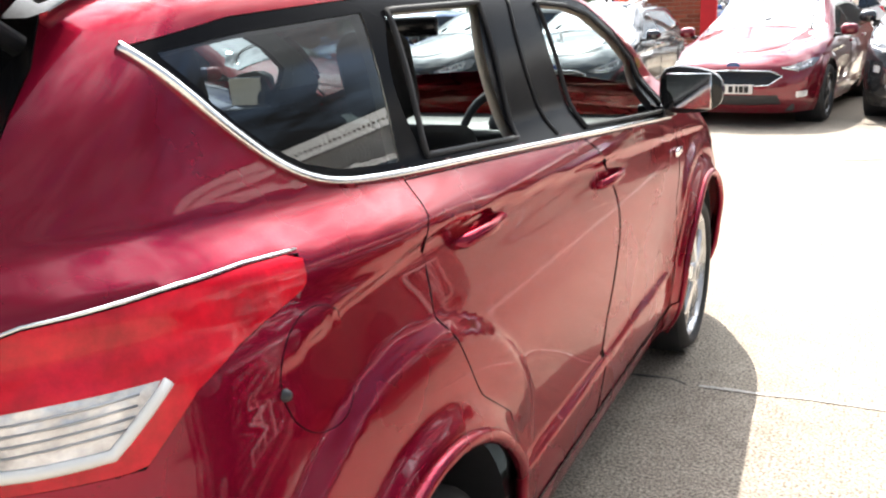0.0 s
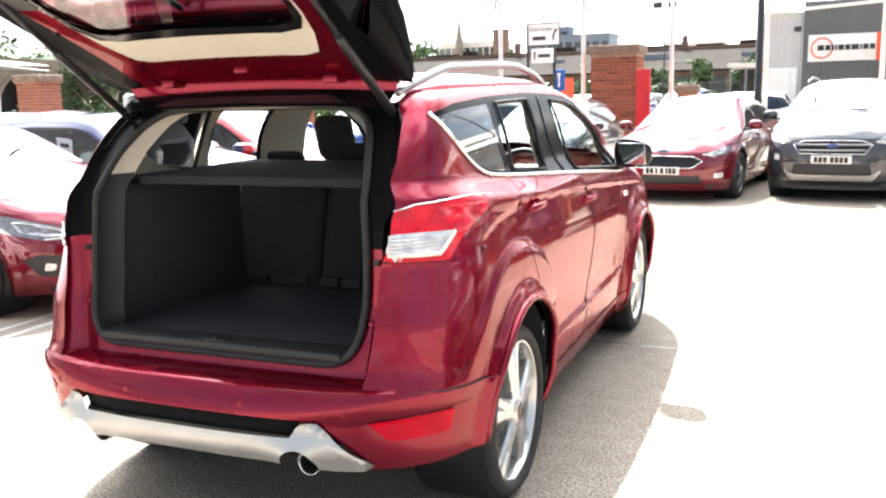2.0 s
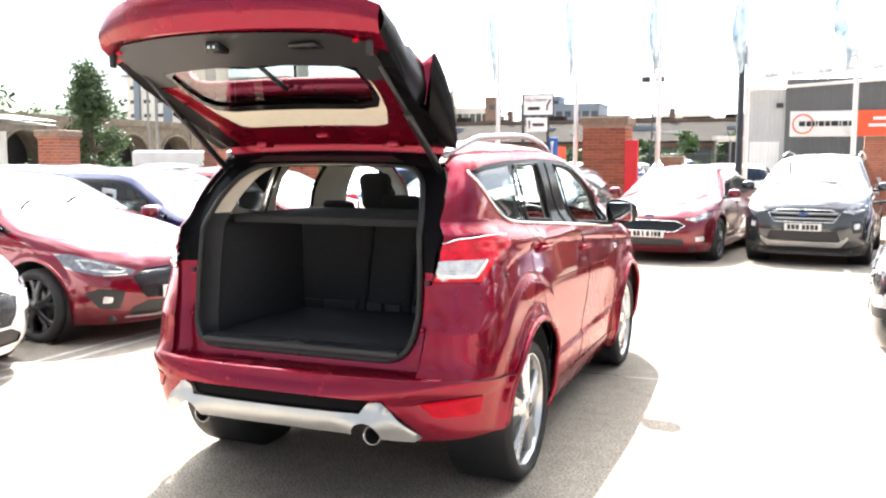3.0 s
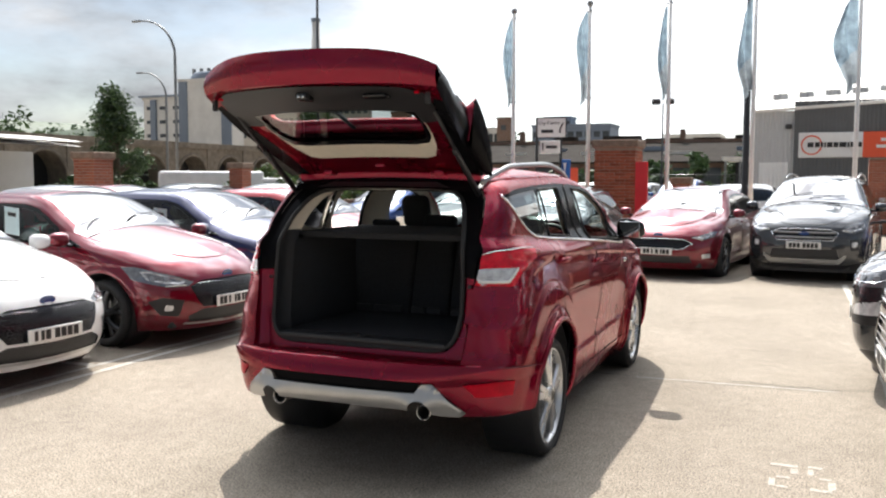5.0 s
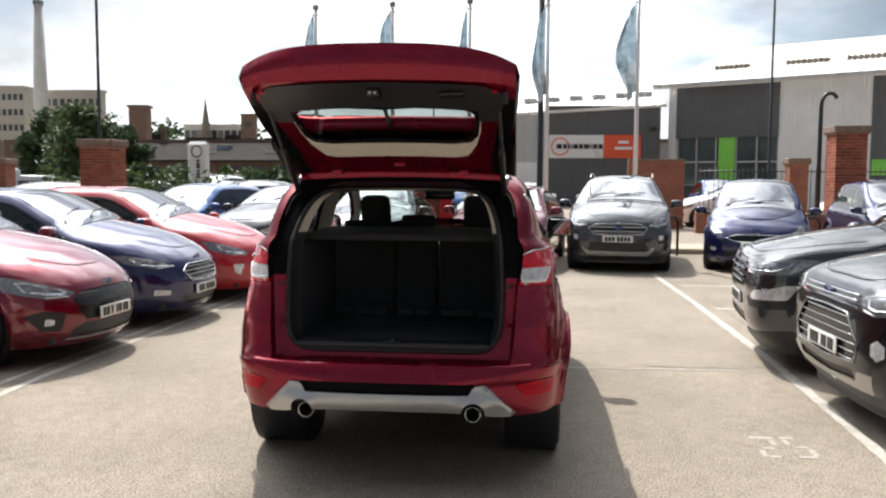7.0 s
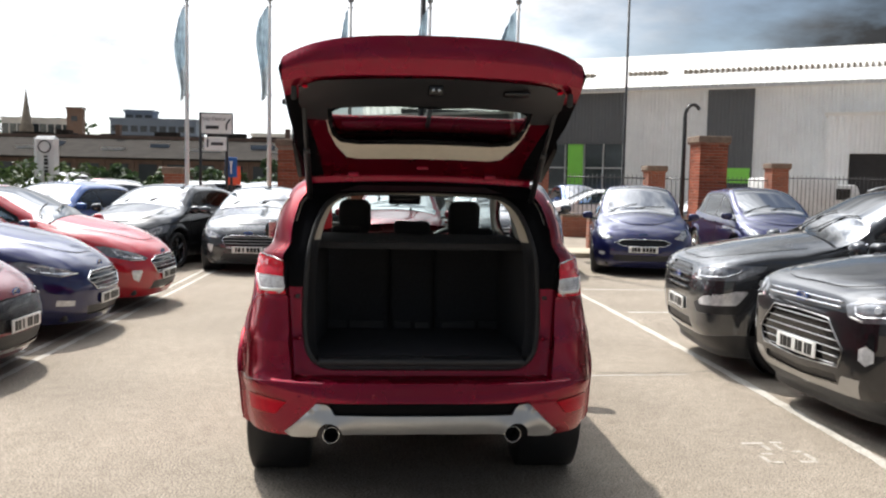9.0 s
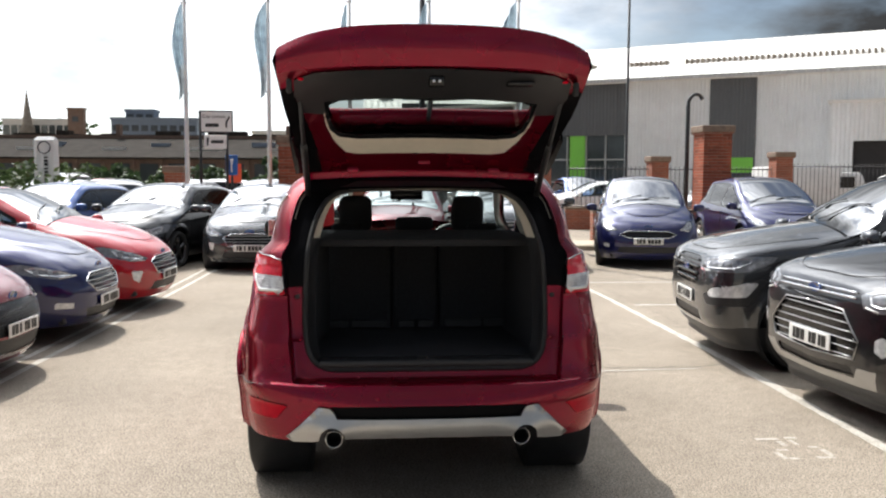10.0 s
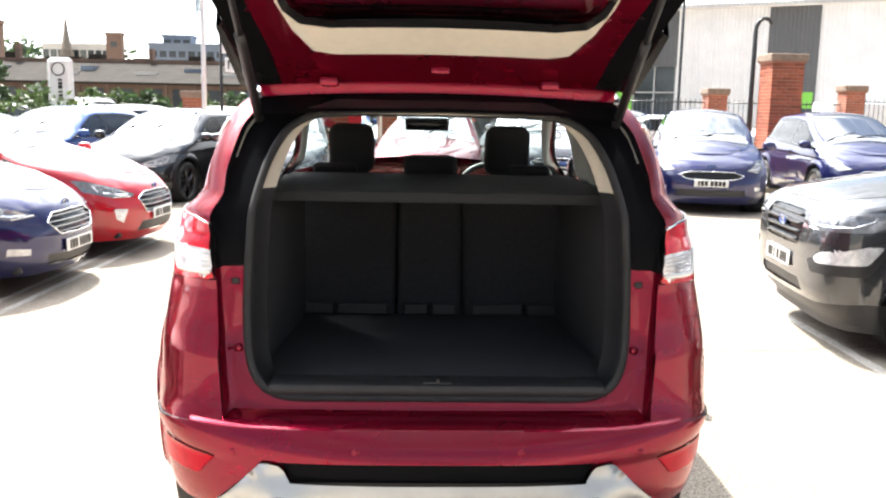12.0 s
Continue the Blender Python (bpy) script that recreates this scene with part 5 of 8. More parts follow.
for ob, s in zip(hdoors["tail_light"], (1, -1)):
    v, f, nn = res["lamp_lens"]
    k = np.array([s, 1, 1])
    mesh("lamp_lens", (v + 0.005 * nn) * k, f if s > 0 else f[:, ::-1], M["lens_clear"], ob, "clear reversing lamp lens", nn * k)
    for zz, yb_ in ((1.152, 0.41), (1.140, 0.405), (1.128, 0.40), (1.116, 0.39)):
        mesh("lamp_rib", *tube(hb.line([Y(rear_y(0.695, zz)[0], zz), Y(yb_, zz)], 0.0065, 0.03) * k, 0.0016, 5), M["satin"], ob)
    P = hb.line([Y(*q_) for q_ in dense([(rear_y(0.690, 1.1)[0], 1.100), (0.30, 1.093), (0.368, 1.091), (0.446, 1.156)], 0.02, False)], 0.006, 0.02) * k
    mesh("light_bar", *tube(P, 0.0085, 6, flat=0.6), M["plate"], ob, "white light bar")

xq = float(hb.surf(*Y(0.612, 1.07))[0])
V3, F3 = lathe([(0.010, 0.001), (0.008, 0.007), (0.0, 0.010)], 14)
mesh("flap_catch", [(xq + b, 0.612 + c, 1.07 + e) for b, c, e in V3], F3, M["trim"], hero)

# lining inside the doors and quarters
lin = {(lo, s): [] for lo in (True, False) for s in (1, -1)}
for nm in ("body", "front_door", "rear_door", "window_trim", "sill"):
    v, f, nn = res[nm]
    c = v[f].mean(1)
    for lo in (True, False):
        keep = f[((c[:, 2] < 1.27) & (c[:, 2] > 0.35) if lo else c[:, 2] >= 1.27) & (c[:, 1] > 0.42) & (c[:, 1] < 3.25)]
        for s in (1, -1):
            lin[lo, s].append(((v - 0.028 * nn) * np.array([s, 1, 1]), keep[:, ::-1] if s > 0 else keep))


def stack(acc):
    V, F, o = [], [], 0
    for v, f in acc:
        used, inv = np.unique(f, return_inverse=True)
        V.append(v[used])
        F.append(inv.reshape(-1, 3) + o)
        o += len(used)
    return np.concatenate(V), np.concatenate(F)


for s in (1, -1):
    mesh("door_lining", *stack(lin[True, s]), M["trim"], hero, "black inner door lining")
    mesh("pillar_lining", *stack(lin[False, s]), M["beige"], hero, "beige pillar lining")

# roof, screen, bonnet
V, t = top_panel(edge, [(0, 0.0), (0.55, 0.012), (0.9, 0.03), (2.4, 0.05), (3.34, 0.13), (3.44, 0.075), (4.25, 0.055), (4.52, 0.02)], (2.46, 3.36), 21)
k1, k2 = (int(np.abs(V[:, 0, 1] - y).argmin()) for y in (2.46, 3.36))
nt = V.shape[1]
kh = int(np.abs(V[:, 0, 1] - 0.69).argmin())
mesh("roof_edge", *panel_faces(V, range(0, kh), range(nt - 1)), M["satin_black"], hero, "black rear roof edge")
mesh("roof", *panel_faces(V, range(kh, k1), range(nt - 1)), ruby, hero)
mesh("windscreen", *panel_faces(V, range(k1, k2), range(1, nt - 2)), M["screen"], hero, "clear windscreen")
for j in (0, nt - 2):
    mesh("a_pillar", *panel_faces(V, range(k1, k2), [j]), ruby, hero)
mesh("bonnet", *panel_faces(V, range(k2, len(V) - 1), range(nt - 1)), ruby, hero)
Vl = V - np.array([0, 0, 0.045])
vv, ff = panel_faces(Vl, range(4, k1), range(nt - 1))
mesh("roof_lining", vv, [f[::-1] for f in ff], M["beige"], hero, "beige roof lining")

# gaps, chrome, mouldings
for nm, pts in regions:
    if nm in ("front_door", "rear_door", "tail_light", "fuel_flap", "reflector"):
        for s in (1,) if nm == "fuel_flap" else (1, -1):
            mesh("panel_gap", *tube(hb.line(pts + pts[:1], 0.001 if nm == "tail_light" else -0.001) * np.array([s, 1, 1]), {"tail_light": 0.0028, "fuel_flap": 0.0022, "reflector": 0.006}.get(nm, 0.0024), 5), M["satin_black"], hero)
for s in (1, -1):
    k = np.array([s, 1, 1])
    P = hb.line([Y(*p) for p in dense(dlo[:10], 0.02, False)], 0.004, 0.025) * k
    for _ in range(10):
        P[1:-1] = (P[:-2] + 2 * P[1:-1] + P[2:]) / 4
    mesh("window_moulding", *tube(P, 0.0085, 6), M["chrome"], hero, "bright chrome window moulding")
    P = hb.line([Y(a_, b_ + 0.004) for a_, b_ in dense(lamp_edge[:5], 0.02, False)], 0.005, 0.03) * k
    mesh("lamp_moulding", *tube(P, 0.003, 5), M["chrome"], hero)
    P = hb.line([RX(0.70, 0.662), Y(0.22, 0.652), Y(0.40, 0.632), Y(0.58, 0.612)], 0.004, 0.03) * k
    mesh("bumper_gap", *tube(P, 0.003, 5), M["trim"], hero)
    for pts_ in (rear_win, front_win):
        P = hb.line([Y(*p) for p in dense(pts_ + pts_[:1], 0.03, False)], 0.002, 0.03) * k
        mesh("window_seal", *tube(P, 0.007, 5), M["rubber"], hero, "black rubber window seal")
    P = hb.line([Y(1.935, 1.235), Y(1.945, 1.60)], 0.0, 0.03) * k
    mesh("pillar_gap", *tube(P, 0.004, 5), M["rubber"], hero)
    # arch lip
    for yc in (0.945, 3.62):
        a = np.linspace(math.radians(-28), math.radians(182 if yc < 2 else 208), 50)
        pts = [Y(yc + 0.418 * math.cos(b), 0.395 + 0.418 * math.sin(b)) for b in a]
        S, z = np.array(pts).T
        P = (hb.surf(S, z) + 0.004 * hb.normal(S, z)) * k
        mesh("arch_moulding", *tube(P, 0.016, 8), ruby, hero)
        V3, F3 = lathe([(0.905, 0.408), (0.60, 0.408), (0.58, 0.05)], 36)
        mesh("wheel_arch_liner", [(b * s, yc + c, 0.395 + e) for b, c, e in V3], F3, M["trim"], hero)
    for yc in (0.925, 3.615):
        wheel(hero, 0.915, yc, 0.352, s, "twin", M["rim"], 0.282, 0.210)
    # door handles
    for yh, zh, dn in ((1.30, 1.135, "rear_door"), (2.24, 1.06, "front_door")):
        xh = float(hb.surf(*Y(yh, zh))[0])
        dob = hdoors[dn][0 if s > 0 else 1]
        P = [(s * (xh - 0.004), yh - 0.115, zh - 0.004), (s * (xh + 0.020), yh - 0.09, zh), (s * (xh + 0.032), yh, zh + 0.004), (s * (xh + 0.022), yh + 0.09, zh + 0.002), (s * (xh - 0.004), yh + 0.115, zh - 0.002)]
        mesh("handle", *tube(P, [0.012, 0.015, 0.015, 0.015, 0.012], 8, flat=0.7), ruby, dob, "body-coloured door handle")
        V3, F3 = lathe([(0.002, 0.001), (0.001, 0.034), (-0.004, 0.042)], 20)
        mesh("handle_recess", [(s * (xh + b), yh + c * 1.15, zh - 0.022 + e) for b, c, e in V3], F3 if s < 0 else [q[::-1] for q in F3], M["ruby"], dob)
        if s > 0:
            V3, F3 = lathe([(0.004, 0.001), (0.004, 0.010), (0.0, 0.012)], 14)
            mesh("lock", [(xh + b, yh + 0.0 + c, zh - 0.052 + e) for b, c, e in V3], F3, M["chrome"], dob)
    # mirror
    bm = bmesh.new()
    bmesh.ops.create_uvsphere(bm, u_segments=24, v_segments=16, radius=1)
    for v_ in bm.verts:
        q_ = v_.co
        q_.x, q_.y, q_.z = (math.copysign(abs(c_) ** 0.68, c_) for c_ in q_)
        q_.y = q_.y * 0.115 if q_.y > 0 else q_.y * 0.016
        q_.z = q_.z * (0.082 + 0.012 * q_.x * -s) - 0.006 * q_.x * s
        q_.x = q_.x * 0.112
        q_ += Vector((s * 0.99, 2.945, 1.245))
    mi = part("door_mirror", bm, M["gloss_black"], hero, "black door mirror")
    part("mirror_glass", rbox(0.905 if s > 0 else -1.07, 1.07 if s > 0 else -0.905, 2.924, 2.932, 1.182, 1.308, 0.003, 1), M["chrome"], mi).matrix_basis = Matrix.Translation((s * 0.985, 2.93, 1.245)) @ Matrix.Rotation(radians(-s * 9), 4, "Z") @ Matrix.Rotation(radians(4), 4, "X") @ Matrix.Translation((-s * 0.985, -2.934, -1.245))
    part("mirror_arm", rbox(0.79 if s > 0 else -0.93, 0.93 if s > 0 else -0.79, 2.97, 3.03, 1.145, 1.19, 0.012, 2), M["gloss_black"], mi)
    # fender badge
    part("wing_badge", rbox(min(s * 0.895, s * 0.912), max(s * 0.895, s * 0.912), 3.14, 3.24, 0.965, 0.995, 0.006, 2), M["chrome"], hero)
    # roof rail
    yy = np.linspace(0.55, 2.45, 26)
    u = np.linspace(0, 1, 26)
    P = [(s * (0.618 - 0.02 * abs(2 * w - 1) ** 3), y, float(hb.top(y)) - 0.002 + 0.060 * min(1, 4.5 * w, 3.5 * (1 - w)) ** 0.75) for y, w in zip(yy, u)]
    mesh("roof_rail", *tube(P, 0.016, 8, flat=0.9), M["satin"], hero, "satin silver roof rail")
    # exhaust, set back in a notch of the skid plate
    xe, ye, ze = s * 0.447, 0.100, 0.408
    V3, F3 = lathe([(0.16, 0.037), (0.0, 0.041), (-0.018, 0.042), (-0.022, 0.040), (-0.019, 0.0375), (0.15, 0.034), (0.15, 0.001)], 32, "y")
    ex = mesh("exhaust_tip", [(xe + a_, ye + b_, ze + c_) for a_, b_, c_ in V3], F3, M["chrome"], hero, "polished exhaust tip")
    V3, F3 = lathe([(-0.012, 0.0370), (0.05, 0.036), (0.10, 0.034), (0.10, 0.001)], 32, "y")
    mesh("exhaust_bore", [(xe + a_, ye + b_, ze + c_) for a_, b_, c_ in V3], F3, M["rubber"], ex)
    # parking sensors
    for xs, zs in ((0.24, 0.615), (0.60, 0.60)):
        sp, zz = RX(xs, zs)
        p, nn = hb.surf(sp, zz), hb.normal(sp, zz)
        V3, F3 = lathe([(0.0, 0.001), (0.0, 0.011), (-0.004, 0.013)], 14, "y")
        mesh("parking_sensor", [(s * p[0] + a_, p[1] - 0.013 - b_, p[2] + c_) for a_, b_, c_ in V3], F3, ruby, hero)

# tailgate jamb: skin edge, step, opening edge
def path(pts, n):
    P = np.array(pts, float)
    u = np.concatenate([[0], np.cumsum(np.linalg.norm(np.diff(P, axis=0), axis=1))])
    w = np.linspace(0, u[-1], n)
    return np.stack([np.interp(w, u, P[:, i]) for i in range(P.shape[1])], 1)


def rounded(P, times=3):
    for _ in range(times):
        Q = P.copy()
        Q[1:-1] = (P[:-2] + 2 * P[1:-1] + P[2:]) / 4
        P = Q
    return P


NJ = 90
A2 = path(gate_edge, NJ)
C2 = rounded(path([(0, 0.715), (0.47, 0.715), (0.540, 0.74), (0.580, 0.81), (0.592, 0.93), (0.590, 1.1), (0.576, 1.3), (0.548, 1.42), (0.505, 1.52), (0.43, 1.572), (0.30, 1.582), (0, 1.584)], NJ), 4)
A3 = np.array([hb.surf(*RX(x, z)) for x, z in A2])
cyz = np.array([(0.66, 0.20), (0.75, 0.225), (0.92, 0.275), (1.1, 0.295), (1.27, 0.31), (1.42, 0.42), (1.52, 0.52), (1.58, 0.585), (1.7, 0.60)]).T
C3 = np.stack([C2[:, 0], np.interp(C2[:, 1], *cyz), C2[:, 1]], 1)
B3 = A3 + np.array([0, 0.045, 0]) * np.array([1, 1, 1])
B3[:, 0] *= 0.985
B3[:, 1] = np.maximum(B3[:, 1], np.minimum(C3[:, 1] - 0.01, A3[:, 1] + 0.16))
D3 = C3 * np.array([0.985, 1, 1]) + np.array([0, 0.05, 0])
E3 = C3 * np.array([0.93, 1, 1]) + np.array([0, 0.10, 0])
E3[:, 2] = np.where(C2[:, 1] < 0.78, 0.745, C3[:, 2])


def loft(rows, lo, hi, s):
    V, F = [], []
    k = np.array([s, 1, 1])
    m = len(rows)
    for i in range(lo, hi + 1):
        V += [r[i] * k for r in rows]
    for i in range(hi - lo):
        for j in range(m - 1):
            q = (i * m + j, (i + 1) * m + j, (i + 1) * m + j + 1, i * m + j + 1)
            F.append(q if s < 0 else q[::-1])
    return V, F


split = int(np.argmax(A2[:, 1] > 1.085))
MID = (B3 + C3) / 2 + np.array([0, -0.006, 0])
mesh("boot_jamb", *joined([loft([A3, B3, MID, C3], 0, split, s) for s in (1, -1)]), ruby, hero, "ruby red boot opening")
mesh("upper_jamb", *joined([loft([A3, B3, MID, C3], split, NJ - 1, s) for s in (1, -1)]), M["satin_black"], hero, "black upper boot opening")
for s in (1, -1):
    k_ = int(np.abs(MID[:, 2] - 0.86)[5:60].argmin()) + 5
    q_ = MID[k_] * np.array([s, 1, 1])
    V3, F3 = lathe([(-0.012, 0.001), (-0.012, 0.009), (-0.007, 0.013), (0.012, 0.014)], 16, "y")
    mesh("jamb_buffer", [(q_[0] + a_, q_[1] + b_, q_[2] + c_) for a_, b_, c_ in V3], F3, ruby, hero)
    k_ = int(np.abs(MID[:, 2] - 1.055)[5:60].argmin()) + 5
    q_ = MID[k_] * np.array([s, 1, 1])
    # dark block standing in for the shade in a small square hole
    part("jamb_clip", rbox(q_[0] - 0.012, q_[0] + 0.012, q_[1] - 0.008, q_[1] + 0.01, q_[2] - 0.010, q_[2] + 0.010, 0.003, 1), M["trim"], hero)
ring = np.concatenate([C3, (C3 * np.array([-1, 1, 1]))[::-1]]) + np.array([0, -0.012, 0])
mesh("boot_seal", *tube(ring, 0.0135, 8, True), M["rubber"], hero, "black rubber boot seal")
si = int(np.argmax(C2[:, 1] > 1.32))
mesh("boot_side_trim", *joined([loft([C3, D3, E3], 0, si, s) for s in (1, -1)]), M["trim"], hero)
mesh("rear_header_lining", *joined([loft([C3, D3, E3], si, NJ - 1, s) for s in (1, -1)]), M["beige"], hero)
# bumper ledge
xs = np.linspace(0, 0.74, 30)
L1 = np.array([hb.surf(*RX(x, 0.660)) + 0.010 * hb.normal(*RX(x, 0.660)) for x in xs])
L2 = L1 + np.array([0, 0.012, 0.010])
L3 = np.stack([xs, np.maximum(L1[:, 1] + 0.16, 0.17), np.full(30, 0.676)], 1)
L4 = np.stack([xs, L3[:, 1] + 0.012, np.full(30, 0.716)], 1)
mesh("bumper_step", *joined([loft([L1, L2, L3], 0, 29, s) for s in (1, -1)]), ruby, hero, "painted loading step of the bumper")
part("step_trim", rbox(-0.52, 0.52, 0.19, 0.30, 0.722, 0.760, 0.012, 2), M["trim"], hero, "black plastic loading sill")
part("boot_striker", merge([rbox(-0.045, 0.045, 0.200, 0.26, 0.757, 0.766, 0.004, 1), rbox(-0.005, 0.005, 0.200, 0.222, 0.762, 0.778, 0.003, 1)]), M["trim"], hero)

# boot
part("boot_floor", rbox(-0.60, 0.60, 0.28, 1.22, 0.715, 0.745, 0.008, 2), M["carpet"], hero, "black carpet boot floor")
for s in (1, -1):
    bm = rbox(-0.06, 0.06, -0.42, 0.42, -0.29, 0.29, 0.05, 3, Matrix.Translation((s * 0.632, 0.74, 1.01)))
    for v in bm.verts:
        v.co.x += s * -0.0 if v.co.y < 0.5 else s * -0.06 * min(1, (v.co.y - 0.5) / 0.3)
    part("boot_side_panel", bm, M["carpet"], hero)
part("parcel_shelf", merge([rbox(-0.595, 0.595, 0.52, 1.36, 1.300, 1.322, 0.008, 2), rbox(-0.545, 0.545, 0.50, 0.53, 1.288, 1.324, 0.008, 2)]), M["cloth"], hero, "black parcel shelf")
for x0, x1 in ((-0.64, -0.15), (-0.14, 0.13), (0.14, 0.64)):
    m = Matrix.Translation((0, 1.16, 0.70)) @ Matrix.Rotation(radians(-15), 4, "X")
    sb = part("rear_backrest", rbox(x0, x1, 0, 0.14, 0.0, 0.64, 0.03, 3), M["carpet"], hero)
    sb.matrix_basis = m
    xc = (x0 + x1) / 2
    mid_ = abs(xc) < 0.1
    xr = xc if mid_ else math.copysign(0.415, xc)
    hr = part("headrest", rbox(xr - 0.095 - 0.02 * mid_, xr + 0.095 + 0.02 * mid_, 0.01, 0.10, 0.645, 0.735 if mid_ else 0.695, 0.028, 3), M["cloth"], hero, "charcoal rear headrest")
    hr.matrix_basis = m
    for a_, b_ in ((x0 + 0.03, xc - 0.01), (xc + 0.01, x1 - 0.03)):
        part("seat_flap", rbox(a_, b_, 1.135, 1.15, 0.755, 0.80, 0.004, 1), M["trim"], hero)
for x in (-0.37, 0.37):
    seat(hero, x, 2.02, 0.57, 0.50, 0.63)
part("cabin_floor", rbox(-0.80, 0.80, 1.2, 3.5, 0.32, 0.40, 0.01, 1), M["trim"], hero)
part("dashboard", merge([rbox(-0.76, 0.76, 2.92, 3.42, 0.55, 1.10, 0.06, 3), rbox(0.20, 0.54, 2.90, 3.1, 1.05, 1.17, 0.05, 3), rbox(-0.16, 0.16, 2.80, 3.0, 0.55, 1.02, 0.04, 2)]), M["trim"], hero, "black dashboard")
sw = [(0.37 + 0.185 * math.cos(a_), 2.72 + 0.07 * math.sin(a_), 1.10 + 0.172 * math.sin(a_)) for a_ in np.linspace(0, 2 * math.pi, 32, endpoint=False)]
mesh("steering_wheel", *joined([tube(sw, 0.016, 8, True), tube([(0.20, 2.73, 1.10), (0.37, 2.74, 1.10), (0.54, 2.73, 1.10)], 0.022, 6), tube([(0.37, 2.73, 1.10), (0.37, 2.70, 1.02), (0.37, 2.67, 0.94)], 0.02, 6)]), M["trim"], hero, "black steering wheel")
part("rear_view_mirror", rbox(-0.125, 0.125, 2.66, 2.69, 1.47, 1.545, 0.02, 3), M["gloss_black"], hero)
M["bulb"] = material("lit boot lamp", (0.9, 0.7, 0.4), 0.4)
M["bulb"].node_tree.nodes["Principled BSDF"].inputs["Emission Color"].default_value = (1.0, 0.62, 0.28, 1)
M["bulb"].node_tree.nodes["Principled BSDF"].inputs["Emission Strength"].default_value = 6.0
part("boot_lamp", rbox(0.562, 0.574, 0.46, 0.478, 1.222, 1.240, 0.004, 1), M["bulb"], hero, "small lit boot lamp")
part("underbody", rbox(-0.70, 0.70, 0.75, 4.2, 0.26, 0.40, 0.03, 1), M["trim"], hero)
part("rear_floor_pan", rbox(-0.60, 0.60, 0.16, 0.76, 0.43, 0.47, 0.015, 1), M["trim"], hero)
plate(hero, 0, 4.535, 0.60, facing=1, seed=2)

za_ = float(hb.top(0.95)) + 0.02
mesh("aerial", *joined([tube([(0, 0.95, za_), (0, 0.94, za_ + 0.02), (0, 0.93, za_ + 0.035)], [0.022, 0.016, 0.008], 8), tube([(0, 0.935, za_ + 0.02), (0, 0.88, za_ + 0.08), (0, 0.83, za_ + 0.13)], 0.004, 6)]), M["trim"], hero, "short black roof aerial")

# open tailgate, hinged at the rear edge of the roof
GL = 1.105
gate_w = lambda l: np.interp(l, [0, 0.15, 0.45, 0.75, GL], [0.590, 0.600, 0.625, 0.648, 0.660])


def gate_in(x, l):
    x, l = np.asarray(x, float), np.asarray(l, float)
    h = x / 0.65
    u = np.clip(l / GL, 0, 1)
    return np.stack([x, 0.575 - 0.928 * l + 0.19 * h ** 2 * u ** 1.5, 1.675 + 0.374 * l - 0.025 * h ** 2 * (1 - u) - 0.015 * h ** 6 * u ** 3 - 0.045 * np.abs(h) ** 8 * np.sin(u * math.pi) + 0.022 * np.sin(u * math.pi)], -1)


def gate_normal(x, l):
    e = 0.004
    n_ = np.cross(gate_in(x + e, l) - gate_in(x - e, l), gate_in(x, l + e) - gate_in(x, l - e))
    return n_ / np.linalg.norm(n_, axis=-1)[..., None]


def gate_out(x, l):
    p = gate_in(x, l)
    u = np.clip(np.asarray(l, float) / GL, 0, 1)
    thick = np.interp(u, [0, 0.1, 0.28, 0.40, 0.66, 0.80, 1.0], [0.05, 0.065, 0.05, 0.025, 0.025, 0.125, 0.165])
    thick = thick + 0.27 * np.clip(np.abs(np.asarray(x) / gate_w(l)), 0, 1) ** 12 * np.interp(u, [0, 0.15, 0.4, 0.6, 0.8, 1.0], [0, 0.6, 1, 0.85, 0.35, 0])
    p = p + np.stack([0 * thick, 0.15 * thick * u - 0.02 * u, thick * (1 - 0.35 * (np.asarray(x) / 0.65) ** 4)], -1)
    return p


nx, nl = 121, 97
gx = np.linspace(-1, 1, nx)[:, None] * gate_w(np.linspace(0, GL, nl))[None]
gl = np.repeat(np.linspace(0, GL, nl)[None], nx, 0)
GP = np.stack([gx, gl], -1).reshape(-1, 2)
sym = lambda pts: pts + [(-x, l) for x, l in pts[::-1]]
glass_poly = sym([(0, 0.43), (0.33, 0.42), (0.400, 0.44), (0.437, 0.50), (0.455, 0.62), (0.45, 0.74), (0.405, 0.775), (0.19, 0.79), (0, 0.765)])
gate_regions = [
    ("lining", sym([(0, 0.205), (0.33, 0.205), (0.395, 0.23), (0.445, 0.36), (0.475, 0.52), (0.485, 0.70), (0, 0.70)])),
    ("trim_panel", sym([(0, 0.70), (0.50, 0.66), (0.575, 0.70), (0.60, 0.85), (0.59, 1.03), (0.50, 1.075), (0, 1.09)])),
    ("flange", [(0.515, -0.01), (0.8, -0.01), (0.8, 0.97), (0.608, 0.97), (0.585, 0.8), (0.550, 0.5), (0.525, 0.25)]),
    ("flange", [(-0.515, -0.01), (-0.8, -0.01), (-0.8, 0.97), (-0.608, 0.97), (-0.585, 0.8), (-0.550, 0.5), (-0.525, 0.25)]),
    ("glass_border", sym([(0, 0.375), (0.33, 0.372), (0.420, 0.40), (0.460, 0.48), (0.475, 0.62), (0.472, 0.78), (0, 0.80)])),
    ("tailgate_window", glass_poly)]
gres = cut_grid(GP, nx, nl, gate_regions, 1.25 / 120, np.full(nx * nl, GL / 96), gate_in, gate_normal, (), "frame")
tg = mesh("tailgate", gres["frame"][0], gres["frame"][1][:, ::-1], ruby, hero, "open ruby red tailgate")
fv, ff_ = gres["flange"][0], gres["flange"][1][:, ::-1]
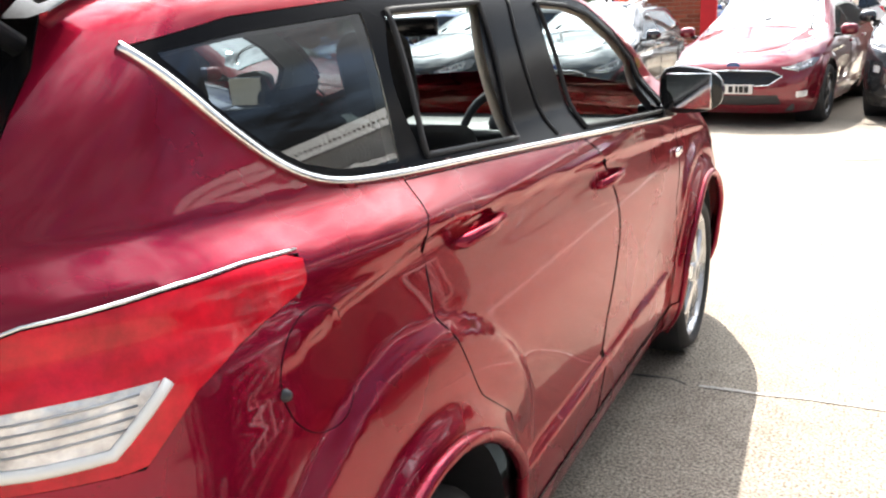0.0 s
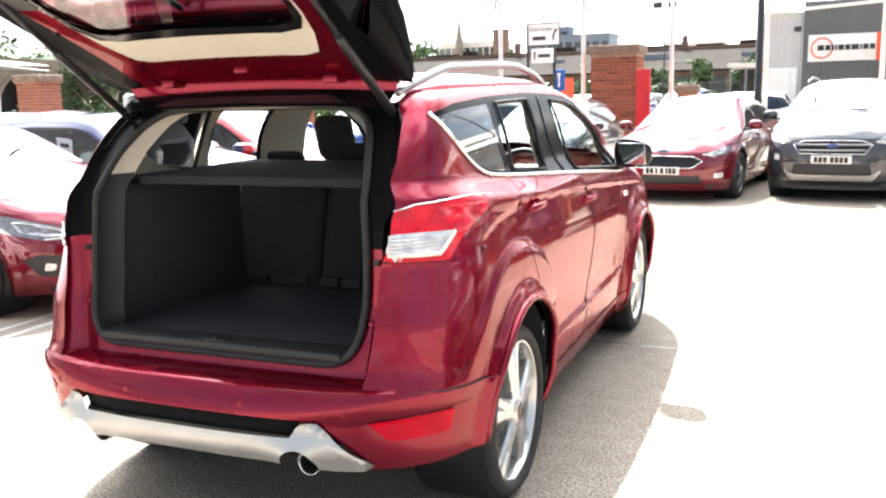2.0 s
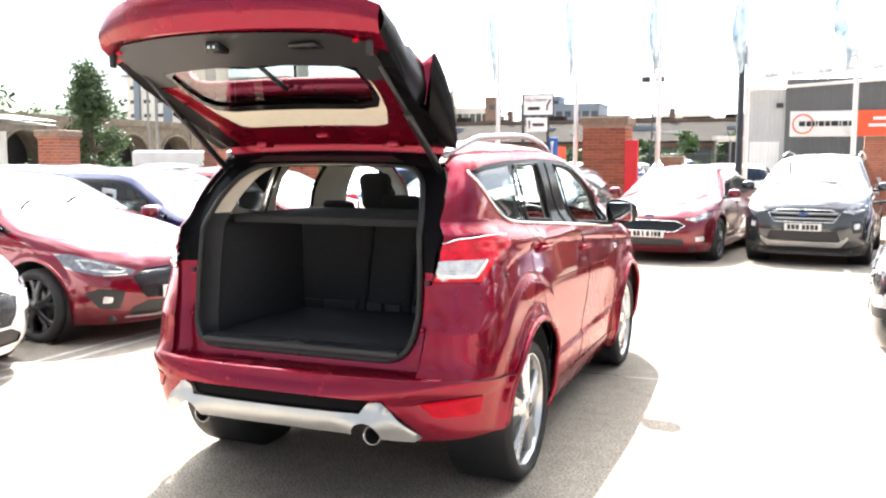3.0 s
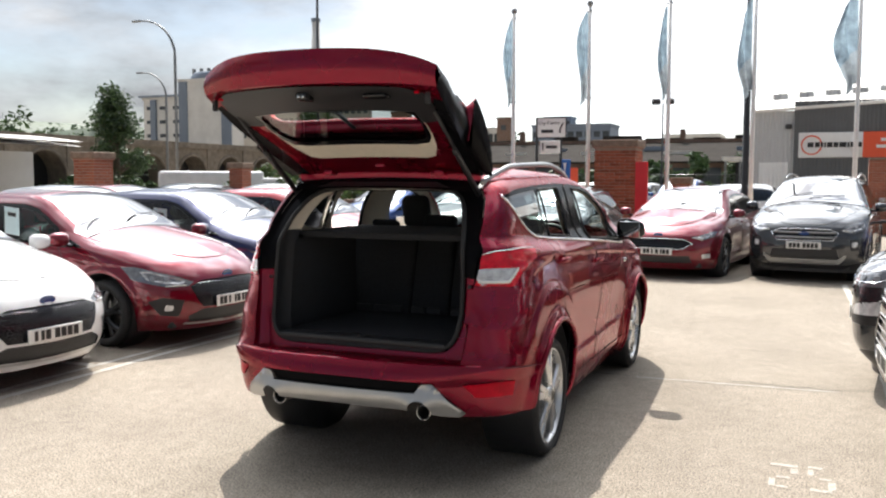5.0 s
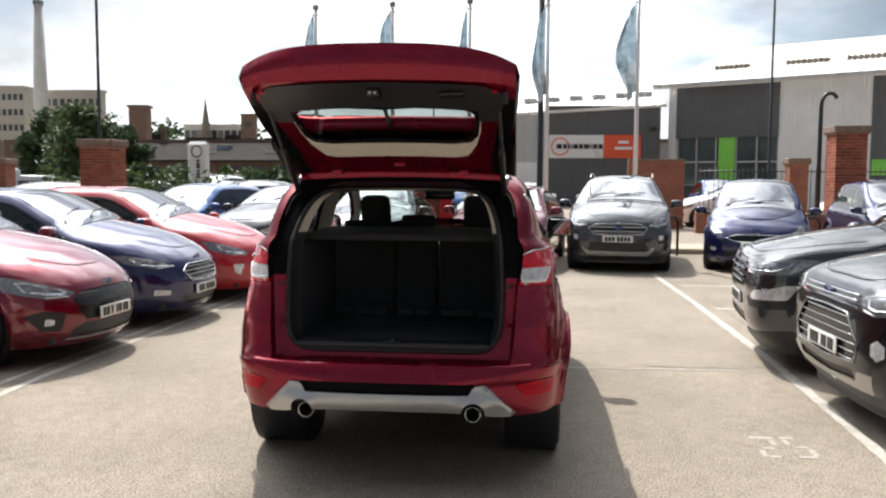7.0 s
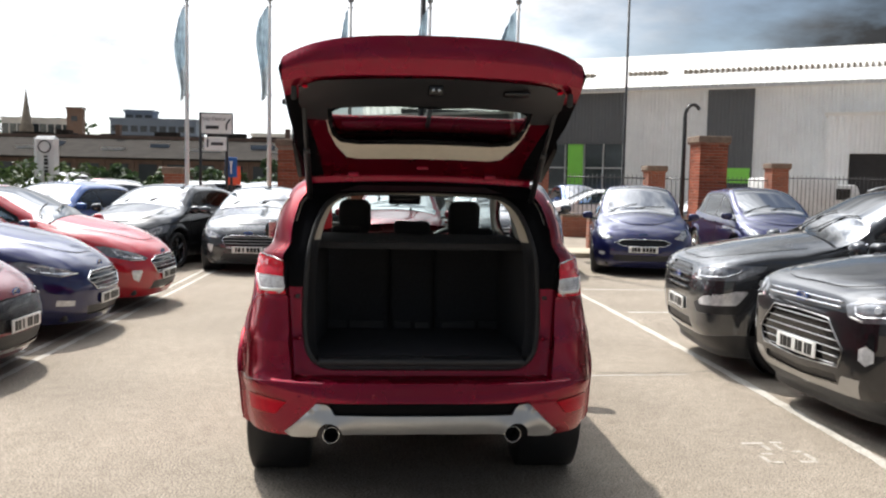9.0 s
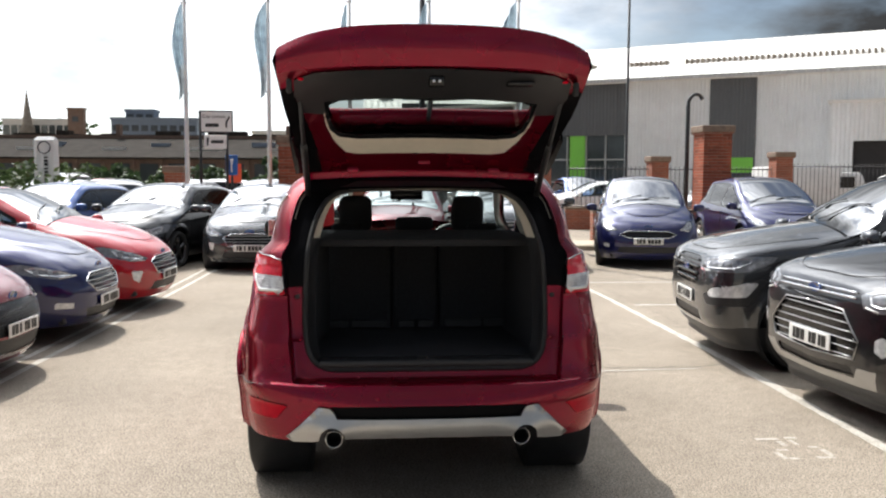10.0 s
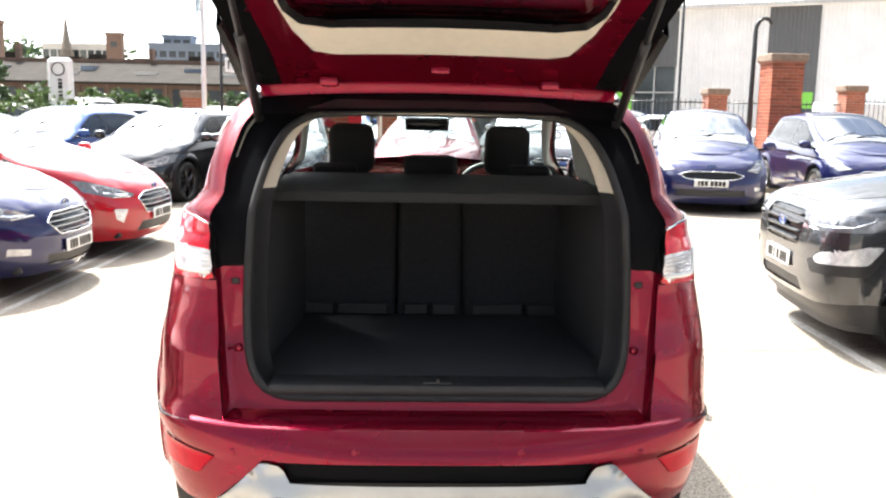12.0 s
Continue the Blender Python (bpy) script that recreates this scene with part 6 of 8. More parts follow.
for s in (1, -1):
    mesh("side_flange", *stack([(fv, ff_[fv[ff_][:, :, 0].mean(1) * s > 0])]), M["satin_black"], tg, "black side flange")
mesh("lining", gres["lining"][0], gres["lining"][1][:, ::-1], M["beige"], tg, "beige tailgate lining")
mesh("trim_panel", gres["trim_panel"][0] - np.array([0, 0, 0.006]), gres["trim_panel"][1][:, ::-1], M["trim"], tg, "black tailgate trim panel")
mesh("glass_border", gres["glass_border"][0] - np.array([0, 0, 0.004]), gres["glass_border"][1][:, ::-1], M["gloss_black"], tg)
gp = np.stack([np.linspace(-1, 1, nx)[:, None] * gate_w(np.linspace(0, GL, nl))[None], gl], -1).reshape(-1, 2)
ores = cut_grid(gp, nx, nl, [("hole", glass_poly)], 1.25 / 120, np.full(nx * nl, GL / 96), gate_out, gate_normal, ("hole",), "skin")
mesh("tailgate_skin", *ores["skin"][:2], ruby, tg)
gl_v, gl_f = gres["tailgate_window"][0], gres["tailgate_window"][1]
mesh("tailgate_window", gl_v + np.array([0, 0, 0.010]), gl_f, M["gate_pane"], tg, "tinted tailgate window")
# edges of the gate
ls = np.linspace(0, GL, 40)
for s in (1, -1):
    a_ = gate_in(s * gate_w(ls), ls)
    b_ = gate_out(s * gate_w(ls), ls)
    V3 = np.concatenate([a_, (a_ + b_) / 2 + np.array([s * 0.018, 0, 0]), b_])
    F3 = [(i + r * 40, i + 1 + r * 40, i + 1 + (r + 1) * 40, i + (r + 1) * 40) for r in range(2) for i in range(39)]
    mesh("tailgate_edge", V3, F3 if s > 0 else [f[::-1] for f in F3], M["satin_black"], tg)
    # strut
    P = [(s * 0.578, -0.085, 1.975), (s * 0.582, 0.20, 1.775), (s * 0.588, 0.52, 1.556)]
    mesh("gas_strut", *joined([tube(P[:2], 0.010, 8), tube([(s * 0.582, 0.17, 1.796), P[1], P[2]], 0.016, 8)]), M["trim"], tg, "black gas strut")
xs = np.linspace(-1, 1, 60) * gate_w(GL)
a_ = gate_in(xs, np.full(60, GL))
b_ = gate_out(xs, np.full(60, GL))
rows = [a_ * (1 - u) + b_ * u + np.array([0, -0.020, 0]) * math.sin(math.pi * u) for u in np.linspace(0, 1, 7)]
V3 = np.concatenate(rows)
F3 = [(i + r * 60, i + 1 + r * 60, i + 1 + (r + 1) * 60, i + (r + 1) * 60) for r in range(6) for i in range(59)]
mesh("tailgate_lower_edge", V3, F3, ruby, tg)
xs = np.linspace(-1, 1, 40) * gate_w(0)
a_ = gate_in(xs, np.zeros(40))
b_ = gate_out(xs, np.zeros(40))
xh_ = np.linspace(-1, 1, 40)
h1 = gate_in(xh_ * gate_w(0), np.zeros(40)) + np.array([0, -0.012, -0.004])
rows = [gate_in(xh_ * gate_w(0), np.full(40, 0.03)) + np.array([0, 0, 0.004]), h1, h1 + np.array([0, -0.002, -0.022]), h1 + np.array([0, -0.030, -0.034]), h1 + np.array([0, -0.060, -0.056]), h1 + np.array([0, -0.088, -0.082])]
strip = lambda rs: (np.concatenate(rs), [(i + r * 40, i + 1 + r * 40, i + 1 + (r + 1) * 40, i + (r + 1) * 40) for r in range(len(rs) - 1) for i in range(39)])
mesh("hinge_panel", *strip(rows[:3]), ruby, tg, "ruby red hinge panel")
# lower rows in black, closing the gap between gate and roof
mesh("hinge_seal", *strip(rows[2:]), M["satin_black"], tg, "black seal under the hinge panel")
mesh("tailgate_hinge_edge", np.concatenate([a_, b_]), [(i, i + 40, i + 41, i + 1) for i in range(39)], ruby, tg)
# roof spoiler with side blades, carried by the gate
xs = np.linspace(-1, 1, 61) * 0.648
up = np.array([0, 0.374, 0.928])
rows = []
SPOILER = ((0.015, 0.045, 0.0), (0.08, 0.075, 0.050), (0.16, 0.095, 0.095), (0.26, 0.110, 0.125), (0.36, 0.115, 0.148), (0.46, 0.110, 0.165), (0.475, 0.090, 0.165), (0.47, 0.065, 0.12), (0.42, 0.040, 0.0))
for ll, base, side in SPOILER:
    rows.append(gate_in(xs, np.full(61, ll)) + (base + side * np.abs(xs / 0.648) ** 8)[:, None] * up)
V3 = np.concatenate(rows)
F3 = [(i + r * 61, i + 1 + r * 61, i + 1 + (r + 1) * 61, i + (r + 1) * 61) for r in range(8) for i in range(60)]
mesh("roof_spoiler", V3, F3, ruby, tg, "ruby red roof spoiler")
low_ = [gate_in(xs, np.full(61, ll)) + n_ * up for ll, n_ in ((0.43, 0.036), (0.30, 0.034), (0.16, 0.034), (0.03, 0.034))]
mesh("spoiler_underside", np.concatenate(low_), [(i + r * 61, i + 1 + r * 61, i + 1 + (r + 1) * 61, i + (r + 1) * 61) for r in range(3) for i in range(60)], M["satin_black"], tg, "black underside of the spoiler")
for s, i in ((1, 60), (-1, 0)):
    top_ = [r[i] for r in rows]
    lls = np.array([row_[0] for row_ in SPOILER])
    V3 = np.concatenate([np.array(top_), gate_in(np.full(9, xs[i]), lls), gate_in(s * (gate_w(lls) - 0.01), lls) + np.array([0, 0, 0.006])])
    F3 = [(j + r, j + 1 + r, j + 10 + r, j + 9 + r) for r in (0, 9) for j in range(8)]
    mesh("spoiler_blade", V3 + np.array([s * 0.004, 0, 0]), F3 if s > 0 else [f[::-1] for f in F3], M["satin_black"], tg, "black side blade")
for s in (1, -1):
    lp = gate_in(s * 0.36, 0.04)
    part("hinge", rbox(lp[0] - 0.03, lp[0] + 0.03, lp[1] - 0.05, lp[1] + 0.05, lp[2] - 0.022, lp[2] + 0.01, 0.01, 2), ruby, tg)
lp = gate_in(0.0, 0.10)
part("catch_cover", rbox(-0.03, 0.03, lp[1] - 0.02, lp[1] + 0.02, lp[2] - 0.010, lp[2] + 0.01, 0.006, 2), ruby, tg)
lp = gate_in(0.0, 0.985)
part("latch", merge([rbox(-0.032, 0.032, lp[1] - 0.045, lp[1] + 0.035, lp[2] - 0.035, lp[2] + 0.01, 0.01, 2)]), M["gloss_black"], tg)
part("latch_hook", merge([rbox(-0.018, -0.006, lp[1] - 0.048, lp[1] - 0.03, lp[2] - 0.02, lp[2] - 0.008, 0.002, 1), rbox(0.006, 0.018, lp[1] - 0.048, lp[1] - 0.03, lp[2] - 0.02, lp[2] - 0.008, 0.002, 1)]), M["chrome"], tg)
lp = gate_in(0.36, 0.95)
part("pull_recess", rbox(0.30, 0.42, lp[1] - 0.06, lp[1] + 0.06, lp[2] - 0.012, lp[2] + 0.01, 0.01, 2), M["gloss_black"], tg)
for s in (1, -1):
    lp = gate_in(s * 0.56, 1.02)
    part("tailgate_lamp", rbox(lp[0] - 0.012, lp[0] + 0.012, lp[1] - 0.02, lp[1] + 0.005, lp[2] - 0.008, lp[2] + 0.005, 0.004, 2), M["lens_dim"], tg, "red lamp on the tailgate edge")
    part("gate_buffer", rbox(lp[0] + s * 0.05 - 0.012, lp[0] + s * 0.05 + 0.012, lp[1] - 0.01, lp[1] + 0.02, lp[2] - 0.06, lp[2], 0.008, 2), M["rubber"], tg)
mesh("rear_wiper", *tube([gate_in(0.0, 0.80) + np.array([0, 0, 0.045]), gate_in(0.0, 0.62) + np.array([0, 0, 0.045]), gate_in(0.0, 0.45) + np.array([0, 0, 0.05])], 0.011, 6), M["trim"], tg)


# ---- boundary, street furniture, buildings ----
def brick_material(name, a, b, mortar, bw=0.225, bh=0.075):
    m = material(name, a, 0.9, vary=0.2, scale=6, bump=0.3, bump_scale=120)
    n, l = m.node_tree.nodes, m.node_tree.links
    p = n["Principled BSDF"]
    tc = n.new("ShaderNodeTexCoord")
    sp, cb, ad = n.new("ShaderNodeSeparateXYZ"), n.new("ShaderNodeCombineXYZ"), n.new("ShaderNodeMath")
    l.new(tc.outputs["Object"], sp.inputs[0])
    l.new(sp.outputs[0], ad.inputs[0])
    l.new(sp.outputs[1], ad.inputs[1])
    l.new(ad.outputs[0], cb.inputs[0])
    l.new(sp.outputs[2], cb.inputs[1])
    br = n.new("ShaderNodeTexBrick")
    br.inputs["Scale"].default_value = 1.0
    br.inputs["Brick Width"].default_value, br.inputs["Row Height"].default_value, br.inputs["Mortar Size"].default_value = bw, bh, 0.006
    br.inputs["Color1"].default_value, br.inputs["Color2"].default_value, br.inputs["Mortar"].default_value = (*a, 1), (*b, 1), (*mortar, 1)
    br.inputs["Bias"].default_value = -0.2
    l.new(cb.outputs[0], br.inputs["Vector"])
    no = n.new("ShaderNodeTexNoise")
    no.inputs["Scale"].default_value, no.inputs["Detail"].default_value = 1.6, 7
    l.new(tc.outputs["Object"], no.inputs["Vector"])
    mr = n.new("ShaderNodeMapRange")
    mr.inputs["To Min"].default_value, mr.inputs["To Max"].default_value = 0.6, 1.35
    l.new(no.outputs["Fac"], mr.inputs["Value"])
    hs = n.new("ShaderNodeHueSaturation")
    l.new(mr.outputs[0], hs.inputs["Value"])
    l.new(br.outputs["Color"], hs.inputs["Color"])
    l.new(hs.outputs[0], p.inputs["Base Color"])
    bu = n.new("ShaderNodeBump")
    bu.invert = True
    bu.inputs["Strength"].default_value, bu.inputs["Distance"].default_value = 0.6, 0.008
    l.new(br.outputs["Fac"], bu.inputs["Height"])
    l.new(bu.outputs[0], p.inputs["Normal"])
    return m


def ribbed(name, rgb, pitch=0.2, rough=0.5, metal=0.2):
    """Profiled metal sheet: upright ribs as relief."""
    m = material(name, rgb, rough, metal, vary=0.10, scale=0.5, stain=0.25, stain_scale=0.25, stain_rgb=tuple(c * 0.75 for c in rgb))
    n, l = m.node_tree.nodes, m.node_tree.links
    tc = n.new("ShaderNodeTexCoord")
    wv = n.new("ShaderNodeTexWave")
    wv.bands_direction = "X"
    wv.inputs["Scale"].default_value = 2 * math.pi / pitch / 20 * 1.0
    l.new(tc.outputs["Object"], wv.inputs["Vector"])
    bu = n.new("ShaderNodeBump")
    bu.inputs["Strength"].default_value, bu.inputs["Distance"].default_value = 0.8, 0.03
    l.new(wv.outputs["Fac"], bu.inputs["Height"])
    l.new(bu.outputs[0], n["Principled BSDF"].inputs["Normal"])
    return m


M.update({
    "brick": brick_material("red brick", (0.36, 0.11, 0.06), (0.24, 0.075, 0.045), (0.36, 0.31, 0.26)),
    "old_brick": brick_material("sooty brick", (0.20, 0.12, 0.085), (0.14, 0.09, 0.07), (0.2, 0.17, 0.15)),
    "cope": material("weathered coping stone", (0.22, 0.16, 0.12), 0.9, vary=0.3, scale=9, bump=0.5, bump_scale=60),
    "stone": material("sooty viaduct stone", (0.20, 0.17, 0.135), 0.95, vary=0.35, scale=1.5, bump=0.5, bump_scale=8, stain=0.5, stain_scale=0.2, stain_rgb=(0.09, 0.08, 0.07)),
    "white_pole": material("white painted pole", (0.80, 0.80, 0.79), 0.35, vary=0.05, scale=4),
    "black_pole": material("black painted steel", (0.02, 0.02, 0.022), 0.4, vary=0.3, scale=6),
    "grey_pole": material("galvanised steel", (0.22, 0.23, 0.24), 0.5, 0.6, vary=0.15, scale=5),
    "clad_light": ribbed("light grey cladding", (0.80, 0.81, 0.81)),
    "clad_mid": ribbed("mid grey cladding", (0.50, 0.51, 0.52)),
    "clad_dark": ribbed("dark grey cladding", (0.115, 0.12, 0.125)),
    "roof_white": ribbed("pale sheet roof", (0.74, 0.72, 0.68), 0.4, 0.55, 0.1),
    "green": material("lime green panel", (0.22, 0.62, 0.08), 0.5, vary=0.06, scale=1),
    "office_glass": material("office glazing", (0.05, 0.065, 0.07), 0.12, 0.2, 0.6, vary=0.5, scale=0.5),
    "mullion": material("grey window frame", (0.45, 0.46, 0.46), 0.4),
    "sign_white": material("white sign face", (0.80, 0.80, 0.80), 0.45, vary=0.03, scale=2),
    "sign_red": material("orange red sign face", (0.78, 0.10, 0.035), 0.45, vary=0.04, scale=2),
    "sign_black": material("black sign face", (0.015, 0.016, 0.018), 0.45, vary=0.2, scale=4),
    "sign_blue": material("blue sign face", (0.02, 0.12, 0.42), 0.45),
    "post_red": material("red painted post", (0.62, 0.02, 0.03), 0.45, vary=0.1, scale=5),
    "concrete": material("pale concrete", (0.62, 0.62, 0.60), 0.9, vary=0.12, scale=0.4, stain=0.35, stain_scale=0.15, stain_rgb=(0.48, 0.48, 0.47)),
    "slate_block": material("grey blue far cladding", (0.16, 0.20, 0.26), 0.6, vary=0.15, scale=0.2),
    "tan_block": material("buff far cladding", (0.46, 0.43, 0.38), 0.8, vary=0.15, scale=0.2),
    "dark_window": material("far window", (0.06, 0.07, 0.08), 0.2, vary=0.3, scale=0.3),
    "roof_vent": material("brown roof louvre", (0.30, 0.26, 0.21), 0.7, vary=0.2, scale=2),
    "kerb": material("sandy kerb stone", (0.44, 0.38, 0.29), 0.9, vary=0.15, scale=8, bump=0.4, bump_scale=60),
    "bark": material("bark", (0.09, 0.07, 0.05), 0.95, vary=0.3, scale=12, bump=0.8, bump_scale=30),
    "rooftile": material("brown tiled roof", (0.036, 0.031, 0.027), 0.95, spec=0.1, vary=0.3, scale=1.2, bump=0.4, bump_scale=14),
})


def leaf_material(name, a, b):
    m = bpy.data.materials.new(name)
    m.use_nodes = True
    n, l = m.node_tree.nodes, m.node_tree.links
    p = n["Principled BSDF"]
    ge = n.new("ShaderNodeNewGeometry")
    ra = n.new("ShaderNodeValToRGB")
    ra.color_ramp.elements[0].color, ra.color_ramp.elements[1].color = (*a, 1), (*b, 1)
    l.new(ge.outputs["Random Per Island"], ra.inputs["Fac"])
    l.new(ra.outputs[0], p.inputs["Base Color"])
    p.inputs["Roughness"].default_value = 0.6
    tr = n.new("ShaderNodeBsdfTranslucent")
    mx = n.new("ShaderNodeMixShader")
    mx.inputs[0].default_value = 0.3
    l.new(ra.outputs[0], tr.inputs[0])
    l.new(p.outputs[0], mx.inputs[1])
    l.new(tr.outputs[0], mx.inputs[2])
    l.new(mx.outputs[0], n["Material Output"].inputs[0])
    return m


M["leaf"] = leaf_material("green leaves", (0.028, 0.056, 0.016), (0.085, 0.125, 0.04))
M["leaf_dark"] = leaf_material("dark green leaves", (0.02, 0.045, 0.018), (0.06, 0.10, 0.035))


def boxmesh(name, x0, x1, y0, y1, z0, z1, mat, parent=None, label="", bevel=0.0, m=None):
    return part(name, rbox(x0, x1, y0, y1, z0, z1, bevel, 1, m), mat, parent, label, smooth=False)


def leaves(centres, size, rng):
    """Many small leaf blades round the clump centres: (x, y, z, radius, count)."""
    V, F = [], []
    for cx, cy, cz, r, cnt in centres:
        for _ in range(cnt):
            d = Vector((rng.gauss(0, 1), rng.gauss(0, 1), rng.gauss(0, 1)))
            d.normalize()
            p = Vector((cx, cy, cz)) + d * r * rng.uniform(0.35, 1.0)
            a = Vector((rng.gauss(0, 1), rng.gauss(0, 1), rng.gauss(0, 0.6))).normalized() * size * rng.uniform(0.6, 1.4)
            b = a.cross(Vector((rng.gauss(0, 1), rng.gauss(0, 1), rng.gauss(0, 1)))).normalized() * size * rng.uniform(0.35, 0.6)
            o = len(V)
            V += [p - a, p + b - a * 0.2, p + a, p - b - a * 0.2]
            F.append((o, o + 1, o + 2, o + 3))
    return V, F


def tree(name, label, x, y, h, w, seed, mat="leaf", cone=False, size=0.16):
    rng = random.Random(seed)
    root = thing(name, label, "tree", pose(x, y, 0))
    P = [(0, 0, 0), (0.05 * w, 0, h * 0.3), (0, 0.04 * w, h * 0.6), (0.03 * w, 0, h * 0.9)]
    limbs = [tube(P, [0.05 * h ** 0.8, 0.035 * h ** 0.8, 0.02 * h ** 0.8, 0.008 * h ** 0.8], 7)]
    cl = []
    n = 34
    for i in range(n):
        u = rng.uniform(0.12, 1.0)
        a = rng.uniform(0, 2 * math.pi)
        rad = w / 2 * ((1 - u) * 0.95 + 0.1 if cone else math.sin(math.pi * min(1, 0.15 + u * 0.85)) ** 0.6) * rng.uniform(0.35, 1.0)
        z = h * (0.1 + 0.88 * u) if cone else h * (0.25 + 0.72 * u)
        c = (rad * math.cos(a), rad * math.sin(a), z)
        limbs.append(tube([(0, 0, z * 0.75), (c[0] * 0.6, c[1] * 0.6, z * 0.92), c], [0.014 * h ** 0.7, 0.009 * h ** 0.7, 0.004], 5))
        cl.append((*c, w * rng.uniform(0.11, 0.21), 170))
    mesh("trunk", *joined(limbs), M["bark"], root)
    tagged(mesh("crown", *leaves(cl, size * 0.72, rng), M[mat], root, smooth=False), kind="stuff")
    return root


def shrubs(label, x0, x1, y, z0, z1, seed, mat="leaf", depth=1.2, size=0.12):
    rng = random.Random(seed)
    cl, n = [], int(abs(x1 - x0) * 3.2)
    for i in range(n):
        x = rng.uniform(x0, x1)
        top = z0 + (z1 - z0) * rng.uniform(0.5, 1.0)
        for _ in range(3):
            cl.append((x + rng.uniform(-0.4, 0.4), y + rng.uniform(-depth, depth) / 2, rng.uniform(z0 + 0.2, top), rng.uniform(0.3, 0.55), 60))
    ob = mesh("shrubs", *leaves(cl, size, rng), M[mat], smooth=False)
    return tagged(ob, label, "shrubs", kind="stuff")


def brick_piece_material(name, island):
    """Fired brick: each piece takes its own shade, with a sooty bloom."""
    m = material(name, (0.34, 0.10, 0.055), 0.92, vary=0.3, scale=14, bump=0.5, bump_scale=90)
    n, l = m.node_tree.nodes, m.node_tree.links
    b = n["Principled BSDF"]
    src = b.inputs["Base Color"].links[0].from_socket
    pick = n.new("ShaderNodeNewGeometry" if island else "ShaderNodeObjectInfo")
    hsv = n.new("ShaderNodeHueSaturation")
    rng_ = n.new("ShaderNodeMapRange")
    rng_.inputs["To Min"].default_value, rng_.inputs["To Max"].default_value = 0.62, 1.22
    l.new(pick.outputs["Random Per Island" if island else "Random"], rng_.inputs["Value"])
    l.new(rng_.outputs[0], hsv.inputs["Value"])
    l.new(src, hsv.inputs["Color"])
    l.new(hsv.outputs[0], b.inputs["Base Color"])
    return m


M["brick_piece"] = brick_piece_material("single fired brick", False)
M["brick_rest"] = brick_piece_material("fired bricks", True)
M["mortar"] = material("pale weathered mortar", (0.36, 0.31, 0.25), 0.95, vary=0.3, scale=25, bump=0.5, bump_scale=120)
laid = []


def pillar(x0, x1, y0, h, label="red brick gate pillar with stone coping", side=0):
    w = x1 - x0
    p = thing("brick_pillar", label, "pillar", pose((x0 + x1) / 2, y0 + w / 2, 0), group="brick pillars")
    if side:
        laid.append((p, w, h - 0.20, side))
        boxmesh("shaft", -w / 2 + 0.012, w / 2 - 0.012, -w / 2 + 0.012, w / 2 - 0.012, -0.05, h - 0.16, M["mortar"], p)
    else:
        boxmesh("shaft", -w / 2, w / 2, -w / 2, w / 2, -0.05, h - 0.16, M["brick"], p)
    boxmesh("brick_collar", -w / 2 - 0.03, w / 2 + 0.03, -w / 2 - 0.03, w / 2 + 0.03, h - 0.20, h - 0.17, M["brick"], p)
    boxmesh("coping", -w / 2 - 0.06, w / 2 + 0.06, -w / 2 - 0.06, w / 2 + 0.06, h - 0.17, h, M["cope"], p, bevel=0.02)
    return p


def lay_bricks(p, w, h, side):
    """Courses of single bricks on the front and one side; the rest is joined."""
    n = round(w / 0.225)
    step = w / n
    shapes = {}

    def shape(length):
        key = round(length, 3)
        if key not in shapes:
            shapes[key] = rbox(-length / 2 + 0.005, length / 2 - 0.005, -0.05, 0.05, -0.0325, 0.0325, 0.003, 1)
            me = bpy.data.meshes.new("brick")
            shapes[key].to_mesh(me)
            me.materials.append(M["brick_piece"])
            shapes[key] = me
        return shapes[key]

    rest_v, rest_f = [], []
    for k in range(int(h / 0.075)):
        z = 0.04 + k * 0.075
        cuts = [i * step for i in range(n + 1)] if k % 2 else [0] + [(i + 0.5) * step for i in range(n)] + [w]
        for face in range(4):
            turn = Matrix.Rotation(face * math.pi / 2, 4, "Z")
            for a, b in zip(cuts, cuts[1:]):
                m = turn @ Matrix.Translation(((a + b) / 2 - w / 2, -w / 2 + 0.05, z))
                if face == 0 or face == side:
                    o = new("brick", shape(b - a))
                    o.parent = p
                    o.matrix_basis = m
                else:
                    q = (b - a) / 2 - 0.005
                    o = len(rest_v)
                    rest_v += [tuple(m @ Vector((sx * q, sy * 0.05, sz * 0.0325))) for sx in (-1, 1) for sy in (-1, 1) for sz in (-1, 1)]
                    rest_f += [tuple(o + c for c in f) for f in ((0, 1, 3, 2), (4, 6, 7, 5), (0, 4, 5, 1), (2, 3, 7, 6), (0, 2, 6, 4), (1, 5, 7, 3))]
    tagged(mesh("bricks", rest_v, rest_f, M["brick_rest"], p, smooth=False), kind="stuff")


PY = 17.0
pillar(-3.92, -2.95, PY, 2.58, side=1)
pillar(6.22, 6.92, PY, 2.90, side=3)
pillar(-11.72, -10.92, PY - 0.6, 2.55, side=1)
pillar(-16.15, -15.50, PY - 4.0, 2.29)
pillar(-14.85, -14.4, PY + 0.6, 2.1, "small red brick pier")
pillar(-7.2, -6.75, PY + 3, 1.9, "small red brick pier")
pillar(-2.3, -1.9, PY + 1.5, 1.7, "small red brick pier")
for x in (6.98, 11.02):
    pillar(x, x + 0.55, 23.2, 2.3 if x < 8 else 2.46, "slim red brick pier in a railing")
rp = thing("marker_post", "red painted square post beside a brick pillar", "post", pose(-2.78, PY - 0.1, 0))
boxmesh("post", -0.14, 0.14, -0.06, 0.06, 0, 2.05, M["post_red"], rp, bevel=0.01)


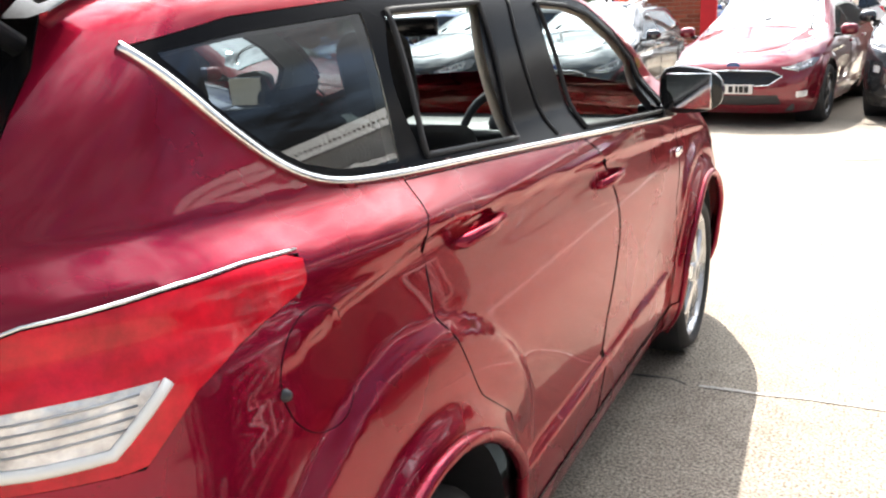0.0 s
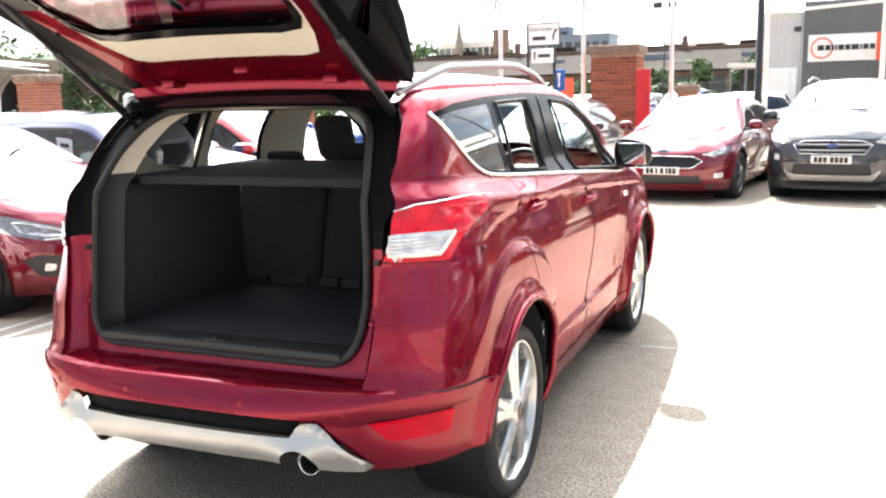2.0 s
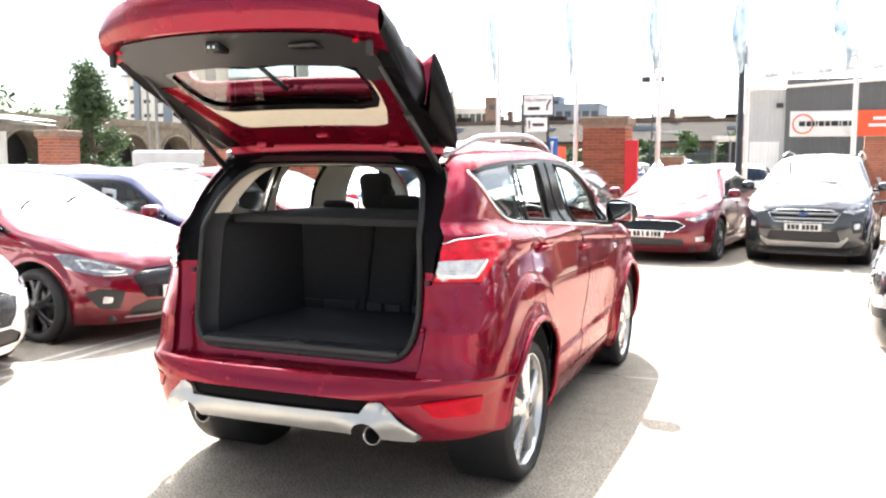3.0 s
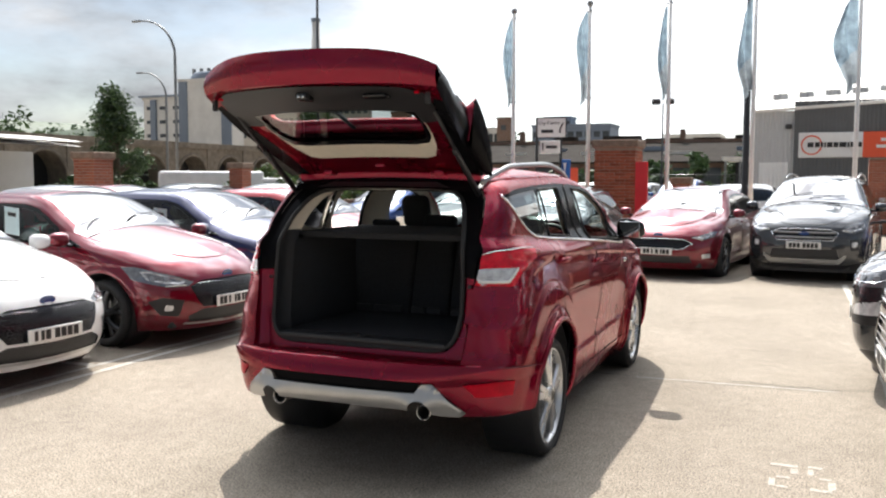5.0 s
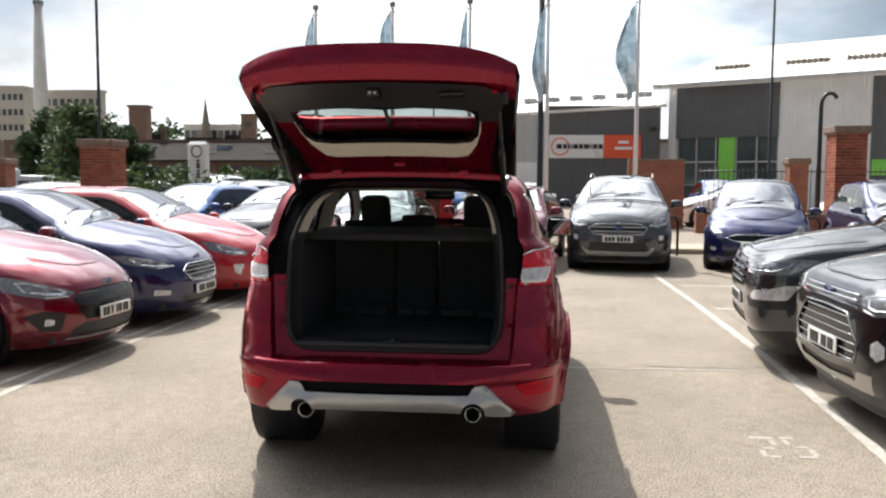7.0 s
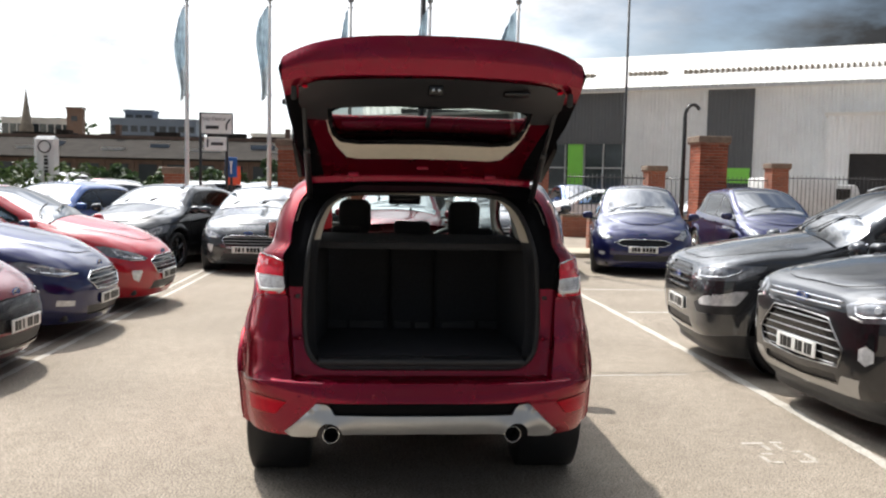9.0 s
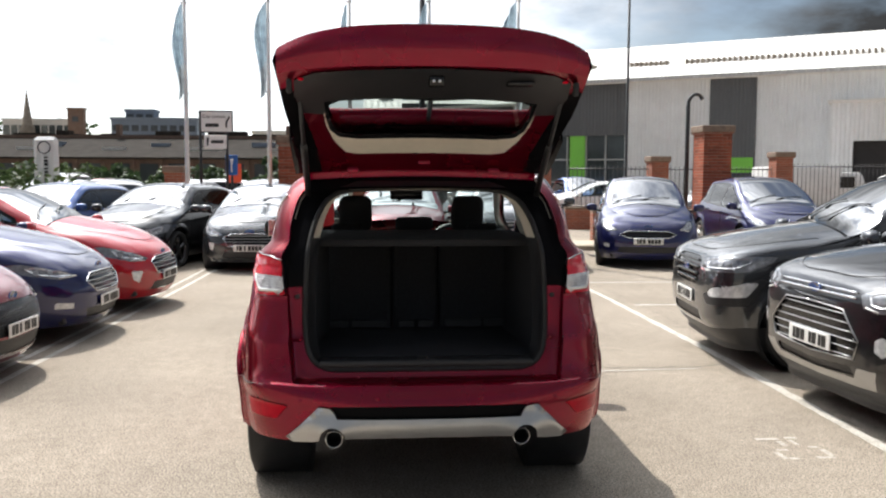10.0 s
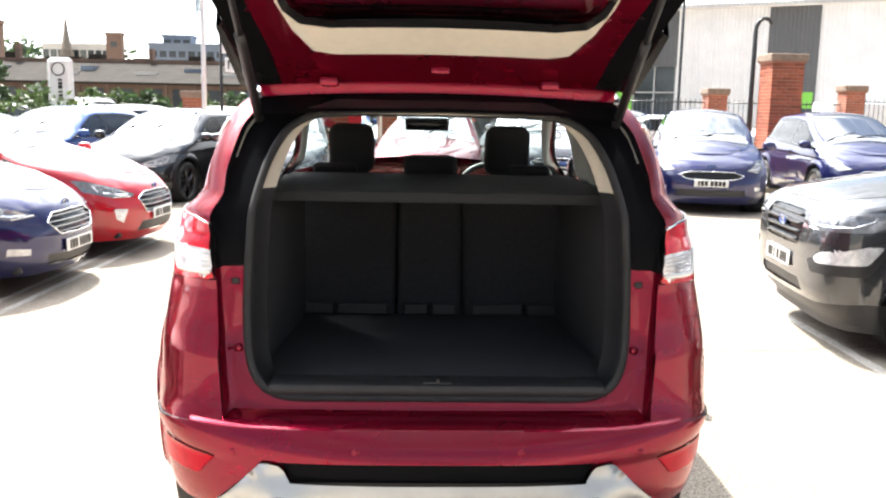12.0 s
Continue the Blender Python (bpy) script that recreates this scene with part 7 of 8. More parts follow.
def wall(name, x0, y0, x1, y1, h, mat="brick", t=0.24, label="low red brick boundary wall"):
    L = math.hypot(x1 - x0, y1 - y0)
    a = math.degrees(math.atan2(y1 - y0, x1 - x0))
    w = thing(name, label, "wall", pose(x0, y0, 0, 0, 0, a), kind="structure")
    boxmesh("courses", 0, L, -t / 2, t / 2, -0.05, h - 0.07, M[mat], w)
    boxmesh("coping", 0, L, -t / 2 - 0.03, t / 2 + 0.03, h - 0.07, h, M["cope"], w, bevel=0.01)
    return w


wall("wall_yard", 2.5, 26.0, 4.35, 26.0, 2.32, label="red brick screen wall with stone coping")
wall("wall_low_1", 3.6, PY + 0.4, 6.2, PY + 0.4, 0.85)
wall("wall_low_2", 6.95, PY + 0.4, 22.0, PY + 0.4, 0.85)
wall("wall_low_3", -10.7, PY, -7.3, PY + 1.0, 1.1)
wall("wall_low_4", -22, PY - 2.5, -11.7, PY - 0.3, 1.2)
wall("wall_far", 4.3, 23.5, 30.0, 23.5, 0.7)


def railing(x0, y0, x1, y1, z0, z1, pitch=0.14):
    L = math.hypot(x1 - x0, y1 - y0)
    a = math.degrees(math.atan2(y1 - y0, x1 - x0))
    f = thing("railing", "black steel railing on a low brick wall", "railing", pose(x0, y0, 0, 0, 0, a))
    for z in (z0 + 0.08, z1 - 0.10):
        mesh("rail", *tube([(0, 0, z), (L / 2, 0, z), (L, 0, z)], 0.018, 5), M["black_pole"], f)
    n = int(L / pitch)
    first = None
    for i in range(n + 1):
        if first is None:
            first = mesh("bar", *tube([(0, 0, z0), (0, 0, (z0 + z1) / 2), (0, 0, z1)], 0.010, 4), M["black_pole"], f)
        else:
            b = new("bar", first.data)
            b.parent = f
            b.location = (L * i / n, 0, 0)
    return f


railing(4.4, 23.5, 6.98, 23.5, 0.65, 2.0)
railing(7.55, 23.5, 11.0, 23.5, 0.65, 2.0)
railing(11.6, 23.5, 22.0, 23.5, 0.65, 2.1)
# kerb and footway behind the last row
kb = boxmesh("kerb", -9.0, 22.0, 15.6, 15.75, -0.05, 0.12, M["kerb"], bevel=0.02)
tagged(kb, "sandy stone kerb", "kerb", kind="structure")
fw = boxmesh("footway", -9.0, 22.0, 15.75, PY + 0.25, -0.05, 0.11, M["kerb"])
tagged(fw, "pale footway behind the kerb", "pavement", kind="structure")
for x in (2.05, 5.0):
    h = thing("cycle_hoop", "black steel cycle hoop set in the ground", "cycle stand", pose(x, 15.2, 0))
    P = [(-0.35, 0, 0)] + [(-0.35 + 0.12 * (1 - math.cos(a)), 0, 0.72 + 0.12 * math.sin(a)) for a in np.linspace(0, math.pi / 2, 5)] + [(0.23 + 0.12 * math.sin(a), 0, 0.72 + 0.12 * math.cos(a)) for a in np.linspace(0, math.pi / 2, 5)] + [(0.35, 0, 0)]
    mesh("hoop", *tube(P, 0.028, 8), M["black_pole"], h)


# flags
def cloth_material(name, rgb, rgb2):
    """Thin flag cloth that lets light through, printed in two tones."""
    m = material(name, rgb, 0.85, vary=0.9, scale=1.6, rgb2=rgb2)
    n, l = m.node_tree.nodes, m.node_tree.links
    b = n["Principled BSDF"]
    tr, mx = n.new("ShaderNodeBsdfTranslucent"), n.new("ShaderNodeMixShader")
    mx.inputs[0].default_value = 0.6
    l.new(b.inputs["Base Color"].links[0].from_socket, tr.inputs["Color"])
    l.new(b.outputs[0], mx.inputs[1])
    l.new(tr.outputs[0], mx.inputs[2])
    l.new(mx.outputs[0], n["Material Output"].inputs["Surface"])
    return m


M["flag_blue"] = cloth_material("blue flag cloth", (0.012, 0.075, 0.22), (0.42, 0.56, 0.66))
M["flag_white"] = cloth_material("white flag cloth", (0.66, 0.70, 0.74), (0.50, 0.58, 0.64))


def flag(x, y, h, seed, width):
    rng = random.Random(seed)
    f = thing("flagpole", "white flagpole with a drooping blue and white flag", "flagpole", pose(x, y, 0), group="flagpoles")
    mesh("pole", *tube([(0, 0, 0), (0, 0, h * 0.5), (0, 0, h)], [0.055, 0.05, 0.035], 12), M["white_pole"], f)
    V3, F3 = lathe([(h, 0.0), (h + 0.01, 0.06), (h + 0.06, 0.075), (h + 0.12, 0.05), (h + 0.14, 0.0)], 12, "z")
    mesh("finial", V3, F3, M["grey_pole"], f)
    top, tall = h - 0.12, 2.05
    ph = rng.uniform(0, 6)

    def field(z_a, z_b, nm, mat):
        V, F = [], []
        nu, nv = 15, 16
        for j in range(nv + 1):
            z = z_a + (z_b - z_a) * j / nv
            e = (top - z) / tall
            wd = width * (0.50 + 0.42 * math.sin(math.pi * min(1, 0.15 + e)) - 0.10 * math.sin(e * 6 + ph))
            for i in range(nu + 1):
                u = i / nu
                fold = math.sin(11 * u + ph + 1.8 * e) * (0.35 + 0.65 * e)
                V.append((-0.05 - wd * u * (0.92 + 0.08 * math.cos(7 * e + ph)) - 0.035 * fold, 0.11 * fold * u ** 0.5, z - 0.55 * u * width - 0.22 * u * u * (1 - 0.6 * e)))
        for j in range(nv):
            for i in range(nu):
                a = j * (nu + 1) + i
                F.append((a, a + 1, a + nu + 2, a + nu + 1))
        return mesh(nm, V, F, mat, f)
    field(top, top - tall * 0.66, "flag", M["flag_blue"])
    field(top - tall * 0.66, top - tall, "flag_foot", M["flag_white"])
    for z in (top, top - tall):
        mesh("clip", *tube([(-0.07, 0, z), (0, 0, z), (0.05, 0, z)], 0.02, 6), M["grey_pole"], f)


for i, (x, w) in enumerate(((-6.05, 0.24), (-4.15, 0.30), (-2.27, 0.22), (-0.40, 0.34), (1.72, 0.46))):
    flag(x, 17.3, 5.72 + 0.05 * i, 5 + i, w)


def lamp_post(x, y, h, r, label, arm=None, mat="black_pole", heads=0):
    p = thing("street_lamp", label, "street lamp", pose(x, y, 0))
    if arm:
        P = [(0, 0, 0), (0, 0, h * 0.45), (0, 0, h * 0.8)] + [(arm * (1 - math.cos(a)), 0, h * 0.8 + h * 0.2 * math.sin(a)) for a in np.linspace(0.2, math.pi / 2, 8)]
        mesh("pole", *tube(P, np.linspace(r, r * 0.5, len(P)), 8), M[mat], p)
        e = P[-1]
        s = 1 if arm > 0 else -1
        boxmesh("lantern", min(e[0], e[0] + s * 0.7), max(e[0], e[0] + s * 0.7), -0.12, 0.12, h - 0.06, h + 0.06, M["grey_pole"], p, bevel=0.04)
    else:
        mesh("pole", *tube([(0, 0, 0), (0, 0, 1.2), (0, 0, 1.25), (0, 0, h)], [r, r, r * 0.75, r * 0.55], 10), M[mat], p)
        for k in range(heads):
            s = 1 if k else -1
            boxmesh("floodlight", s * 0.30 - 0.18, s * 0.30 + 0.18, -0.1, 0.12, h - 0.05, h + 0.20, M["black_pole"], p, bevel=0.03)
    return p


lamp_post(-0.55, 17.6, 11.0, 0.10, "tall black lamp column")
lamp_post(-11.6, 17.2, 10.0, 0.055, "tall thin black lamp column")
lamp_post(8.0, 29.4, 12.0, 0.075, "tall thin black lamp column")
lamp_post(-5.2, 36.0, 5.0, 0.06, "lamp column with two floodlights", heads=2)
lamp_post(-36.0, 41.0, 11.6, 0.10, "grey street lamp with a curved arm", -2.6, "grey_pole")
lamp_post(-46.0, 52.0, 10.0, 0.10, "grey street lamp with a curved arm", -2.2, "grey_pole")
hk = thing("hooked_post", "black post with a hooked top", "post", pose(6.35, 17.9, 0))
P = [(0, 0, 0), (0, 0, 1.9), (0, 0, 3.42)] + [(0.20 * (1 - math.cos(a)), 0, 3.42 + 0.30 * math.sin(a)) for a in np.linspace(0.3, math.pi * 0.80, 8)]
hk.location.x = 6.14
mesh("pole", *tube(P, [0.06, 0.055, 0.05] + [0.045] * 8, 10), M["black_pole"], hk)


def text_part(name, body_text, size, x, y, z, mat, parent, spin=0.0):
    """Lettering standing upright, facing the yard."""
    cu = bpy.data.curves.new(name, "FONT")
    cu.body, cu.size, cu.extrude, cu.align_x, cu.align_y = body_text, size, 0.004, "CENTER", "CENTER"
    tmp = bpy.data.objects.new(name, cu)
    scene.collection.objects.link(tmp)
    me = bpy.data.meshes.new_from_object(tmp.evaluated_get(bpy.context.evaluated_depsgraph_get()))
    bpy.data.objects.remove(tmp)
    me.materials.clear()
    me.materials.append(mat)
    ob = new(name, me)
    ob.parent = parent
    ob.matrix_basis = pose(x, y, z) @ pose(0, 0, 0, 90, 0, 0) @ pose(0, 0, 0, 0, 0, spin)
    return ob


# direction sign
ds = thing("road_sign", "black and white direction sign on two posts", "road sign", pose(-6.25, 20.1, 0))
for x in (-0.03, 0.66):
    mesh("post", *tube([(x, 0.06, 0), (x, 0.06, 1.7), (x, 0.06, 3.36)], 0.04, 8), M["black_pole"], ds)
b1 = boxmesh("board", 0.0, 0.82, -0.02, 0.02, 2.80, 3.34, M["sign_white"], ds, bevel=0.01)
for x0, x1, z0, z1 in ((-0.01, 0.83, 3.33, 3.36), (-0.01, 0.83, 2.78, 2.81), (-0.02, 0.01, 2.78, 3.36), (0.81, 0.84, 2.78, 3.36)):
    boxmesh("border", x0, x1, -0.026, -0.018, z0, z1, M["sign_black"], b1)
text_part("lettering", "City Centre", 0.125, 0.34, -0.026, 3.20, M["sign_black"], b1)
boxmesh("bar", 0.12, 0.46, -0.028, -0.022, 2.93, 3.02, M["sign_black"], b1)
mesh("arrow", *tube([(0.66, -0.028, 2.92), (0.66, -0.028, 3.05), (0.75, -0.028, 3.20)], 0.022, 5), M["sign_black"], b1)
b2 = boxmesh("board", 0.08, 0.66, -0.02, 0.02, 2.36, 2.72, M["sign_white"], ds, bevel=0.01)
boxmesh("bar", 0.26, 0.58, -0.028, -0.022, 2.50, 2.58, M["sign_black"], b2)
mesh("arrow", *tube([(0.17, -0.028, 2.44), (0.17, -0.028, 2.55), (0.17, -0.028, 2.65)], [0.02, 0.02, 0.03], 5), M["sign_black"], b2)
rs = thing("road_sign", "small round blue arrow sign on a post", "road sign", pose(-5.5, 20.3, 0))
mesh("post", *tube([(0, 0.05, 0), (0, 0.05, 1.0), (0, 0.05, 2.1)], 0.035, 8), M["black_pole"], rs)
boxmesh("face", -0.16, 0.16, -0.01, 0.01, 1.66, 2.2, M["sign_blue"], rs, bevel=0.01)
mesh("arrow", *tube([(0, -0.015, 1.75), (0, -0.015, 1.92), (0, -0.015, 2.1)], [0.02, 0.02, 0.05], 5), M["sign_white"], rs)
rs2 = thing("banner_board", "small red notice board on a fence", "sign", pose(-6.0, 21.5, 0))
boxmesh("face", 0.22, 0.58, -0.01, 0.01, 1.45, 1.98, M["sign_red"], rs2)
boxmesh("post", 0.36, 0.44, 0.01, 0.06, 0, 1.98, M["black_pole"], rs2)
# totem of the repair shop
tt = thing("totem_sign", "tall white totem sign with upright lettering", "sign", pose(-10.9, 22.0, 0))
boxmesh("panel", -0.34, 0.34, -0.10, 0.10, 1.12, 2.73, M["sign_white"], tt, bevel=0.12)
boxmesh("foot", -0.34, 0.34, -0.11, 0.11, 0, 1.14, M["sign_red"], tt, bevel=0.02)
V3, F3 = lathe([(-0.11, 0.15), (-0.12, 0.15), (-0.12, 0.18), (-0.11, 0.18)], 28, "y")
mesh("ring", [(a - 0.02, b, c + 2.42) for a, b, c in V3], F3, M["sign_black"], tt)
for i in range(9):
    boxmesh("bar", -0.03, 0.07, -0.125, -0.10, 1.28 + i * 0.105, 1.28 + i * 0.105 + 0.085 - 0.02 * (i % 3), M["sign_black"], tt)


# ---- repair shop ----
def building(name, label, x, y, yaw):
    return thing(name, label, "building", pose(x, y, 0, 0, 0, yaw))


rb = building("repair_shop", "dark grey clad workshop with a pale roof and a wide sign", -2.0, 48.0, 0)
boxmesh("wall", 0, 2.05, 0, 14, 0, 5.4, M["clad_mid"], rb)
boxmesh("wall", 2.05, 8.7, -0.15, 14, 0, 5.9, M["clad_dark"], rb)
V3 = [(-0.2, -0.3, 5.45), (9.0, -0.3, 5.95), (9.0, 9, 8.2), (-0.2, 9, 7.6)]
mesh("roof", V3 + [(x, y, z - 0.15) for x, y, z in V3], [(0, 1, 2, 3), (4, 7, 6, 5), (0, 4, 5, 1), (1, 5, 6, 2), (2, 6, 7, 3), (3, 7, 4, 0)], M["roof_white"], rb, smooth=False)
for i in range(6):
    u = 0.8 + i * 1.4
    z = 5.45 + 0.5 * u / 9.2
    boxmesh("rooflight", u, u + 0.8, 3.0, 3.9, z + 0.78, z + 1.12, M["clad_mid"], rb)
sg = boxmesh("sign_board", 2.3, 5.6, -0.3, -0.16, 2.85, 4.2, M["sign_white"], rb, "white and orange sign with a red ring", bevel=0.04)
boxmesh("sign_end", 5.45, 7.6, -0.31, -0.17, 2.85, 4.2, M["sign_red"], sg)
V3, F3 = lathe([(-0.32, 0.46), (-0.34, 0.46), (-0.34, 0.53), (-0.32, 0.53)], 36, "y")
mesh("ring", [(a + 2.95, b, c + 3.52) for a, b, c in V3], F3, M["sign_red"], sg)
V3, F3 = lathe([(-0.30, 0.0), (-0.31, 0.67), (-0.17, 0.67)], 36, "y")
mesh("sign_round", [(a + 5.45, b, c + 3.525) for a, b, c in V3], F3, M["sign_white"], sg)
for i, (a, b) in enumerate(((2.75, 3.05), (3.12, 3.35), (3.40, 3.52), (3.58, 3.66), (3.72, 3.98), (4.04, 4.26), (4.32, 4.66), (4.72, 4.80), (4.86, 5.10), (5.16, 5.40))):
    boxmesh("bar", a, b, -0.345, -0.33, 3.40, 3.66, M["sign_black"], sg)
for a, b, z in ((6.3, 6.9, 3.7), (6.1, 7.1, 3.35)):
    boxmesh("bar", a, b, -0.325, -0.31, z, z + 0.16, M["sign_white"], sg)
for x in (1.6, 8.1):
    boxmesh("wall_lamp", x, x + 0.35, -0.5, -0.15, 4.4, 4.65, M["black_pole"], rb, bevel=0.03)
boxmesh("lower_door", 0.3, 1.8, -0.06, 0.02, 0, 2.6, M["clad_light"], rb)

# ---- warehouse along the side road ----
WA = math.degrees(math.atan2(-12.5, 19.0))
wh = building("warehouse", "long grey clad warehouse with a pale ribbed roof", 6.9, 48.6, WA)
EV = 7.05
for x0, x1, z0, mat, lab in ((0.4, 0.9, 0, "clad_light", ""), (0.9, 6.75, 4.0, "clad_dark", "dark grey cladding"), (6.75, 11.35, 0, "clad_light", ""), (11.35, 13.75, 0, "clad_dark", "dark grey cladding"), (13.75, 60, 0, "clad_light", "")):
    boxmesh("wall", x0, x1, 0 if mat == "clad_light" else -0.06, 18, z0, EV, M[mat], wh, lab)
boxmesh("glazing", 0.9, 6.75, 0.25, 0.4, 0, 4.0, M["office_glass"], wh, "ground floor glazing")
for i in range(6):
    boxmesh("mullion", 0.9 + i * 1.15, 0.97 + i * 1.15, 0.12, 0.26, 0, 4.0, M["mullion"], wh)
for z in (1.3, 2.6):
    boxmesh("transom", 0.9, 6.75, 0.13, 0.25, z, z + 0.08, M["mullion"], wh)
boxmesh("green_panel", 3.45, 4.35, 0.0, 0.24, 0, 4.0, M["green"], wh, "lime green entrance panel")
boxmesh("green_band", 11.45, 13.65, -0.09, -0.06, 1.9, 2.7, M["green"], wh)
boxmesh("doorway", 11.45, 13.65, -0.085, -0.06, 0, 1.9, M["dark_window"], wh)
V3 = [(-0.4, -0.4, EV), (60, -0.4, EV), (60, 12, EV + 3.6), (-0.4, 12, EV + 3.6), (60, 24, EV), (-0.4, 24, EV)]
mesh("roof", V3 + [(x, y, z - 0.2) for x, y, z in V3], [(0, 1, 2, 3), (3, 2, 4, 5), (0, 6, 7, 1), (6, 9, 8, 7), (0, 3, 9, 6), (3, 5, 11, 9), (1, 7, 8, 2)], M["roof_white"], wh, smooth=False)
for i in range(150):
    u = 1.6 + i * 0.30
    if 3.4 < u < 5.6 or 8.0 < u < 8.8:
        continue
    boxmesh("rooflight", u, u + 0.11, 3.7, 5.1, EV + 1.10, EV + 1.46, M["roof_vent"], wh)
boxmesh("gutter", -0.4, 60, -0.5, -0.38, EV - 0.12, EV + 0.06, M["clad_mid"], wh)
ex_ = building("warehouse_annexe", "lower pale clad annexe with a wide open loading door, its shade drawn black", 20.6, 36.6, WA)
boxmesh("wall", -0.5, 0.5, 0, 6, 0, 5.2, M["clad_light"], ex_)
boxmesh("wall", 0.5, 14, 0, 6, 3.4, 5.2, M["clad_light"], ex_)
# the unlit inside of the open doorway, put in as a black sheet
boxmesh("loading_door", 0.5, 14, 0.6, 0.8, 0, 3.4, M["black_pole"], ex_, "black sheet standing in for the shade inside an open loading door")
boxmesh("roof", -0.65, 14, -0.15, 6, 5.2, 5.35, M["roof_white"], ex_)

# ---- viaduct and works to the north west ----
vd = building("viaduct", "sooty stone railway viaduct with round arches", -58, 36, 90)
n_arch, aw, pier, top_z = 11, 4.7, 1.65, 4.9
for k in range(n_arch):
    x0 = k * (aw + pier)
    prof = [(x0 + aw / 2 - aw / 2 * math.cos(a), 1.7 + 2.35 * math.sin(a)) for a in np.linspace(0, math.pi, 17)]
    pts = [(x0, 0)] + prof + [(x0 + aw, 0)]
    V, F = [], []
    for x, z in pts:
        V += [(x, 0, z), (x, 0, top_z), (x, 5, z), (x, 5, top_z)]
    for i in range(len(pts) - 1):
        a, b = 4 * i, 4 * i + 4
        F += [(a, b, b + 1, a + 1), (a + 2, a + 3, b + 3, b + 2), (a, a + 2, b + 2, b), (a + 1, b + 1, b + 3, a + 3)]
    ar = mesh("arch", V, F, M["stone"], vd, smooth=False)
    rim_ = [(x, -0.04, z) for x, z in prof]
    mesh("arch_ring", *tube(rim_, 0.16, 5), M["stone"], ar)
    # black sheet added for the deep shade seen through the arch
    boxmesh("infill", x0 + 0.01, x0 + aw - 0.01, 2.2, 2.5, 0, 4.3, M["black_pole"], vd, "flat black sheet standing in for the shade inside an arch")
    boxmesh("pier", x0 + aw + 0.002, x0 + aw + pier - 0.002, -0.12, 5.1, 0, top_z, M["stone"], vd)
LT = n_arch * (aw + pier)
boxmesh("parapet", -2, LT + 2, -0.15, 0.3, top_z, top_z + 0.42, M["stone"], vd)
boxmesh("string_course", -2, LT + 2, -0.22, 0.0, top_z - 0.16, top_z, M["stone"], vd)
boxmesh("deck", -2, LT + 2, 0.3, 5, top_z - 0.3, top_z + 0.1, M["stone"], vd)

wk = building("brick_works", "long sooty brick works with tiled roofs and a row of windows", -36, 62, -2)
boxmesh("wall", 0, 46, 0, 10, 0, 3.0, M["old_brick"], wk)
V3 = [(-0.4, -0.4, 2.95), (46.4, -0.4, 2.95), (46.4, 5, 4.5), (-0.4, 5, 4.5)]
mesh("roof", V3 + [(x, y, z - 0.15) for x, y, z in V3], [(0, 1, 2, 3), (4, 7, 6, 5), (0, 4, 5, 1), (3, 2, 6, 7)], M["rooftile"], wk, smooth=False)
for i in range(7):
    boxmesh("rooflight", 2.0 + i * 6.2, 4.6 + i * 6.2 - 0.5 * (i % 3), 1.6, 2.2, 3.5, 3.72, M["roof_white"], wk)
boxmesh("upper_wall", -10, 52, 5, 6, 2.5, 4.75, M["old_brick"], wk)
for i in range(22):
    w_ = boxmesh("window", 1.2 + i * 2.05, 2.5 + i * 2.05, -0.06, 0.02, 1.2, 2.5, M["dark_window"], wk)
vb = building("long_roof", "long low brown works building beyond the trees", -30, 74, -1)
boxmesh("wall", 0, 52, 0, 8, 0, 4.7, M["old_brick"], vb)
boxmesh("roof", -0.5, 52.5, -0.5, 8.5, 4.7, 5.1, M["rooftile"], vb)

rng = random.Random(77)
for i in range(16):
    u, w_ = -8 + i * 3.6 + rng.uniform(-0.8, 0.8), rng.uniform(0.8, 3.0)
    boxmesh("roof_ridge", u, u + w_, 5.2, 6.2, 4.7, 4.85 + rng.uniform(0.0, 0.35), M["rooftile"], wk)
    if i % 2:
        boxmesh("roof_hatch", u + 0.4, u + 1.0 + 0.4 * w_, 2.6, 3.6, 3.75, 4.05 + rng.uniform(0.0, 0.2), M["slate_block"], wk)
    if i % 3 == 0:
        boxmesh("chimney", u + w_, u + w_ + 0.35, 5.0, 5.5, 4.6, 5.5 + rng.uniform(0, 0.4), M["old_brick"], wk)
for i in range(23):
    boxmesh("buttress", 0.6 + i * 2.05, 0.85 + i * 2.05, -0.14, 0.0, 0, 2.95, M["old_brick"], wk)


def block(name, label, x, y, w, dep, z0, z1, mat, cols, rows, win=(0.6, 0.5), yaw=0, wmat="dark_window"):
    b = building(name, label, x, y, yaw)
    boxmesh("wall", 0, w, 0, dep, z0, z1, M[mat], b)
    boxmesh("parapet", -0.2, w + 0.2, -0.2, dep + 0.2, z1, z1 + 0.4, M[mat], b)
    cw, rh = w / max(cols, 1), (z1 - max(z0, 0) - 1) / max(rows, 1)
    first = None
    for i in range(cols):
        for j in range(rows):
            p_ = (cw * (i + 0.5), -0.08, max(z0, 0) + 0.8 + rh * (j + 0.5))
            if first is None:
                first = boxmesh("window", -cw * win[0] / 2, cw * win[0] / 2, 0, 0.1, -rh * win[1] / 2, rh * win[1] / 2, M[wmat], b)
                first.location = p_
            else:
                o = new("window", first.data)
                o.parent = b
                o.location = p_
    return b


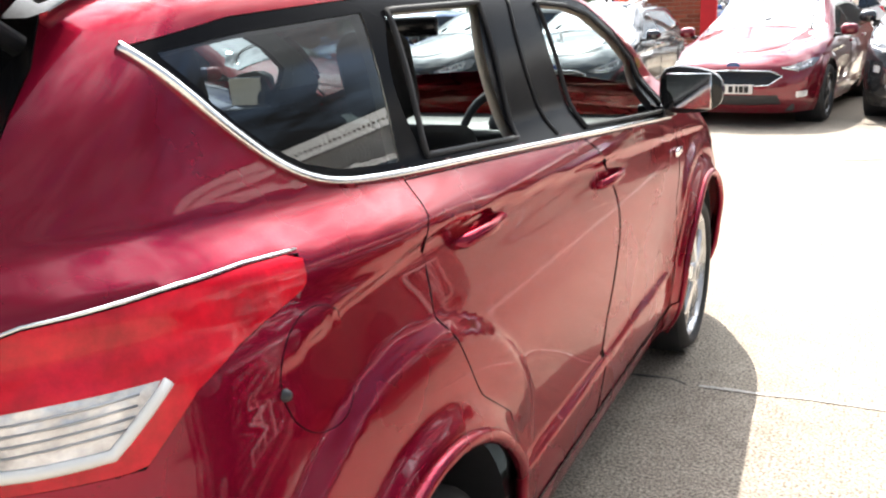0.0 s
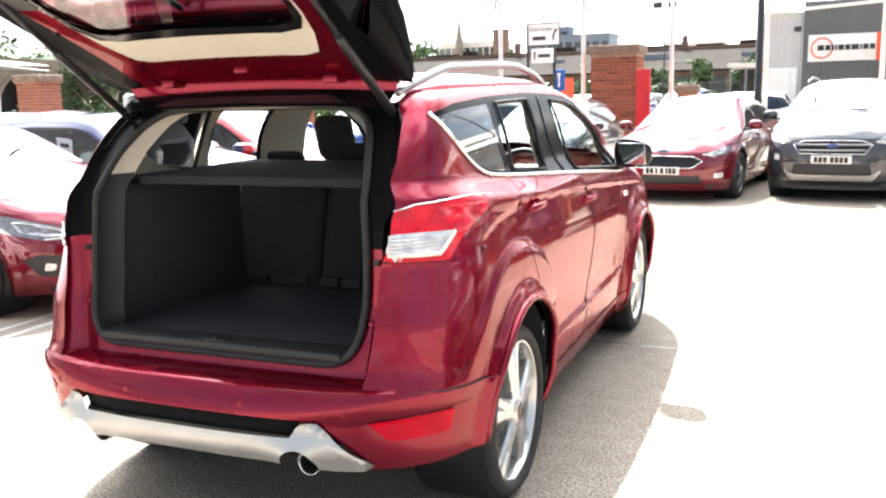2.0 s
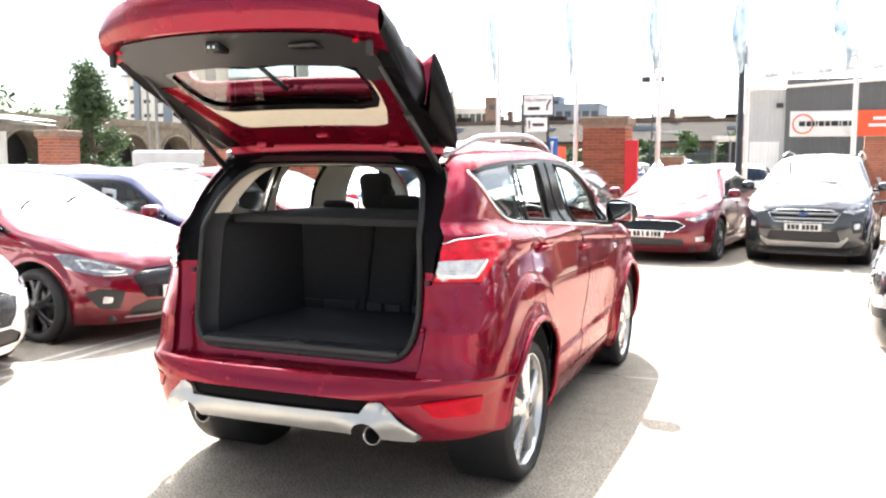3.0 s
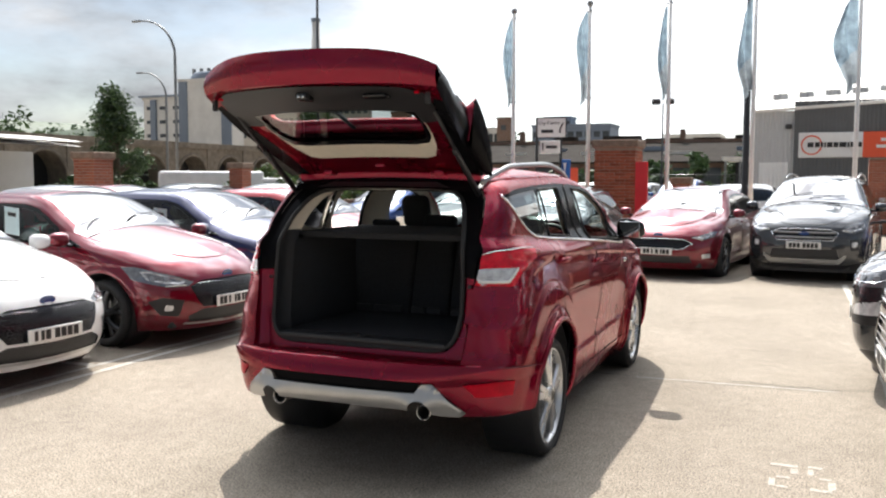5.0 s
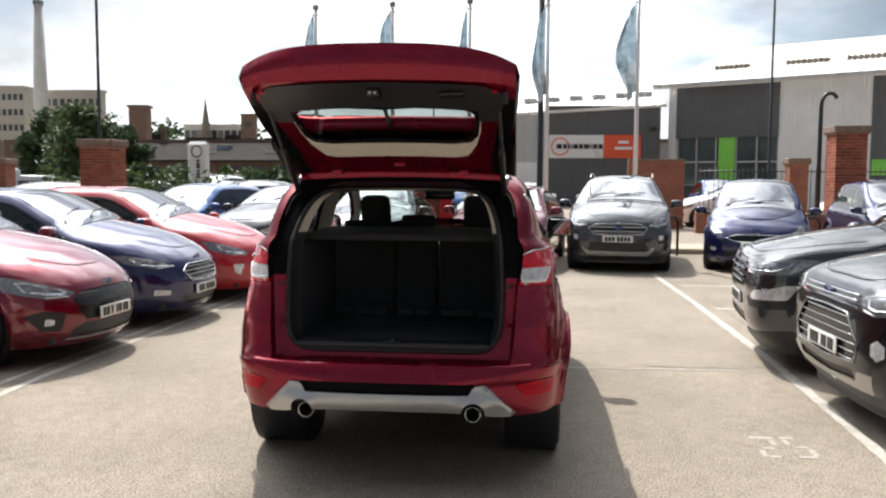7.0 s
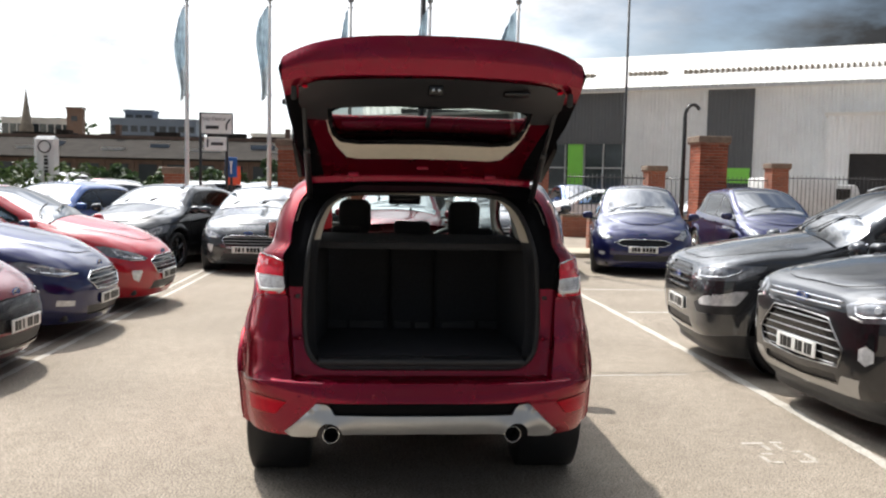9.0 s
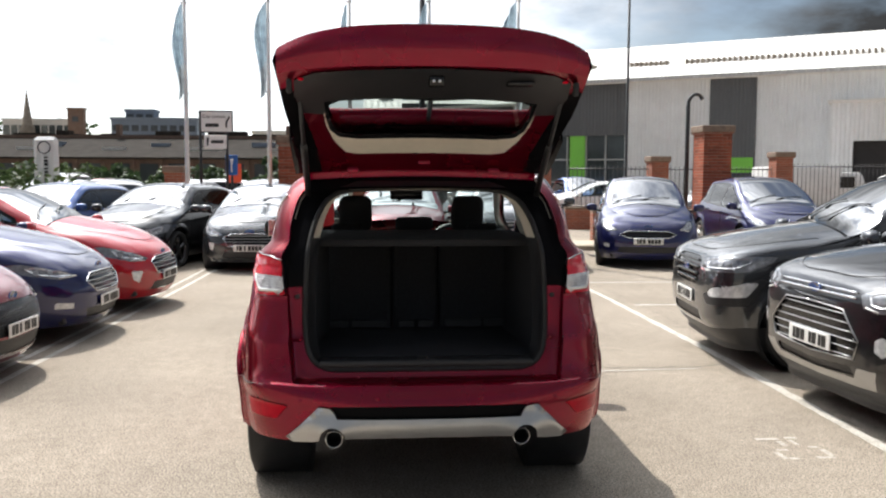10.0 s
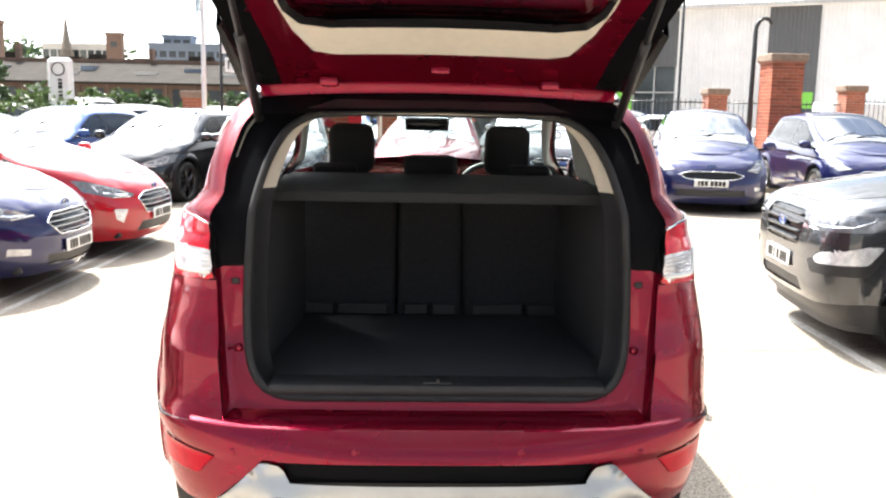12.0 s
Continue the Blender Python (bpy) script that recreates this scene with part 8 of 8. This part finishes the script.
fb = block("factory_tower", "tall pale factory block with a curved roof", -88.9, 106, 9.7, 3, 0, 16.4, "concrete", 0, 0)
boxmesh("corner_strip", 0.0, 1.6, -0.15, 0, 0, 16.4, M["slate_block"], fb)
boxmesh("corner_strip", 7.9, 9.7, -0.15, 0, 0, 16.4, M["slate_block"], fb)
V3, F3 = lathe([(16.4, 4.3), (17.3, 4.2), (17.9, 3.6), (18.2, 0.0)], 28, "z")
mesh("round_roof", [(a + 4.9, b * 0.6 + 2.6, c) for a, b, c in V3], F3, M["slate_block"], fb)
for i in range(4):
    boxmesh("roof_vent", 1.0 + i * 1.4, 1.3 + i * 1.4, 2, 2.5, 17.8, 18.6, M["grey_pole"], fb)
boxmesh("plant_box", 3.0, 5.2, -1.2, 0, 4.4, 6.6, M["concrete"], fb)
fw_ = block("factory_wing", "lower pale factory wing with a flat roof", -96.7, 107, 7.7, 3, 0, 13.9, "concrete", 3, 6, (0.5, 0.25))
boxmesh("eaves", -0.6, 7.9, -0.5, 3, 14.3, 14.6, M["slate_block"], fw_)
boxmesh("flue", 1.6, 2.6, -0.4, 0, 0, 13.9, M["slate_block"], fw_)
block("office_block", "long buff office block with rows of windows", -101, 138, 14, 14, 0, 16.6, "tan_block", 14, 6, (0.6, 0.4), 3)
block("office_block", "buff office block with rows of windows", -83.0, 136, 11, 1.5, 0, 15.6, "tan_block", 9, 5, (0.6, 0.4), 3)
block("brick_tower", "dark brick tower block", -66.2, 134, 2.9, 2.2, 0, 12.9, "old_brick", 0, 0)
ch = thing("chimney", "tall pale concrete chimney", "chimney", pose(-80.6, 133, 0))
mesh("shaft", *tube([(0, 0, 0), (0, 0, 15), (0, 0, 29.6)], [1.45, 1.1, 0.70], 20), M["concrete"], ch)
mesh("rim", *tube([(0, 0, 29.4), (0, 0, 29.7), (0, 0, 30.0)], [0.80, 0.84, 0.80], 20), M["slate_block"], ch)
sp_ = thing("church_spire", "dark stone church spire on the skyline", "church", pose(-76, 194, 0))
mesh("spire", *tube([(0, 0, 0), (0, 0, 12.0), (0, 0, 12.5), (0, 0, 20.0)], [1.7, 1.6, 1.15, 0.04], 8), M["stone"], sp_)
block("glass_office", "green glazed office on the hill", -82, 196, 14.5, 10, 0, 13.6, "concrete", 9, 3, (0.8, 0.6), wmat="office_glass")
block("brick_tower", "brown brick tower on the hill", -66.2, 190, 3.2, 2, 0, 15.6, "old_brick", 1, 4, (0.4, 0.3))
block("blue_office", "blue clad office block on the skyline", -48, 158, 15, 8, 0, 11.6, "slate_block", 9, 4, (0.7, 0.4))
block("blue_office", "blue clad office upper storey", -46, 160, 5, 4, 11, 13.2, "slate_block", 3, 1, (0.7, 0.5))
block("far_flats", "far pale block of flats", -22, 150, 9, 10, 0, 9.0, "concrete", 6, 4, (0.5, 0.4))
block("far_works", "far grey works on the skyline", -12, 120, 10, 10, 0, 6.5, "concrete", 5, 2, (0.5, 0.4))
sh = building("loading_canopy", "small pale loading canopy on posts beside a workshop", -3.7, 50, 0)
boxmesh("canopy_roof", 0, 1.85, -1.5, 4, 2.72, 2.95, M["roof_white"], sh)
# the shade beneath the canopy, drawn as a black upright sheet
boxmesh("back_wall", 0.4, 1.85, 3, 3.2, 0, 2.72, M["black_pole"], sh)
for x in (0.1, 0.9):
    boxmesh("post", x, x + 0.1, -1.3, -1.2, 0, 2.72, M["grey_pole"], sh)
tagged(railing(-7.0, 44.0, -2.4, 44.0, 0.0, 2.0, 0.16), "tall dark steel fence in front of shrubs", "fence")

# canopy at the far left
cp = building("canopy", "white curved canopy on grey posts", -41.5, 20.5, 4)
V, F = [], []
for i in range(13):
    u = i / 12
    for j in range(2):
        V.append((11 * u, j * 7, 3.0 + 0.75 * math.sin(math.pi * (0.15 + 0.85 * (1 - u) * 0.9))))
for i in range(12):
    F.append((2 * i, 2 * i + 2, 2 * i + 3, 2 * i + 1))
V += [(x, y, z - 0.22) for x, y, z in V[:26]]
F += [(a + 26, d_ + 26, c_ + 26, b_ + 26) for a, b_, c_, d_ in F[:12]]
F += [(2 * i, 2 * i + 26, 2 * i + 28, 2 * i + 2) for i in range(12)]
mesh("canopy_roof", V, F, M["roof_white"], cp)
for x in (1.0, 4.5, 8.5):
    boxmesh("post", x, x + 0.2, 0.5, 0.7, 0, 3.2, M["grey_pole"], cp)
boxmesh("kiosk", 0, 8, 4.5, 7, 0, 2.9, M["clad_mid"], cp)

# greenery
tree("tree", "slim dark green conifer beside a canopy", -27.5, 26.5, 5.6, 3.6, 3, "leaf_dark", True, 0.14)
tree("tree", "slim dark green conifer beside a canopy", -28.9, 27.6, 5.0, 3.2, 4, "leaf_dark", True, 0.14)
tree("tree", "leafy green tree behind a brick pillar", -16.2, 25.0, 3.9, 3.4, 5, "leaf", False, 0.15)
tree("tree", "leafy green tree behind a brick pillar", -17.6, 26.5, 4.0, 2.6, 6, "leaf_dark", True, 0.14)
tree("tree", "leafy green tree behind a brick pillar", -15.0, 25.5, 3.3, 2.4, 7, "leaf_dark", False, 0.15)
tree("tree", "dark leafy tree near the works", -26.0, 40.0, 4.8, 4.0, 8, "leaf_dark", False, 0.2)
tree("tree", "low dark bushy tree along the works", -2.5, 58.0, 3.6, 3.4, 10, "leaf_dark", False, 0.22)
shrubs("green shrubs growing over the low wall", -16.5, -9.0, 20.5, 0, 2.0, 11)
shrubs("green shrubs growing over the low wall", -24, -15, 19.0, 0, 1.25, 12)
shrubs("scrubby green hedge in front of the works", -34, -19, 46.0, 0, 2.4, 13, "leaf", 2.0, 0.2)
shrubs("scrubby green hedge in front of the works", -19, -4, 46.0, 0, 2.1, 15, "leaf_dark", 2.0, 0.2)
shrubs("scrubby green hedge in front of the works", -30, -10, 50.0, 0, 2.2, 16, "leaf", 2.0, 0.2)
shrubs("scrubby green hedge in front of the viaduct", -70, -34, 52.0, 0, 1.6, 14, "leaf_dark", 2.0, 0.25)
shrubs("dark green shrubs and small trees behind a fence", -8.4, -4.6, 52.0, 0, 3.5, 18, "leaf_dark", 2.5, 0.22)
# wooded hills
rng = random.Random(21)
cl = []
for i in range(420):
    x = rng.uniform(-330, 30)
    t_ = (x + 330) / 360
    top = 22 * (1 - t_) ** 1.2 + 5 + 3 * math.sin(x * 0.05)
    cl.append((x, 230 + rng.uniform(-15, 25), rng.uniform(1, max(2, top)), rng.uniform(3, 5.5), 55))
tagged(mesh("wooded_hill", *leaves(cl, 1.1, rng), M["leaf_dark"], smooth=False), "dark wooded hillside on the skyline", "hill", kind="stuff")
V, F = [], []
for i in range(60):
    x = -340 + i * 6.6
    t_ = (x + 330) / 360
    z = max(1.5, 20 * max(0, 1 - t_) ** 1.2 + 4 + 3 * math.sin(x * 0.05))
    V += [(x, 215, -0.5), (x, 240, z), (x, 330, z * 1.05), (x, 345, -0.5)]
for i in range(59):
    for j in range(3):
        F.append((4 * i + j, 4 * i + 4 + j, 4 * i + 5 + j, 4 * i + j + 1))
tagged(mesh("hill", V, F, M["leaf_dark"]), "dark green hillside behind the town", "hill", kind="structure")


# price cards in the side windows of two parked cars
for x, y, z in ((-6.60, 4.955, 1.13), (-6.74, 2.90, 1.20)):
    cd = thing("price_card", "pale blue price card inside a car window", "card", pose(x, y, z, 4, 6, 0))
    boxmesh("card", -0.10, 0.10, -0.002, 0.002, -0.14, 0.14, M["paper"], cd)
    boxmesh("bar", -0.05, 0.06, -0.005, -0.002, 0.05, 0.09, M["plate_bar"], cd)


# ---- cars beyond the yard ----
far_base = {}
for key, kind, col, fc in (("w", "hatch", "white", HATCH_NEW), ("s", "hatch", "silver", HATCH_CHROME), ("k", "hatch", "black", HATCH_NEW), ("r", "hatch", "wine", HATCH_CHROME), ("b", "carrier", "midblue", CARRIER), ("v", "suv", "white", SUV)):
    words = {"w": "white", "s": "silver", "k": "black", "r": "dark red", "b": "blue", "v": "white"}[key]
    car, d = build_car({"hatch": "hatchback_car", "carrier": "people_carrier", "suv": "suv"}[kind], words + " car parked in the far lot", kind, col, fc, 0.10, False, 40, "five", "rim", "cars in the far lot")
    far_base[key] = (car, d)
spots = [("s", -9.6, 8.8, -92), ("r", -10.6, 11.0, -92), ("w", -12.8, 14.0, 175), ("k", -15.4, 13.6, 172),
         ("w", -10.5, 20.5, 160), ("s", -13.5, 24.0, 90), ("w", -17.5, 29.0, 170), ("v", -14.6, 30.0, 170), ("k", -12.0, 28.5, 170), ("w", -9.2, 29.5, 172), ("s", -6.4, 29.0, 170),
         ("w", -20.8, 33.5, 168), ("b", -4.0, 30.0, 175), ("w", -1.0, 26.0, 178), ("s", 1.9, 24.6, 180), ("w", -2.6, 22.6, 150), ("v", -24.0, 34.0, 165), ("r", -15.8, 35.5, 90), ("w", -11.0, 36.0, 90),
         ("s", -7.0, 36.5, 170), ("w", 4.2, 27.5, 90), ("s", 9.2, 27.8, 95), ("b", 6.6, 29.0, 180), ("w", -24.5, 12.0, -60)]
seen = set()
for key, x, y, h in spots:
    car, d = far_base[key]
    m = pose(x, y, 0, 0, 0, h) @ pose(0, -d["L"], 0)
    if key in seen:
        copy_thing(car, m)
    else:
        seen.add(key)
        car.matrix_basis = m


def van(x, y, heading, label):
    v = thing("van", label, "van", pose(x, y, 0, 0, 0, heading))
    bm = rbox(-0.95, 0.95, 0, 3.4, 0.35, 2.15, 0.12, 3)
    part("load_body", bm, M["white"], v)
    bm = rbox(-0.93, 0.93, 3.2, 5.0, 0.35, 1.9, 0.10, 3)
    for q in bm.verts:
        if q.co.z > 1.15:
            q.co.y -= (q.co.z - 1.15) * 1.0 * max(0, (q.co.y - 3.3)) / 1.7 + 0.0
    part("cab", bm, M["white"], v)
    for s in (-1, 1):
        boxmesh("side_window", min(s * 0.925, s * 0.94), max(s * 0.925, s * 0.94), 3.3, 4.0, 1.2, 1.7, M["gloss_black"], v)
        for yy in (0.8, 4.2):
            wheel(v, 0.93, yy, 0.33, s, "five")
    return v


van(15.9, 35.0, -90, "white panel van parked behind railings")
van(-20.4, 21.2, -57, "white panel van parked behind a low wall").scale = (1, 1.05, 0.88)

# bricks of the nearest pillars
for spot in laid:
    lay_bricks(*spot)
